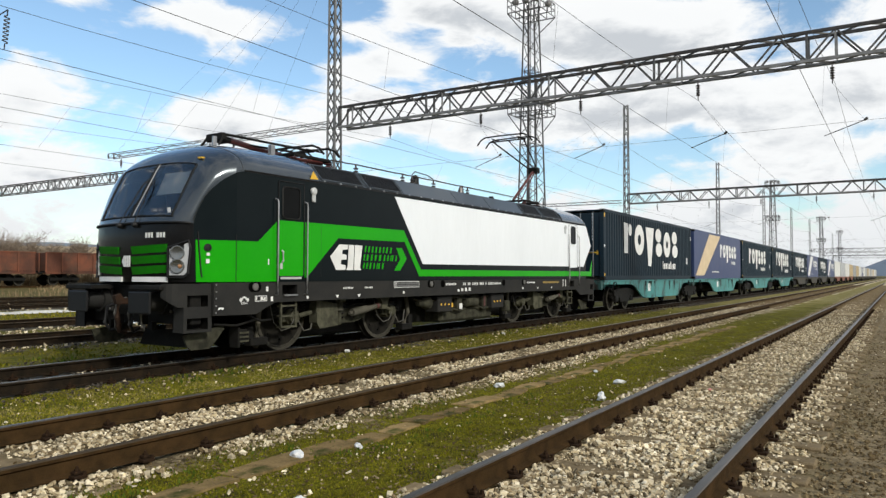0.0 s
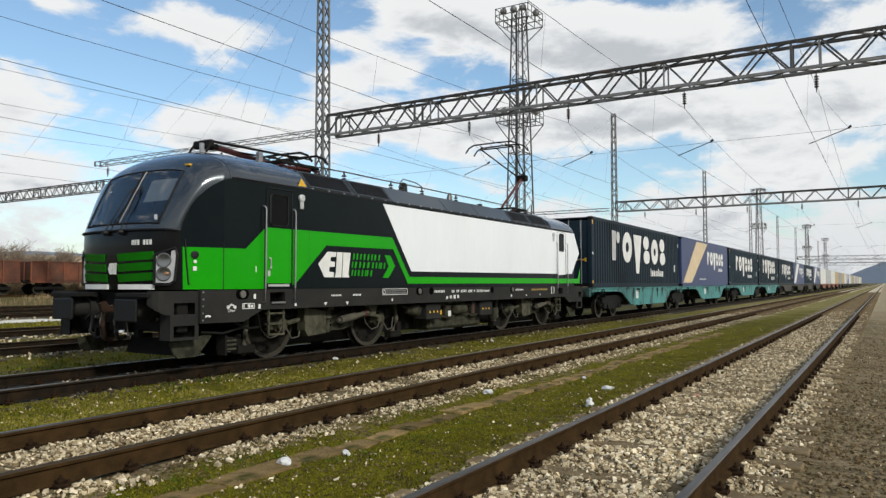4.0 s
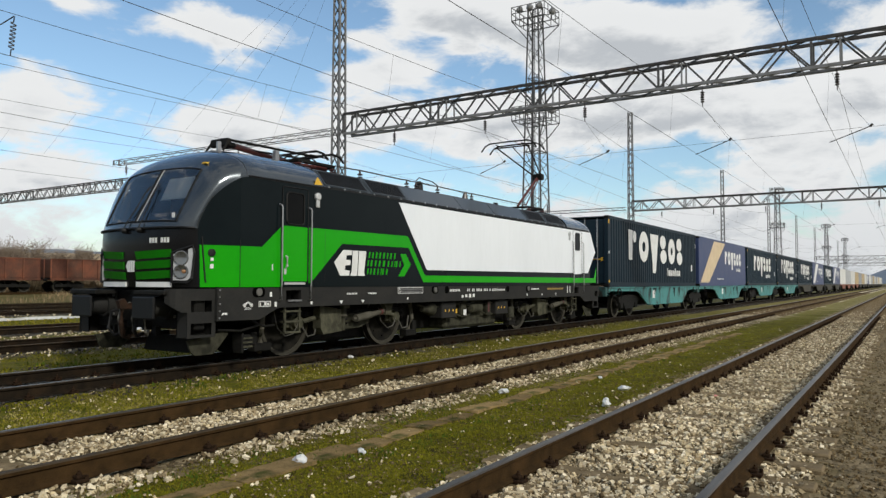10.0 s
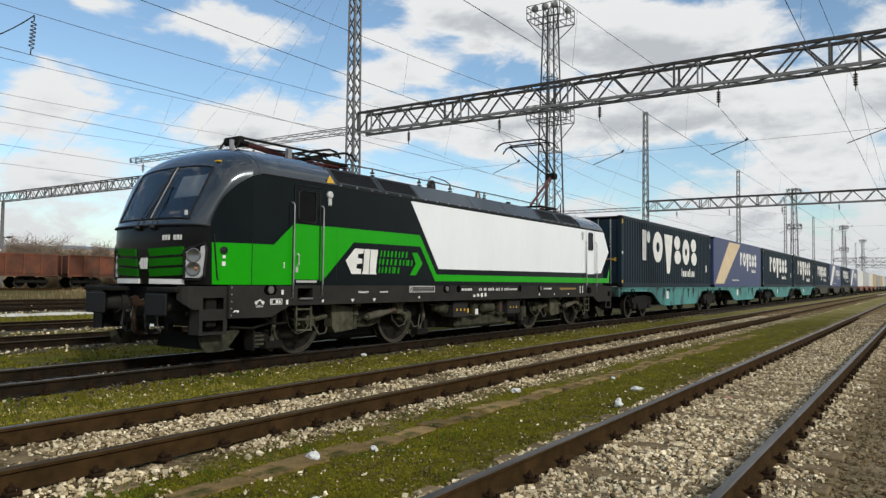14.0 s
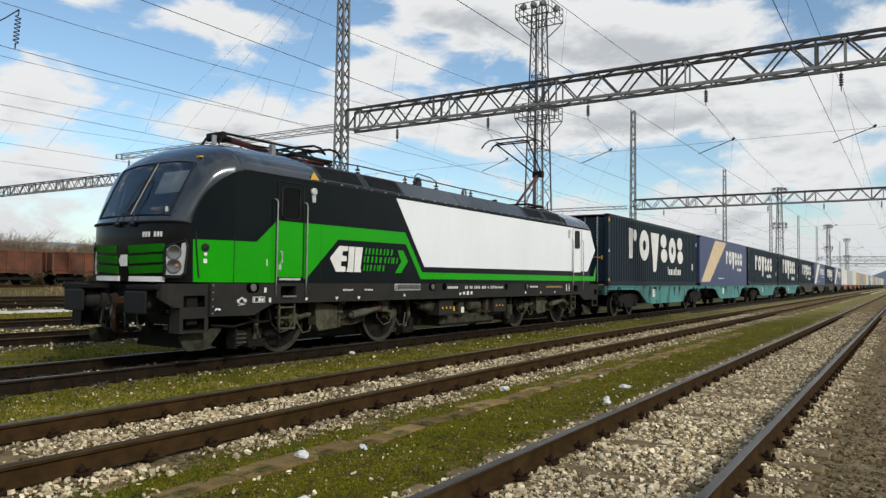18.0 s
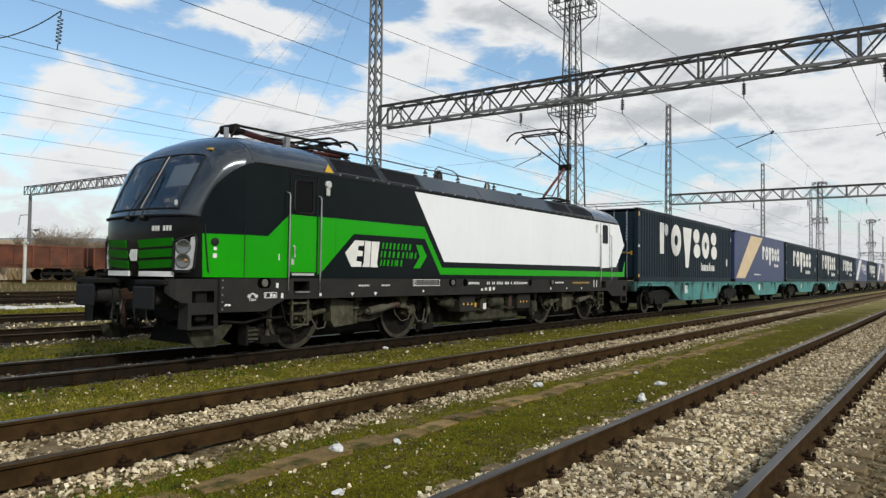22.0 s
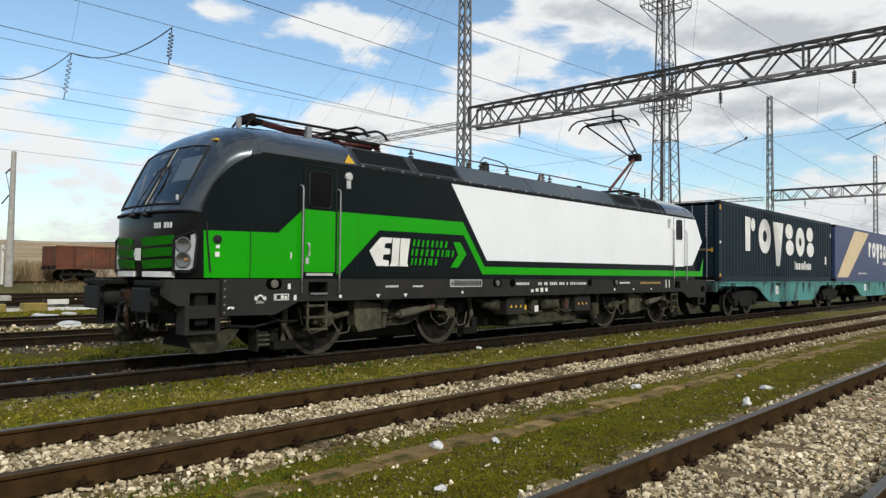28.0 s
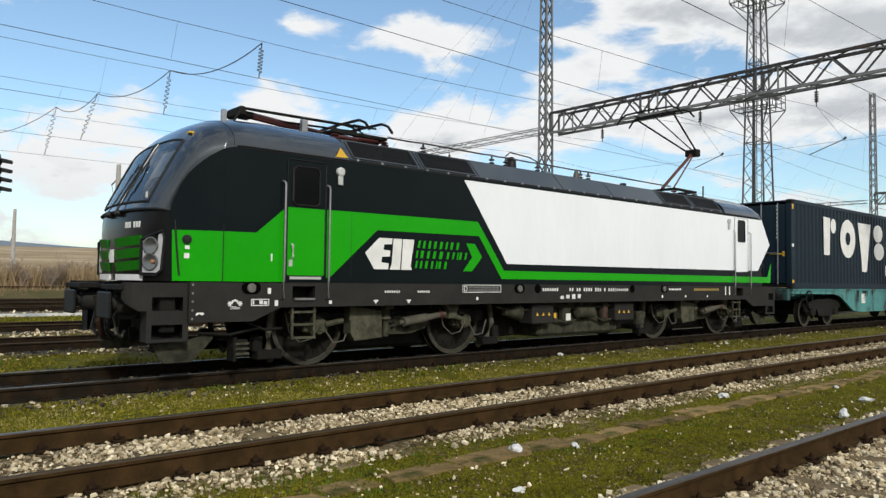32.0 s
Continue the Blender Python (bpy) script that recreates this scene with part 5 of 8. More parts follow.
def pantograph(lo, y0, up):
    e = part("pantograph", boxes((-0.55, 0.55, y0 - 0.55, y0 - 0.47, 3.74, 3.80), (-0.55, 0.55, y0 + 0.47, y0 + 0.55, 3.74, 3.80), (-0.55, -0.47, y0 - 0.5, y0 + 0.5, 3.74, 3.80), (0.47, 0.55, y0 - 0.5, y0 + 0.5, 3.74, 3.80), ch=0.01), DARK_STEEL, lo, "single-arm pantograph, raised to the wire" if up else "single-arm pantograph, folded down")
    for sx in (-0.5, 0.5):
        for sy in (-0.5, 0.5):
            bm = bmesh.new()
            for k in range(4):
                turned(bm, [(3.52 + k * 0.055, 0.045), (3.54 + k * 0.055, 0.085), (3.56 + k * 0.055, 0.05)], "z", 12, (sx, y0 + sy, 0))
            part("insulator", bm, RED_PART, e)
    if up:
        base, knee = Vector((0, y0 - 0.25, 3.85)), Vector((0, y0 + 1.30, 5.00))
        head = Vector((0, y0 - 0.62, 5.72))
        part("lower_arm", rods((base, knee, 0.042), (base + Vector((0.1, 0.3, -0.05)), knee + Vector((0.05, -0.1, -0.12)), 0.02)), RED_PART, e, "red lower arm")
        part("arm_joint", boxes((-0.18, 0.18, knee.y - 0.12, knee.y + 0.10, knee.z - 0.12, knee.z + 0.08), ch=0.02), DARK_STEEL, e)
        part("upper_arm", rods((knee + Vector((-0.12, 0, 0)), head + Vector((-0.55, 0, 0)), 0.024), (knee + Vector((0.12, 0, 0)), head + Vector((0.55, 0, 0)), 0.024), (knee + Vector((0, 0, 0.05)), head + Vector((0, 0, 0.0)), 0.016), (head + Vector((-0.6, 0, 0)), head + Vector((0.6, 0, 0)), 0.022)), DARK_STEEL, e)
        hz, hys = 5.83, (head.y - 0.28, head.y + 0.28)
    else:
        hz, hys = 4.00, (y0 - 0.10, y0 + 0.37)
        ky = y0 - 2.0
        part("lower_arm", rods(((0.10, ky + 0.05, 3.90), (0, y0 + 0.55, 3.72), 0.058), ((0, y0 - 0.7, 3.80), (0.34, y0 + 0.25, 3.74), 0.03)), RED_PART, e, "dark red lower arm")
        part("upper_arm", rods(((0.20, ky, 3.96), (0.42, y0 + 0.05, 3.93), 0.024), ((-0.20, ky, 3.96), (-0.42, y0 + 0.05, 3.93), 0.024), ((0.05, ky + 0.1, 3.87), (0.25, y0 + 0.1, 3.88), 0.018), ((-0.45, y0 + 0.13, 3.93), (0.45, y0 + 0.13, 3.93), 0.022)), DARK_STEEL, e)
        part("arm_joint", boxes((-0.24, 0.24, ky - 0.05, ky + 0.06, 3.84, 3.99), (-0.10, 0.16, ky + 0.05, ky + 0.24, 3.84, 3.94), ch=0.025), DARK_STEEL, e)
        part("knee_strut", rods(((0.22, ky, 3.95), (0.24, ky - 0.14, 3.74), 0.022), ((-0.22, ky, 3.95), (-0.24, ky - 0.14, 3.74), 0.022)), DARK_STEEL, e)
        for x in (-0.45, 0.45):
            part("rest", boxes((x - 0.04, x + 0.04, y0 - 1.10, y0 - 1.00, 3.66, 3.88)), STEEL, e)
        part("base_spring", turned(bmesh.new(), [(y0 + 0.1, 0.05), (y0 + 0.14, 0.085), (y0 + 0.5, 0.085), (y0 + 0.54, 0.05)], "y", 14, (0.30, 0, 3.76)), RED_PART, e, "", True)
        # hoses by the base
        for x in (-0.3, 0.0, 0.3):
            part("hose", tube(bmesh.new(), [(x, y0 - 0.45, 3.84), (x + 0.02, y0 - 0.25, 3.95), (x + 0.04, y0 + 0.05, 3.90), (x, y0 + 0.35, 3.80), (x, y0 + 0.75, 3.72)], 0.014, 6), BLACK, e)
    drop, wide = (0.24, 0.98) if up else (0.20, 0.92)
    for hy in hys:
        part("contact_strip", tube(bmesh.new(), [(-wide, hy, hz - drop), (0.12 - wide, hy, hz - drop * 0.35), (0.30 - wide, hy, hz), (0, hy, hz + 0.012), (wide - 0.30, hy, hz), (wide - 0.12, hy, hz - drop * 0.35), (wide, hy, hz - drop)], 0.024, 6), DARK_STEEL, e)
    for x in (-0.45, 0.45):
        part("head_cradle", rods(((x, hys[0], hz - 0.06), (x, hys[1], hz - 0.06), 0.018)), DARK_STEEL, e)


def roof_insulator(lo, x, y, z0, h=0.24):
    bm = bmesh.new()
    n = 4
    for k in range(n):
        z = z0 + h * k / n
        turned(bm, [(z, 0.03), (z + 0.02, 0.065), (z + 0.045, 0.035)], "z", 12, (x, y, 0))
    rod(bm, (x, y, z0 + h * 0.9), (x, y, z0 + h + 0.05), 0.02, 6)
    return part("roof_insulator", bm, INSUL, lo)


def make_loco():
    lo = thing("electric_locomotive", pose(TRAIN_X, FRONT_Y, ZR), "black, green and white electric locomotive with one raised pantograph", "locomotive")
    rows = nose_grid()
    half_turn = Matrix.Translation((0, MIRROR_Y, 0)) @ Matrix.Rotation(math.pi, 4, "Z")
    for turn in (Matrix.Identity(4), half_turn):
        cab_end(lo, rows, turn)
        buffer_gear(lo, turn)
    # side walls follow the rim of the nose at both ends
    rim = [(p.x, p.y) for p in spline([(a, b, 0) for a, b in NOSE_R], 48)]
    upper = [(a, b) for a, b in rim if a > SEAM_Y and b < 3.1145]
    lead = [(SEAM_Y, 1.28), (SEAM_Y, 3.055)] + upper
    outline = lead + [(3.4, 3.113), (15.0, 3.113)] + [(MIRROR_Y - a, b) for a, b in reversed(lead)]
    for turn in (Matrix.Identity(4), half_turn):
        for s in (-1, 1):
            bm = bmesh.new()
            prev = None
            for a, b in rim:
                if a > SEAM_Y:
                    break
                cur = (bm.verts.new((s * cab_half(a), a, b)), bm.verts.new((s * HALF_W, SEAM_Y, b)))
                if prev:
                    bm.faces.new((prev[0], prev[1], cur[1], cur[0]))
                prev = cur
            bmesh.ops.recalc_face_normals(bm, faces=bm.faces)
            r = bmesh.ops.extrude_face_region(bm, geom=bm.faces[:])
            bmesh.ops.translate(bm, vec=(-s * 0.03, 0.01, 0), verts=[g for g in r["geom"] if isinstance(g, bmesh.types.BMVert)])
            bmesh.ops.recalc_face_normals(bm, faces=bm.faces)
            bm.transform(turn)
            part("cab_side", bm, ANTHRACITE, lo, "black cab side leaning in to the nose")
    for s in (-1, 1):
        part("body_side", plate(bmesh.new(), outline, s * 1.44, s * 1.49), ANTHRACITE, lo, "dark anthracite body side")
    part("body_floor", boxes((-1.20, 1.20, 1.1, 17.30, 1.10, 1.27)), DARK_STEEL, lo)
    # frame band
    for s in (-1, 1):
        fr = [(1.10, 1.272), (1.10, 0.755), (1.98, 0.745), (2.40, 0.93), (16.0, 0.93), (16.42, 0.745), (17.30, 0.755), (17.30, 1.272), (15.9, 1.272), (15.88, 1.345), (15.86, 1.345), (15.86, 1.03), (15.50, 1.03), (15.50, 1.345), (2.95, 1.345), (2.95, 1.03), (2.58, 1.03), (2.58, 1.345), (2.5, 1.345), (2.48, 1.272)]
        part("frame_side", plate(bmesh.new(), fr, s * 1.42, s * 1.484), FRAME_GREY, lo, "dusty grey frame band")
        for ya, yb in ((2.58, 2.95), (15.50, 15.86)):
            part("recess_lintel", boxes((s * 1.42, s * 1.4835, ya + 0.002, yb - 0.002, 1.225, 1.3445)), FRAME_GREY, lo)
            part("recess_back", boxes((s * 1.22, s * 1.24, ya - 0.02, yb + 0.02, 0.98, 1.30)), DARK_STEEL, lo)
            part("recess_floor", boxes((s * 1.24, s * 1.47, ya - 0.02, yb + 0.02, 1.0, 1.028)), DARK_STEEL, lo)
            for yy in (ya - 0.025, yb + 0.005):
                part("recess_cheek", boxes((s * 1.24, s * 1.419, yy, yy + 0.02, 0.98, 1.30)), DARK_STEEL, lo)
    part("roof_deck", plate(bmesh.new(), [(3.5, 3.45), (14.9, 3.45), (14.9, 3.50), (3.5, 3.50)], -1.16, 1.16), SHELL_GREY, lo)
    # sloping roof sides: grilles at both ends, plain covers between
    for s in (-1, 1):
        cuts = [3.52, 4.93, 6.25, 8.55, 10.2, 12.15, 13.47, 14.88]
        for k, (a, b) in enumerate(zip(cuts, cuts[1:])):
            g = k in (0, 1, 5, 6)
            bm = bmesh.new()
            quad = [(s * 1.470, a + 0.012, 3.145), (s * 1.470, b - 0.012, 3.145), (s * 1.165, b - 0.012, 3.50), (s * 1.165, a + 0.012, 3.50)]
            f = bm.faces.new([bm.verts.new(p) for p in quad])
            r = bmesh.ops.extrude_face_region(bm, geom=[f])
            bmesh.ops.translate(bm, vec=(-s * 0.045, 0, -0.04), verts=[q for q in r["geom"] if isinstance(q, bmesh.types.BMVert)])
            bmesh.ops.recalc_face_normals(bm, faces=bm.faces)
            cover = part("roof_cover", bm, ROOF_GREY, lo, "sloping grey roof cover")
            if g:
                bm = bmesh.new()
                n = 14
                for q in range(n):
                    f0, f1 = 0.14 + 0.74 * q / n, 0.14 + 0.74 * (q + 0.55) / n
                    P0 = [Vector((s * (1.470 - 0.305 * ff + 0.004), yy, 3.145 + 0.355 * ff + 0.004)) for ff in (f0, f1) for yy in (a + 0.10, b - 0.10)]
                    vv = [bm.verts.new(p) for p in (P0[0], P0[1], P0[3], P0[2])]
                    bm.faces.new(vv)
                    vv2 = [bm.verts.new(p + Vector((s * 0.008, 0, 0.006))) for p in (P0[0], P0[1], P0[3], P0[2])]
                    bm.faces.new(vv2)
                    for w in range(4):
                        bm.faces.new((vv[w], vv[(w + 1) % 4], vv2[(w + 1) % 4], vv2[w]))
                bmesh.ops.recalc_face_normals(bm, faces=bm.faces)
                part("grille", bm, BLACK, cover, "black ventilation grille")
                def on_cover(ff, yy):
                    return Vector((s * (1.470 - 0.305 * ff + 0.010), yy, 3.145 + 0.355 * ff + 0.010))
                fa, fb, ya, yb = 0.09, 0.92, a + 0.07, b - 0.07
                part("grille_frame", rods((on_cover(fa, ya), on_cover(fa, yb), 0.014), (on_cover(fb, ya), on_cover(fb, yb), 0.014), (on_cover(fa, ya), on_cover(fb, ya), 0.014), (on_cover(fa, yb), on_cover(fb, yb), 0.014), seg=5), ROOF_GREY, cover)
        part("drip_rail", boxes((s * 1.462, s * 1.486, 3.5, 14.9, 3.115, 3.135)), BLACK, lo)
        part("cab_gap", boxes((s * 1.480, s * 1.497, 1.72, 3.5, 3.095, 3.115)), BLACK, lo)
        for k in range(25):
            y = 3.66 + k * 0.46
            part("cover_bolt", bolts_row([(s * 1.47, y, 3.150)], 0.022, s), STEEL, lo)
            if k < 24:
                part("drain_slot", boxes((s * 1.468, s * 1.4895, y + 0.06, y + 0.40, 3.108, 3.150)), BLACK, lo)
    side_paint(lo)
    for yc in (4.74, 14.24):
        loco_bogie(lo, yc)
    underframe(lo)
    roof_gear(lo)
    return lo


def film(name, lo, poly, x, material, label="", lean=None):
    """A painted panel, a few millimetres proud of the side."""
    bm = bmesh.new()
    off = lean or (lambda y: 0.0)
    a = [bm.verts.new((x + off(y), y, z)) for y, z in poly]
    b = [bm.verts.new((x + 0.004 + off(y), y, z)) for y, z in poly]
    bm.faces.new(a); bm.faces.new(b)
    n = len(poly)
    for k in range(n):
        bm.faces.new((a[k], a[(k + 1) % n], b[(k + 1) % n], b[k]))
    bmesh.ops.recalc_face_normals(bm, faces=bm.faces)
    bmesh.ops.triangulate(bm, faces=[f for f in bm.faces if len(f.verts) > 4])
    return part(name, bm, material, lo, label)


def word(lo, chars, x, y, z, height, material, squeeze=1.0):
    """Painted characters on the side, in the built-in font."""
    cu = bpy.data.curves.new("lettering", "FONT")
    cu.body, cu.size, cu.extrude, cu.resolution_u = chars, height / 0.69, 0.001, 3
    tmp = new("lettering", cu)
    me = bpy.data.meshes.new_from_object(tmp)
    bpy.data.objects.remove(tmp)
    bpy.data.curves.remove(cu)
    me.transform(Matrix(((0, 0, 1, x), (squeeze, 0, 0, y), (0, 1, 0, z), (0, 0, 0, 1))))
    me.materials.clear()
    me.materials.append(material)
    ob = new("lettering", me)
    ob.parent = lo
    return ob


FRAME_LIGHT = mat("sign_grey", (0.14, 0.14, 0.14), (0.10, 0.10, 0.10), 0.6)
BRASS = mat("dull_brass", (0.34, 0.23, 0.05), (0.25, 0.17, 0.05), 0.55, 0.1, 8.0)
LAMP_PALE = mat("pale_grey_fitting", (0.52, 0.53, 0.52), (0.40, 0.41, 0.40), 0.45, 0.1, 7.0, 0.05)


def side_paint(lo):
    X = 1.4915
    lean_in = lambda y: cab_half(y) - HALF_W
    film("green_panel", lo, [(0.965, 1.285), (1.525, 1.285), (1.525, 1.95), (0.95, 1.95), (0.957, 1.62)], X, GREEN, "green lower cab panel", lean_in)
    film("green_panel", lo, [(1.540, 1.285), (2.43, 1.285), (2.43, 2.32), (2.00, 1.955), (1.540, 1.95)], X, GREEN, "green lower cab panel")
    film("green_panel", lo, [(3.12, 1.352), (3.18, 1.352), (4.03, 2.10), (6.22, 2.115), (6.79, 1.372), (17.40, 1.372), (17.44, 1.92), (17.22, 1.53), (6.85, 1.522), (6.19, 2.365), (3.12, 2.35)], X, GREEN, "green stripe along the side")
    film("white_panel", lo, [(5.85, 3.07), (6.93, 1.645), (16.66, 1.69), (17.36, 2.42), (16.90, 3.075)], X, WHITE, "large plain white panel")
    # front door with its window, handrails, handle
    dr = part("cab_door", plate(bmesh.new(), [(2.46, 1.30), (3.09, 1.30), (3.09, 3.03), (2.46, 3.03)], 1.4915, 1.4965), ANTHRACITE, lo, "cab door, green below and black above")
    film("door_panel", dr, [(2.475, 1.38), (3.075, 1.38), (3.075, 2.345), (2.475, 2.345)], 1.4975, GREEN, "green door panel")
    part("door_seal", tube(bmesh.new(), [(1.499, 2.46, 1.40), (1.499, 2.46, 3.0), (1.499, 2.49, 3.03), (1.499, 3.06, 3.03), (1.499, 3.09, 3.0), (1.499, 3.09, 1.40), (1.499, 3.06, 1.37), (1.499, 2.49, 1.37), (1.499, 2.46, 1.40)], 0.010, 5), BLACK, dr)
    win = [(yc + 0.075 * math.cos(math.radians(g)), zc + 0.075 * math.sin(math.radians(g))) for yc, zc, g0 in ((2.905, 2.865, 0), (2.625, 2.865, 90), (2.625, 2.455, 180), (2.905, 2.455, 270)) for g in range(g0, g0 + 91, 18)]
    film("door_window", dr, win, 1.4985, DARK_GLASS, "dark cab door window")
    part("window_seal", tube(bmesh.new(), [(1.503, y, z) for y, z in win + win[:1]], 0.016, 5), BLACK, dr)
    part("seal_lip", tube(bmesh.new(), [(1.517, 2.765 + (y - 2.765) * 0.97, 2.66 + (z - 2.66) * 0.975) for y, z in win + win[:1]], 0.0035, 4), FRAME_GREY, dr)
    part("door_sill", boxes((1.49, 1.506, 2.52, 3.03, 1.325, 1.375)), LAMP_PALE, dr)
    part("door_handle", tube(bmesh.new(), [(1.50, 2.55, 1.62), (1.535, 2.55, 1.64), (1.535, 2.545, 1.80), (1.50, 2.545, 1.82)], 0.018, 6), LAMP_PALE, dr, "steel door handle")
    part("door_lock", boxes((1.498, 1.512, 2.50, 2.56, 1.50, 1.60), ch=0.006), LAMP_PALE, dr)
    for y in (2.405, 3.13):
        part("handrail", tube(bmesh.new(), [(1.495, y, 1.05), (1.55, y, 1.07), (1.555, y, 1.30), (1.555, y, 2.66), (1.545, y - 0.01, 2.69), (1.495, y - 0.02, 2.71)], 0.015, 8), STEEL, lo, "steel handrail", True)
    # rear door on the white side
    rd = part("cab_door", plate(bmesh.new(), [(15.38, 1.64), (16.10, 1.66), (16.10, 3.05), (15.38, 3.05)], 1.4955, 1.4985), WHITE, lo, "white rear cab door")
    rw = [(15.56, 2.44), (15.90, 2.44), (15.92, 2.48), (15.92, 2.95), (15.88, 2.99), (15.60, 2.99), (15.56, 2.95)]
    film("door_window", rd, rw, 1.4995, DARK_GLASS, "dark cab door window")
    part("window_seal", tube(bmesh.new(), [(1.5035, y, z) for y, z in rw + rw[:1]], 0.018, 5), BLACK, rd)
    part("door_seal", tube(bmesh.new(), [(1.499, 15.38, 1.64), (1.499, 15.38, 3.05), (1.499, 16.10, 3.05), (1.499, 16.10, 1.66)], 0.007, 5), FRAME_GREY, rd)
    for y in (15.31, 16.16):
        part("handrail", tube(bmesh.new(), [(1.495, y, 1.05), (1.55, y, 1.07), (1.555, y, 1.30), (1.555, y, 2.66), (1.495, y, 2.71)], 0.015, 8), STEEL, lo, "steel handrail", True)
    # lamp box and small fittings
    for y in (3.33, 15.07):
        bm = bmesh.new()
        turned(bm, [(1.49, 0.070), (1.53, 0.070), (1.545, 0.05)], "x", 18, (0, y, 2.93))
        box(bm, 1.49, 1.53, y - 0.042, y + 0.042, 2.73, 2.90, 0.01)
        part("side_fitting", bm, STEEL_PALE if y < 9 else LAMP_GREY, lo, "small round pale fitting")
    film("warning_mark", lo, [(3.25, 3.15), (3.47, 3.16), (3.33, 3.30)], 1.489, YELLOW, "yellow warning triangle")
    # big emblem: plain white shapes
    film("emblem", lo, [(3.81, 1.745), (4.07, 1.985), (4.33, 1.985), (4.315, 1.895), (4.17, 1.885), (4.15, 1.805), (4.29, 1.79), (4.28, 1.70), (4.13, 1.69), (4.115, 1.605), (4.26, 1.59), (4.25, 1.495), (3.98, 1.495)], X, SIGN_WHITE, "white emblem shape")
    film("emblem", lo, [(4.35, 1.985), (4.52, 1.985), (4.485, 1.495), (4.28, 1.495), (4.32, 1.58)], X, SIGN_WHITE, "white emblem shape")
    film("emblem", lo, [(4.54, 1.985), (4.77, 1.985), (4.70, 1.56), (4.73, 1.495), (4.51, 1.495)], X, SIGN_WHITE, "white emblem shape")
    film("arrow_mark", lo, [(5.92, 1.975), (6.12, 1.975), (6.30, 1.75), (6.06, 1.495), (5.85, 1.495), (6.06, 1.735)], X, GREEN, "green arrow mark")
    for y0, z0, widths in ((4.84, 1.855, (0.08, 0.09, 0.09, 0.10, 0.10, 0.08, 0.11, 0.10)), (4.80, 1.69, (0.07, 0.11, 0.10, 0.11, 0.13, 0.10, 0.08, 0.03, 0.10, 0.08)), (4.79, 1.525, (0.07, 0.08, 0.10, 0.08, 0.03, 0.10, 0.10))):
        y = y0
        for w in widths:
            k = max(0.03, w * 0.50)
            bm = plate(bmesh.new(), [(y, z0), (y + k, z0), (y + k + 0.025, z0 + 0.122), (y + 0.025, z0 + 0.122)], X, X + 0.004)
            part("lettering", bm, GREEN, lo, "green lettering bar")
            y += w * 1.08 + 0.020
    # writing and signs on the frame band, as plain bars
    XF = 1.4855
    word(lo, "1", X + 0.006, 2.18, 1.57, 0.105, SIGN_WHITE, 1.5)
    text_bars(lo, [(1.09, 1.70, 0.06, 0.05), (1.08, 1.58, 0.10, 0.07)], cab_half(1.13) + 0.014, SIGN_WHITE, "label_plate")
    text_bars(lo, [(2.19, 1.12, 0.05, 0.08), (2.30, 0.95, 0.05, 0.08), (3.18, 0.97, 0.05, 0.05), (6.17, 1.0, 0.05, 0.05)], XF + 0.008, SIGN_WHITE, "label_plate")
    text_bars(lo, [(4.20 + k * 0.045, 1.13, 0.026, 0.034) for k in range(7)] + [(4.86 + k * 0.045, 1.13, 0.026, 0.034) for k in range(6)], XF, SIGN_WHITE)
    text_bars(lo, [(7.92 + k * 0.068, 1.155, 0.042, 0.055) for k in range(7)], XF, SIGN_WHITE)
    text_bars(lo, [(8.72 + k * 0.075, 1.15, 0.042, 0.066) for k in range(21) if k not in (2, 5, 10, 14, 16)], XF, SIGN_WHITE)
    text_bars(lo, [(10.22 + k * 0.07, 1.155, 0.040, 0.05) for k in range(7)], XF, SIGN_WHITE)
    text_bars(lo, [(12.3 + k * 0.06, 1.17, 0.040, 0.042) for k in range(9)], XF, SIGN_WHITE)
    text_bars(lo, [(13.4 + k * 0.085, 1.16, 0.070, 0.055) for k in range(14)], XF, BRASS)
    text_bars(lo, [(8.45, 1.0, 0.09, 0.06), (8.62, 1.01, 0.10, 0.07), (8.80, 1.0, 0.10, 0.09), (8.98, 1.01, 0.09, 0.08), (12.0, 1.0, 0.06, 0.06), (13.0, 1.0, 0.05, 0.05), (14.0, 1.0, 0.05, 0.05), (14.9, 1.05, 0.05, 0.22), (15.1, 1.05, 0.05, 0.22)], XF, SIGN_WHITE, "label_plate")
    for y in (4.03, 4.68):
        film("jacking_mark", lo, [(y - 0.05, 1.02), (y + 0.05, 1.02), (y, 0.955)], XF, SIGN_WHITE)
    def frame_sign(y0, y1, z0, z1):
        bm = bmesh.new()
        t = 0.012
        for r in ((y0, y1, z1 - t, z1), (y0, y1, z0, z0 + t), (y0, y0 + t, z0, z1), (y1 - t, y1, z0, z1)):
            box(bm, XF, XF + 0.003, *r)
        part("sign_border", bm, SIGN_WHITE, lo)
    frame_sign(5.85, 6.79, 1.13, 1.265)
    word(lo, "D", XF + 0.002, 5.88, 1.152, 0.09, SIGN_WHITE, 0.9)
    for k in range(8):
        for q in range(2):
            part("sign_cell", boxes((XF, XF + 0.003, 5.99 + k * 0.095, 6.07 + k * 0.095, 1.15 + q * 0.05, 1.188 + q * 0.05)), FRAME_LIGHT, lo)
    frame_sign(1.95, 2.22, 0.955, 1.05)
    text_bars(lo, [(1.975, 0.975, 0.022, 0.055), (2.075, 0.975, 0.05, 0.055), (2.14, 0.975, 0.05, 0.045)], XF, SIGN_WHITE)
    bm = bmesh.new()
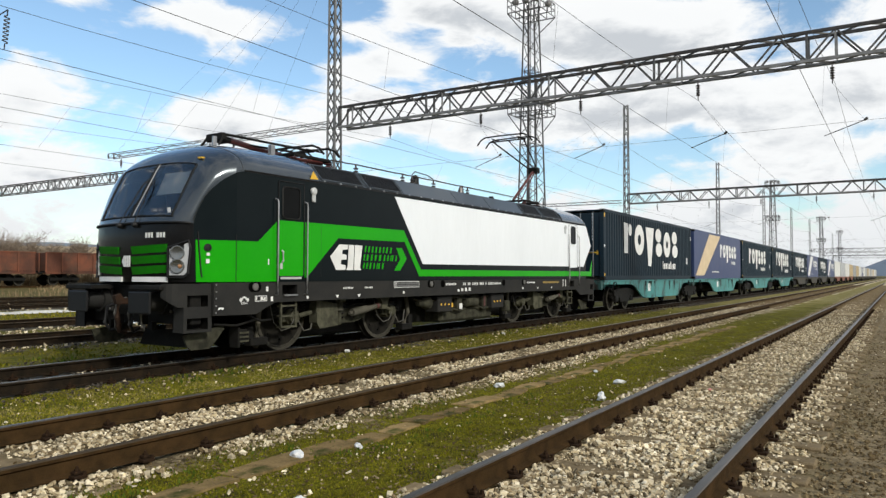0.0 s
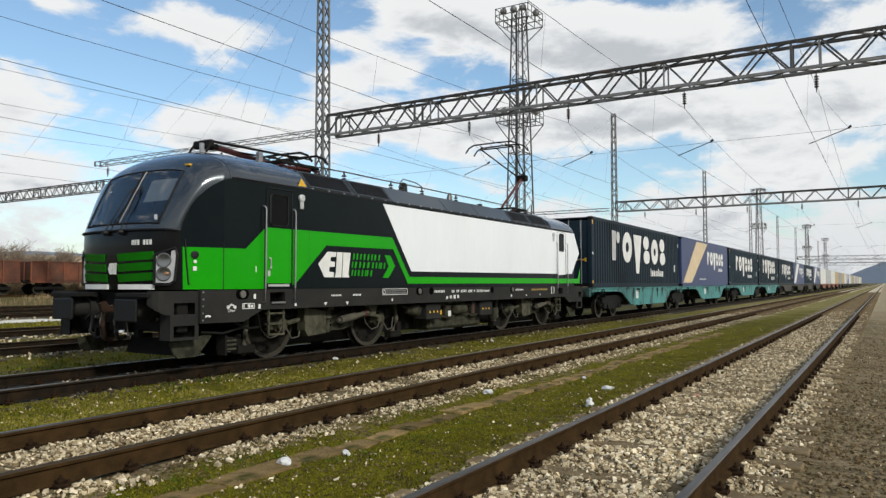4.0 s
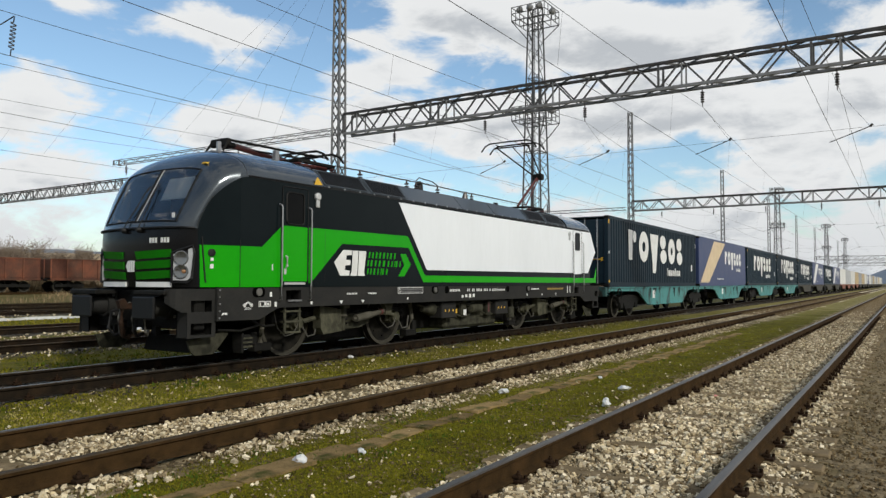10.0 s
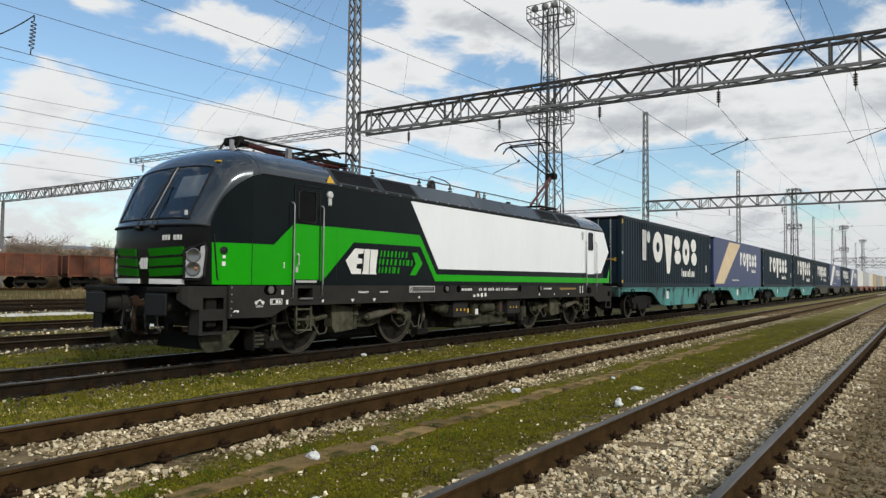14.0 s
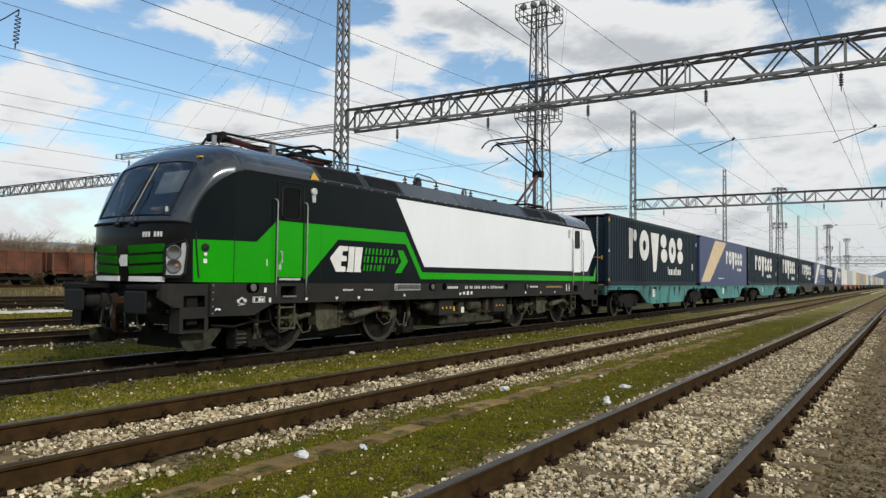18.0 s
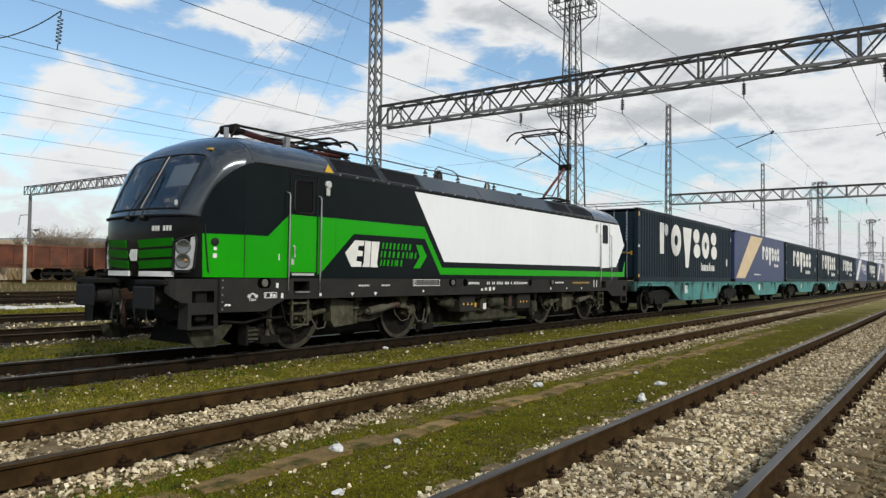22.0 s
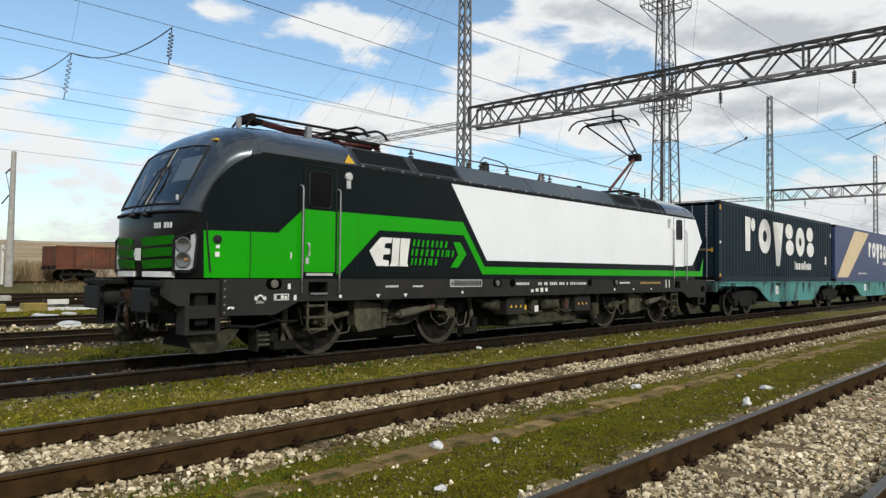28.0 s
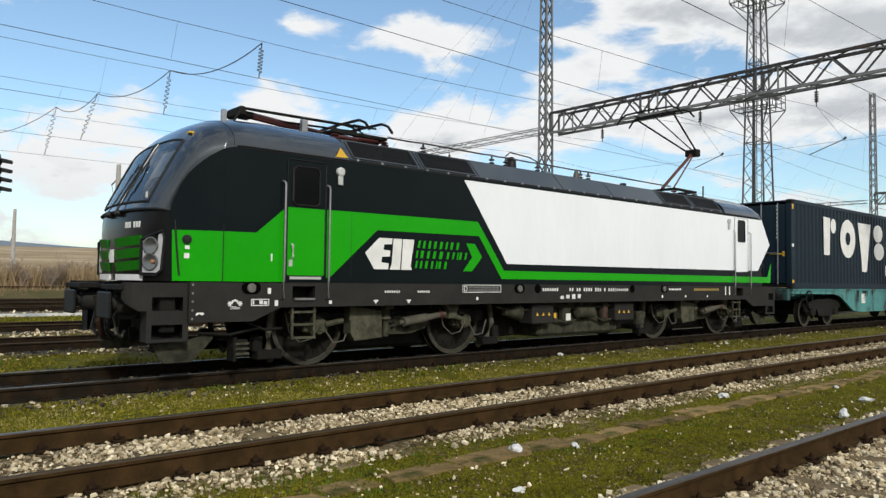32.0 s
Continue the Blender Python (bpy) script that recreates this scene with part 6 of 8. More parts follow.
    for k in range(9):
        a, b = math.pi * k / 9, math.pi * (k + 1) / 9
        for lo_r, hi_r in (((0.036, 0.054),) if k % 2 else ((0.036, 0.064),)):
            plate(bm, [(1.72 + r * math.cos(q), 0.985 + r * math.sin(q)) for r, q in ((lo_r, a), (hi_r, a), (hi_r, b), (lo_r, b))], XF, XF + 0.003)
    for yc in (1.647, 1.793):
        for q in (0.0, 1.05, 2.1):
            c, s_ = math.cos(q), math.sin(q)
            plate(bm, [(yc + u * 0.034 * c - v * 0.007 * s_, 0.99 + u * 0.034 * s_ + v * 0.007 * c) for u, v in ((-1, -1), (1, -1), (1, 1), (-1, 1))], XF + 0.0002 * q, XF + 0.003 + 0.0004 * q)
    part("gear_mark", bm, SIGN_WHITE, lo)
    word(lo, "250m", XF + 0.002, 1.645, 0.915, 0.042, SIGN_WHITE, 1.05)
    film("dog_mark", lo, [(1.18, 0.84), (1.20, 0.88), (1.28, 0.88), (1.30, 0.86), (1.27, 0.84), (1.24, 0.86)], XF, SIGN_WHITE)
    for y in (1.95, 7.28, 12.1):
        # flat plate, coloured as the shade of the cap's recess
        bm = plate(bmesh.new(), [(y + (0.055 if math.cos(q) > 0 else -0.055) + 0.085 * math.cos(q), 1.20 + 0.085 * math.sin(q)) for q in (math.tau * (k + 0.5) / 20 for k in range(20))], 1.4845, 1.4885)
        rim_ = part("filler_cap", bm, RECESS_SHADE, lo, "round filler cap on a flat plate painted as its dark recess")
        part("cap", turned(bmesh.new(), [(1.488, 0.062), (1.510, 0.062), (1.515, 0.03)], "x", 14, (0, y, 1.20)), CAP_GREY, rim_, "", True)
    for y in (7.78, 10.85):
        # shallow disc, the hole's inner shade put into its colour
        part("lifting_hole", turned(bmesh.new(), [(1.4845, 0.088), (1.490, 0.086), (1.487, 0.074), (1.4855, 0.004)], "x", 18, (0, y, 1.20)), RECESS_SHADE, lo, "round lifting hole with its dark inside painted on")
    part("step_tread", boxes((1.475, 1.52, 2.60, 2.93, 1.03, 1.06)), STEEL, lo)
    port = turned(bmesh.new(), [(-0.01, 0.062), (0.016, 0.062), (0.018, 0.045), (0.010, 0.040), (0.012, 0.02)], "x", 18)
    port.transform(Matrix.Translation((cab_half(1.12) + 0.0075, 1.12, 1.83)) @ Matrix.Rotation(-math.atan(0.278 / 0.59), 4, "Z"))
    part("camera_port", port, BLACK, lo, "round black camera port")
    part("black_trim", tube(bmesh.new(), [(cab_half(y) + 0.010, y, z) for y, z in ((0.98, 2.08), (1.00, 1.8), (1.035, 1.40), (1.045, 1.36))], 0.014, 5), BLACK, lo)
    part("panel_seam", boxes((1.4955, 1.4975, 1.526, 1.539, 1.28, 2.05)), BLACK, lo)
    for y, z0, z1 in ((3.55, 1.36, 2.33),):
        part("panel_seam", boxes((1.4956, 1.4962, y, y + 0.006, z0, z1)), FRAME_GREY, lo)
    for z in (1.24, 1.13, 1.02, 0.91, 0.80):
        part("frame_bolt", bolts_row([(1.484, 1.14, z)], 0.016), STEEL, lo)
    for s in (-1, 1):
        for y0 in (2.62, 15.42):
            bm = bmesh.new()
            for y in (y0, y0 + 0.36):
                box(bm, s * 1.40, s * 1.43, y - 0.018, y + 0.018, 0.47, 0.95)
            for z in (0.47, 0.66, 0.84):
                box(bm, s * 1.33, s * 1.44, y0 - 0.018, y0 + 0.378, z, z + 0.03)
            part("step_ladder", bm, DUSTY, lo, "steel step ladder")


def underframe(lo):
    part("transformer_tank", boxes((-1.15, 1.15, 8.2, 10.8, 0.25, 1.1), ch=0.06), BOGIE, lo, "dusty transformer tank")
    # dark boxes added to stand for the shade under the body
    for y0, y1 in ((6.85, 8.15), (10.85, 12.15)):
        part("underside_shade_box", boxes((-0.75, 0.75, y0, y1, 0.27, 1.08), ch=0.03), DARK_STEEL, lo)
    for s in (-1, 1):
        for y0, y1 in ((7.78, 8.40), (10.42, 11.10)):
            b = part("equipment_box", boxes((s * 1.0, s * 1.36, y0, y1, 0.52, 0.91), ch=0.02), FRAME_GREY, lo, "grey equipment box with yellow warning marks")
            for k in range(3):
                yy = y0 + 0.10 + k * 0.17
                if s > 0:
                    film("warning_mark", b, [(yy, 0.68), (yy + 0.07, 0.68), (yy + 0.035, 0.74)], 1.361, YELLOW)
            part("box_lid", boxes((s * 1.34, s * 1.372, y0 + 0.04, y1 - 0.04, 0.84, 0.88)), FRAME_GREY, b)
        part("horn_bell", turned(bmesh.new(), [(7.15, 0.06), (7.3, 0.10), (7.5, 0.16), (7.55, 0.16)], "y", 16, (s * 1.2, 0, 0.75)), BOGIE, lo, "", True)
        part("air_tank", turned(bmesh.new(), [(9.2, 0.05), (9.25, 0.13), (9.75, 0.13), (9.8, 0.05)], "y", 18, (s * 1.22, 0, 0.72)), BOGIE, lo, "", True)
        for q in ((8.75, 9.0, 0.55, 0.85), (10.05, 10.25, 0.5, 0.9), (11.3, 11.6, 0.4, 0.7)):
            part("valve_block", boxes((s * 1.18, s * 1.30, *q), ch=0.02), BOGIE, lo)
        if s > 0:
            part("label_plate", boxes((1.302, 1.306, 8.84, 8.98, 0.56, 0.70)), SIGN_WHITE, lo)
            part("label_plate", boxes((1.302, 1.306, 8.47, 8.54, 0.62, 0.72)), YELLOW, lo)
            part("label_plate", boxes((1.302, 1.306, 10.08, 10.16, 0.60, 0.85)), RED_PART, lo)
        for k, (y0, z0, y1, z1) in enumerate(((6.9, 0.86, 7.8, 0.80), (8.4, 0.86, 10.4, 0.84), (8.5, 0.60, 9.2, 0.56), (9.8, 0.62, 10.4, 0.55), (2.0, 0.72, 2.55, 0.62), (1.3, 0.60, 2.2, 0.64))):
            part("pipe", tube(bmesh.new(), [(s * 1.25, y0, z0), (s * 1.27, (y0 + y1) / 2, (z0 + z1) / 2 - 0.06), (s * 1.25, y1, z1)], 0.022, 6), BOGIE if k < 4 else DARK_STEEL, lo)
        part("track_sensor", boxes((s * 0.95, s * 1.2, 1.86, 2.06, 0.24, 0.48), (s * 1.0, s * 1.22, 1.84, 1.89, 0.18, 0.52), ch=0.01), DARK_STEEL, lo)
        for k in range(3):
            part("sensor_strap", boxes((s * 1.20, s * 1.225, 1.87, 2.07, 0.27 + k * 0.07, 0.30 + k * 0.07)), DUSTY, lo)


ROOF_STANDS = (5.7, 7.45, 7.85, 8.80, 10.23, 10.51)


def roof_gear(lo):
    pantograph(lo, 4.35, False)
    pantograph(lo, 14.65, True)
    part("roof_aerial", boxes((0.38, 0.44, 1.93, 2.01, 3.66, 3.84), ch=0.012), STEEL, lo)
    for y in ROOF_STANDS:
        roof_insulator(lo, 0.55, y, 3.50, 0.26)
    pts = [(0.55, 4.9, 3.80)]
    for y in (*ROOF_STANDS, 13.9):
        pts += [(0.55, y - 0.25, 3.80), (0.55, y, 3.81)]
    part("roof_busbar", tube(bmesh.new(), pts, 0.016, 6), COPPER, lo)
    part("jumper", tube(bmesh.new(), [(0.55, 7.85, 3.84), (0.55, 7.97, 3.93), (0.55, 8.55, 3.90), (0.55, 8.80, 3.83)], 0.014, 5), COPPER, lo)
    part("circuit_breaker", turned(bmesh.new(), [(3.50, 0.16), (3.62, 0.15), (3.64, 0.11), (3.80, 0.10), (3.86, 0.05)], "z", 16, (0.45, 8.11, 0)), BLACK, lo, "", True)
    part("roof_box", boxes((-0.6, 0.2, 8.8, 10.6, 3.5, 3.66), ch=0.04), SHELL_GREY, lo)
    part("lightning_arrester", turned(bmesh.new(), [(3.5, 0.06), (3.55, 0.09), (3.72, 0.05), (3.78, 0.02)], "z", 12, (0.7, 9.9, 0)), INSUL, lo)
    part("small_vent", boxes((0.6, 0.7, 11.65, 11.75, 3.5, 3.66)), BLACK, lo)
    part("aerial", rods(((0.5, 15.6, 3.7), (0.5, 15.6, 3.98), 0.02)), BLACK, lo)



def dark_glass():
    m = bpy.data.materials.new("dark_window_glass")
    m.use_nodes = True
    b = m.node_tree.nodes["Principled BSDF"]
    b.inputs["Base Color"].default_value = (0.002, 0.0022, 0.002, 1)
    b.inputs["Roughness"].default_value = 0.05
    b.inputs["Specular IOR Level"].default_value = 0.1
    return m


DARK_GLASS = dark_glass()
STEEL_PALE = mat("pale_grey_fitting_paint", (0.50, 0.51, 0.51), (0.42, 0.43, 0.43), 0.5, 0, 6.0)
LOCO = make_loco()

# ---------------------------------------------------------------- container wagons and containers
WAGON_WHEELS = []
WAGONS, BOXES = [], []
PITCH, BOX_Y, BOX_L = 13.98, 19.42, 13.25
BOX_Z0, BOX_Z1 = 1.22, 3.90
BROWN_WAGON = mat("orange_brown_wagon_paint", (0.22, 0.075, 0.04), (0.16, 0.055, 0.035), 0.7, 0, 2.0, 0.12, c=(0.08, 0.06, 0.045), c_scale=2.0)
DUSTY_WAGON = mat("dusty_dark_wagon_paint", (0.050, 0.044, 0.032), (0.032, 0.030, 0.024), 0.8, 0, 2.0, 0.12, c=(0.10, 0.075, 0.045), c_scale=2.0)
GREY_BOX = mat("weathered_grey_container_paint", (0.34, 0.35, 0.36), (0.26, 0.27, 0.28), 0.5, 0, 1.5, 0.06, rand=0.25)
PALE_BOX = mat("pale_grey_container_paint", (0.55, 0.55, 0.53), (0.46, 0.46, 0.44), 0.5, 0, 1.5, 0.05, rand=0.2)
OCHRE_BOX = mat("ochre_container_paint", (0.42, 0.33, 0.19), (0.36, 0.27, 0.15), 0.5, 0, 1.5, 0.05, rand=0.2)


def wagon_bogie(wg, y, paint):
    bg = part("bogie", boxes((-1.0, -0.90, y - 1.25, y + 1.25, 0.48, 0.66), (0.90, 1.0, y - 1.25, y + 1.25, 0.48, 0.66), (-0.9, 0.9, y - 0.2, y + 0.2, 0.50, 0.86), ch=0.015), DARK_STEEL, wg, "dark cast steel bogie")
    for s in (-1, 1):
        for ay in (y - 0.9, y + 0.9):
            part("axle_box", boxes((s * 0.88, s * 1.10, ay - 0.16, ay + 0.16, 0.36, 0.60), ch=0.03), DARK_STEEL, bg)
            for dy in (-0.2, 0.2):
                part("spring", coil(s * 1.0, ay + dy, 0.58, 0.80, 0.06, 0.018, 3.5), DARK_STEEL, bg)
        part("side_frame", plate(bmesh.new(), [(y - 1.25, 0.60), (y - 1.25, 0.78), (y - 0.55, 0.88), (y + 0.55, 0.88), (y + 1.25, 0.78), (y + 1.25, 0.60), (y + 0.68, 0.58), (y + 0.50, 0.34), (y - 0.50, 0.34), (y - 0.68, 0.58)], s * 1.03, s * 1.09), DARK_STEEL, bg)
        for dy in (-0.38, 0.38):
            part("brake_block", boxes((s * 0.6, s * 0.85, y + dy - 0.04, y + dy + 0.04, 0.25, 0.6)), DARK_STEEL, bg)
    for ay in (y - 0.9, y + 0.9):
        if WAGON_WHEELS:
            w = new("wheelset", WAGON_WHEELS[0][0].data)
            w.parent = wg
        else:
            w = part("wheelset", wheelset_bm(0.46, bolts=6), [WHEEL_M, RIM_M], wg, "", True)
        w.matrix_basis = pose(0, ay, 0.46)
        WAGON_WHEELS.append((w, ay))


def make_wagon(k, paint, detail):
    """Two-part articulated wagon under two containers."""
    wg = thing("container_wagon", pose(TRAIN_X, FRONT_Y, ZR), "teal articulated container wagon streaked with dirt" if paint is TEAL else "orange-brown articulated container wagon" if paint is BROWN_WAGON else "dusty dark articulated container wagon", "freight wagon", "container wagons")
    for u in (0, 1):
        y0 = BOX_Y + PITCH * (2 * k + u) - 0.2
        a, b = y0, y0 + BOX_L + 0.4
        for s in (-1, 1):
            sill = [(a, 1.06), (a, 1.20), (b, 1.20), (b, 1.06), (b - 1.75, 1.04), (b - 2.15, 0.96), (b - 2.95, 0.50), (b - 3.2, 0.46), (a + 5.1, 0.46), (a + 4.8, 0.50), (a + 3.75, 0.96), (a + 3.3, 1.04)]
            sl = part("side_sill", plate(bmesh.new(), sill, s * 1.20, s * 1.26), paint, wg, "fish-bellied side sill")
            if detail:
                part("sill_flange", boxes((s * 1.14, s * 1.30, a, b, 1.16, 1.205), (s * 1.16, s * 1.30, a + 5.1, b - 3.2, 0.43, 0.46)), paint, sl)
                rnd = random.Random(700 + 10 * k + u)
                for q in range(13):
                    yy = a + rnd.choice((5.2, 5.9, 6.5, 8.6, 9.1, 10.0)) + rnd.uniform(-0.25, 0.25)
                    ww, hh = rnd.uniform(0.05, 0.16), rnd.uniform(0.15, 0.58)
                    drip = [(yy, 1.155), (yy + ww, 1.155), (yy + ww * 0.8, 1.155 - hh * 0.5), (yy + ww * 0.55, 1.155 - hh), (yy + ww * 0.35, 1.155 - hh * 0.9), (yy + ww * 0.1, 1.155 - hh * 0.4)]
                    part("dirt_streak", plate(bmesh.new(), drip, s * (1.2605 + 0.0004 * q), s * (1.262 + 0.0004 * q)), DARK_STEEL, sl)
                part("label_plate", boxes((s * 1.26, s * 1.266, a + 5.6, a + 5.95, 0.72, 1.05)), SIGN_WHITE, sl)
                part("lashing_ring", turned(bmesh.new(), [(-0.02, 0.07), (0.02, 0.07)], "x", 10, (s * 1.28, b - 1.0, 1.08)), DARK_STEEL, sl)
                part("hand_brake_wheel", tube(bmesh.new(), [(s * 1.30, a + 1.2 + 0.22 * math.cos(t * math.tau / 16), 0.93 + 0.22 * math.sin(t * math.tau / 16)) for t in range(17)], 0.018, 5), DARK_STEEL, sl)
        part("end_beam", boxes((-1.25, 1.25, a - 0.15, a, 0.86, 1.2), (-1.25, 1.25, b, b + 0.15, 0.86, 1.2), ch=0.02), GRIMY_TEAL if paint is TEAL else paint, wg, "grimy end beam")
        # plain dark box for brake gear and the shade under the wagon
        part("brake_rigging", boxes((-0.7, 0.7, a + 4.4, b - 3.0, 0.50, 0.86), ch=0.03), DARK_STEEL, wg)
        part("centre_sill", boxes((-0.35, 0.35, a, b, 0.86, 1.18)), paint, wg)
        for yy in (a + 0.3, a + 4.4, b - 4.4, b - 0.3):
            part("cross_beam", boxes((-1.2, 1.2, yy - 0.1, yy + 0.1, 1.0, 1.19)), paint, wg)
    y0 = BOX_Y + PITCH * 2 * k
    for yb in (y0 + 2.75, y0 + PITCH - 0.36, y0 + 2 * PITCH - 3.5):
        wagon_bogie(wg, yb, paint)
    for s in (-1, 1):
        b = part("buffer", turned(bmesh.new(), [(-0.62, 0.22), (-0.58, 0.22), (-0.58, 0.09), (-0.3, 0.09), (-0.3, 0.14), (-0.1, 0.16)], "y", 16, (s * 0.875, y0 - 0.25, 1.03)), DARK_STEEL, wg, "", True)
    WAGONS.append(wg)


def corrugated(x, y0, y1, z0, z1, s, depth=0.028, pitch=0.278):
    bm = bmesh.new()
    n = int((y1 - y0) / pitch)
    p = (y1 - y0) / n
    ys = []
    for k in range(n):
        a = y0 + k * p
        ys += [(a, 0), (a + 0.26 * p, 0), (a + 0.5 * p, 1), (a + 0.76 * p, 1)]
    ys.append((y1, 0))
    lo_ = [bm.verts.new((x - s * depth * d, y, z0)) for y, d in ys]
    hi_ = [bm.verts.new((x - s * depth * d, y, z1)) for y, d in ys]
    for k in range(len(ys) - 1):
        bm.faces.new((lo_[k], lo_[k + 1], hi_[k + 1], hi_[k]))
    if s < 0:
        bmesh.ops.reverse_faces(bm, faces=bm.faces)
    return bm


def ellipse_plate(parent, x, yc, zc, ry, rz, hole=0.0, material=None):
    """A plain oval patch, or a thick oval ring."""
    bm = bmesh.new()
    n = 20
    o = [bm.verts.new((x, yc + ry * math.cos(k * math.tau / n), zc + rz * math.sin(k * math.tau / n))) for k in range(n)]
    if hole:
        i_ = [bm.verts.new((x, yc + ry * hole * math.cos(k * math.tau / n), zc + rz * hole * math.sin(k * math.tau / n))) for k in range(n)]
        for k in range(n):
            bm.faces.new((o[k], o[(k + 1) % n], i_[(k + 1) % n], i_[k]))
    else:
        bm.faces.new(o)
    r = bmesh.ops.extrude_face_region(bm, geom=bm.faces[:])
    bmesh.ops.translate(bm, vec=(0.004, 0, 0), verts=[g for g in r["geom"] if isinstance(g, bmesh.types.BMVert)])
    bmesh.ops.recalc_face_normals(bm, faces=bm.faces)
    return part("lettering", bm, material or SIGN_WHITE, parent)


def word_shapes(bx, y0, y1, z0, z1, x=1.222):
    """Plain white blocks with the outline of the painted word."""
    w, h = (y1 - y0) / 6.0, z1 - z0
    def blk(poly):
        film("lettering", bx, [(y0 + a * w, z0 + b * h) for a, b in poly], x, SIGN_WHITE)
    def oval(a, b, ra, rb, hole=0.0):
        ellipse_plate(bx, x, y0 + a * w, z0 + b * h, ra * w, rb * h, hole)
    # a post and a dot, two rings, a wedge, two stacked pairs of ovals
    blk([(0.04, 0.0), (0.36, 0.0), (0.40, 1.0), (0.02, 1.02)])
    oval(0.58, 0.80, 0.155, 0.20)
    oval(1.46, 0.50, 0.47, 0.54, 0.34)
    blk([(2.10, 1.0), (2.98, 1.0), (2.70, -0.30), (2.62, -0.42), (2.36, -0.40), (2.34, -0.10)])
    oval(4.52, 0.46, 0.42, 0.50, 0.30)
    for c in (3.52, 5.50):
        oval(c - 0.03, 0.76, 0.33, 0.26)
        oval(c + 0.03, 0.22, 0.36, 0.26)
    # second, small line
    y = y0 + 4.0 * w
    for k, ww in enumerate((0.05, 0.16, 0.16, 0.06, 0.14, 0.10, 0.06, 0.14, 0.14)):
        up = 0.30 if k in (0, 5) else 0.22
        film("lettering", bx, [(y, z0 - 0.50 * h), (y + ww * w, z0 - 0.50 * h), (y + ww * w, z0 - (0.50 - up) * h), (y, z0 - (0.50 - up) * h)], x, SIGN_WHITE)
        y += (ww + 0.07) * w


def make_container(k, paint, mark, detail):
    y0 = BOX_Y + PITCH * k
    y1 = y0 + BOX_L
    names = {NAVY: "dark navy corrugated container with white word shapes", BLUE: "violet-blue container with a %s diagonal band" % ("cream" if k < 3 else "white"), GREY_BOX: "weathered grey corrugated container on its wagon", PALE_BOX: "pale grey corrugated container on its wagon", OCHRE_BOX: "faded tan corrugated container on its wagon"}
    bx = thing("shipping_container", pose(TRAIN_X, FRONT_Y, ZR), names[paint], "container", "containers on the train")
    z0, z1 = BOX_Z0, BOX_Z1
    for s in (-1, 1):
        if mark == "flat":
            part("side_wall", boxes((s * 1.17, s * 1.215, y0 + 0.14, y1 - 0.14, z0 + 0.16, z1 - 0.10)), paint, bx)
        else:
            part("side_wall", corrugated(s * 1.215, y0 + 0.16, y1 - 0.16, z0 + 0.17, z1 - 0.11, s), paint, bx, "corrugated side wall")
        part("bottom_rail", boxes((s * 1.16, s * 1.22, y0 + 0.16, y1 - 0.16, z0, z0 + 0.17)), paint, bx)
        part("top_rail", boxes((s * 1.16, s * 1.22, y0 + 0.16, y1 - 0.16, z1 - 0.11, z1)), paint, bx)
        for y in (y0, y1 - 0.16):
            part("corner_post", boxes((s * 1.06, s * 1.22, y, y + 0.16, z0 + 0.12, z1 - 0.12), ch=0.012), paint, bx)
            for z in (z0, z1 - 0.12):
                part("corner_casting", boxes((s * 1.05, s * 1.228, y - 0.004, y + 0.174, z, z + 0.12), ch=0.012), DARK_STEEL if detail else paint, bx)
    part("roof", boxes((-1.17, 1.17, y0 + 0.05, y1 - 0.05, z1 - 0.06, z1 - 0.02)), paint, bx)
    part("floor", boxes((-1.16, 1.16, y0 + 0.05, y1 - 0.05, z0 + 0.03, z0 + 0.12)), DARK_STEEL, bx)
    # end facing the locomotive: doors with locking bars
    for s in (-1, 1):
        dr = part("door", boxes((s * 0.01, s * 1.06, y0 + 0.03, y0 + 0.07, z0 + 0.15, z1 - 0.14), ch=0.01), paint, bx)
        if detail:
            for x in (0.30, 0.80):
                part("locking_bar", rods(((s * x, y0 + 0.01, z0 + 0.12), (s * x, y0 + 0.01, z1 - 0.1), 0.018)), STEEL, dr)
            part("bar_handle", boxes((s * 0.30, s * 0.80, y0 - 0.01, y0 + 0.005, z0 + 1.05, z0 + 1.09)), STEEL, dr)
    part("end_wall", boxes((-1.06, 1.06, y1 - 0.08, y1 - 0.04, z0 + 0.12, z1 - 0.12)), paint, bx)
    if paint is BLUE:
        film("diagonal_band", bx, [(y0 + 0.3, z0 + 0.18), (y0 + 2.3, z0 + 0.18), (y0 + 6.7, z1 - 0.12), (y0 + 3.7, z1 - 0.12)], 1.2195, CREAM if k < 3 else SIGN_WHITE, "cream diagonal band" if k < 3 else "white diagonal band")
        word_shapes(bx, y0 + 6.6, y0 + 11.7, z0 + 1.30, z0 + 2.08, 1.220)
        text_bars(bx, [(y0 + 4.4 + q * 0.16, z0 + 0.36, 0.11, 0.07) for q in range(11)], 1.220, SIGN_WHITE)
    elif paint is NAVY:
        if k % 2 == 0 and k > 0:
            word_shapes(bx, y0 + 2.6, y0 + 10.4, z0 + 1.10, z0 + 2.15)
        else:
            word_shapes(bx, y0 + 2.3, y0 + 10.7, z0 + 1.08, z0 + 2.28)
        text_bars(bx, [(y1 - 1.0, z0 + 0.75, 0.22, 0.34)], 1.220, SIGN_WHITE, "label_plate")
        text_bars(bx, [(y0 + 0.02, z0 + 1.25, 0.12, 0.09), (y1 - 0.14, z0 + 2.0, 0.1, 0.2)], 1.222, SIGN_WHITE, "label_plate")
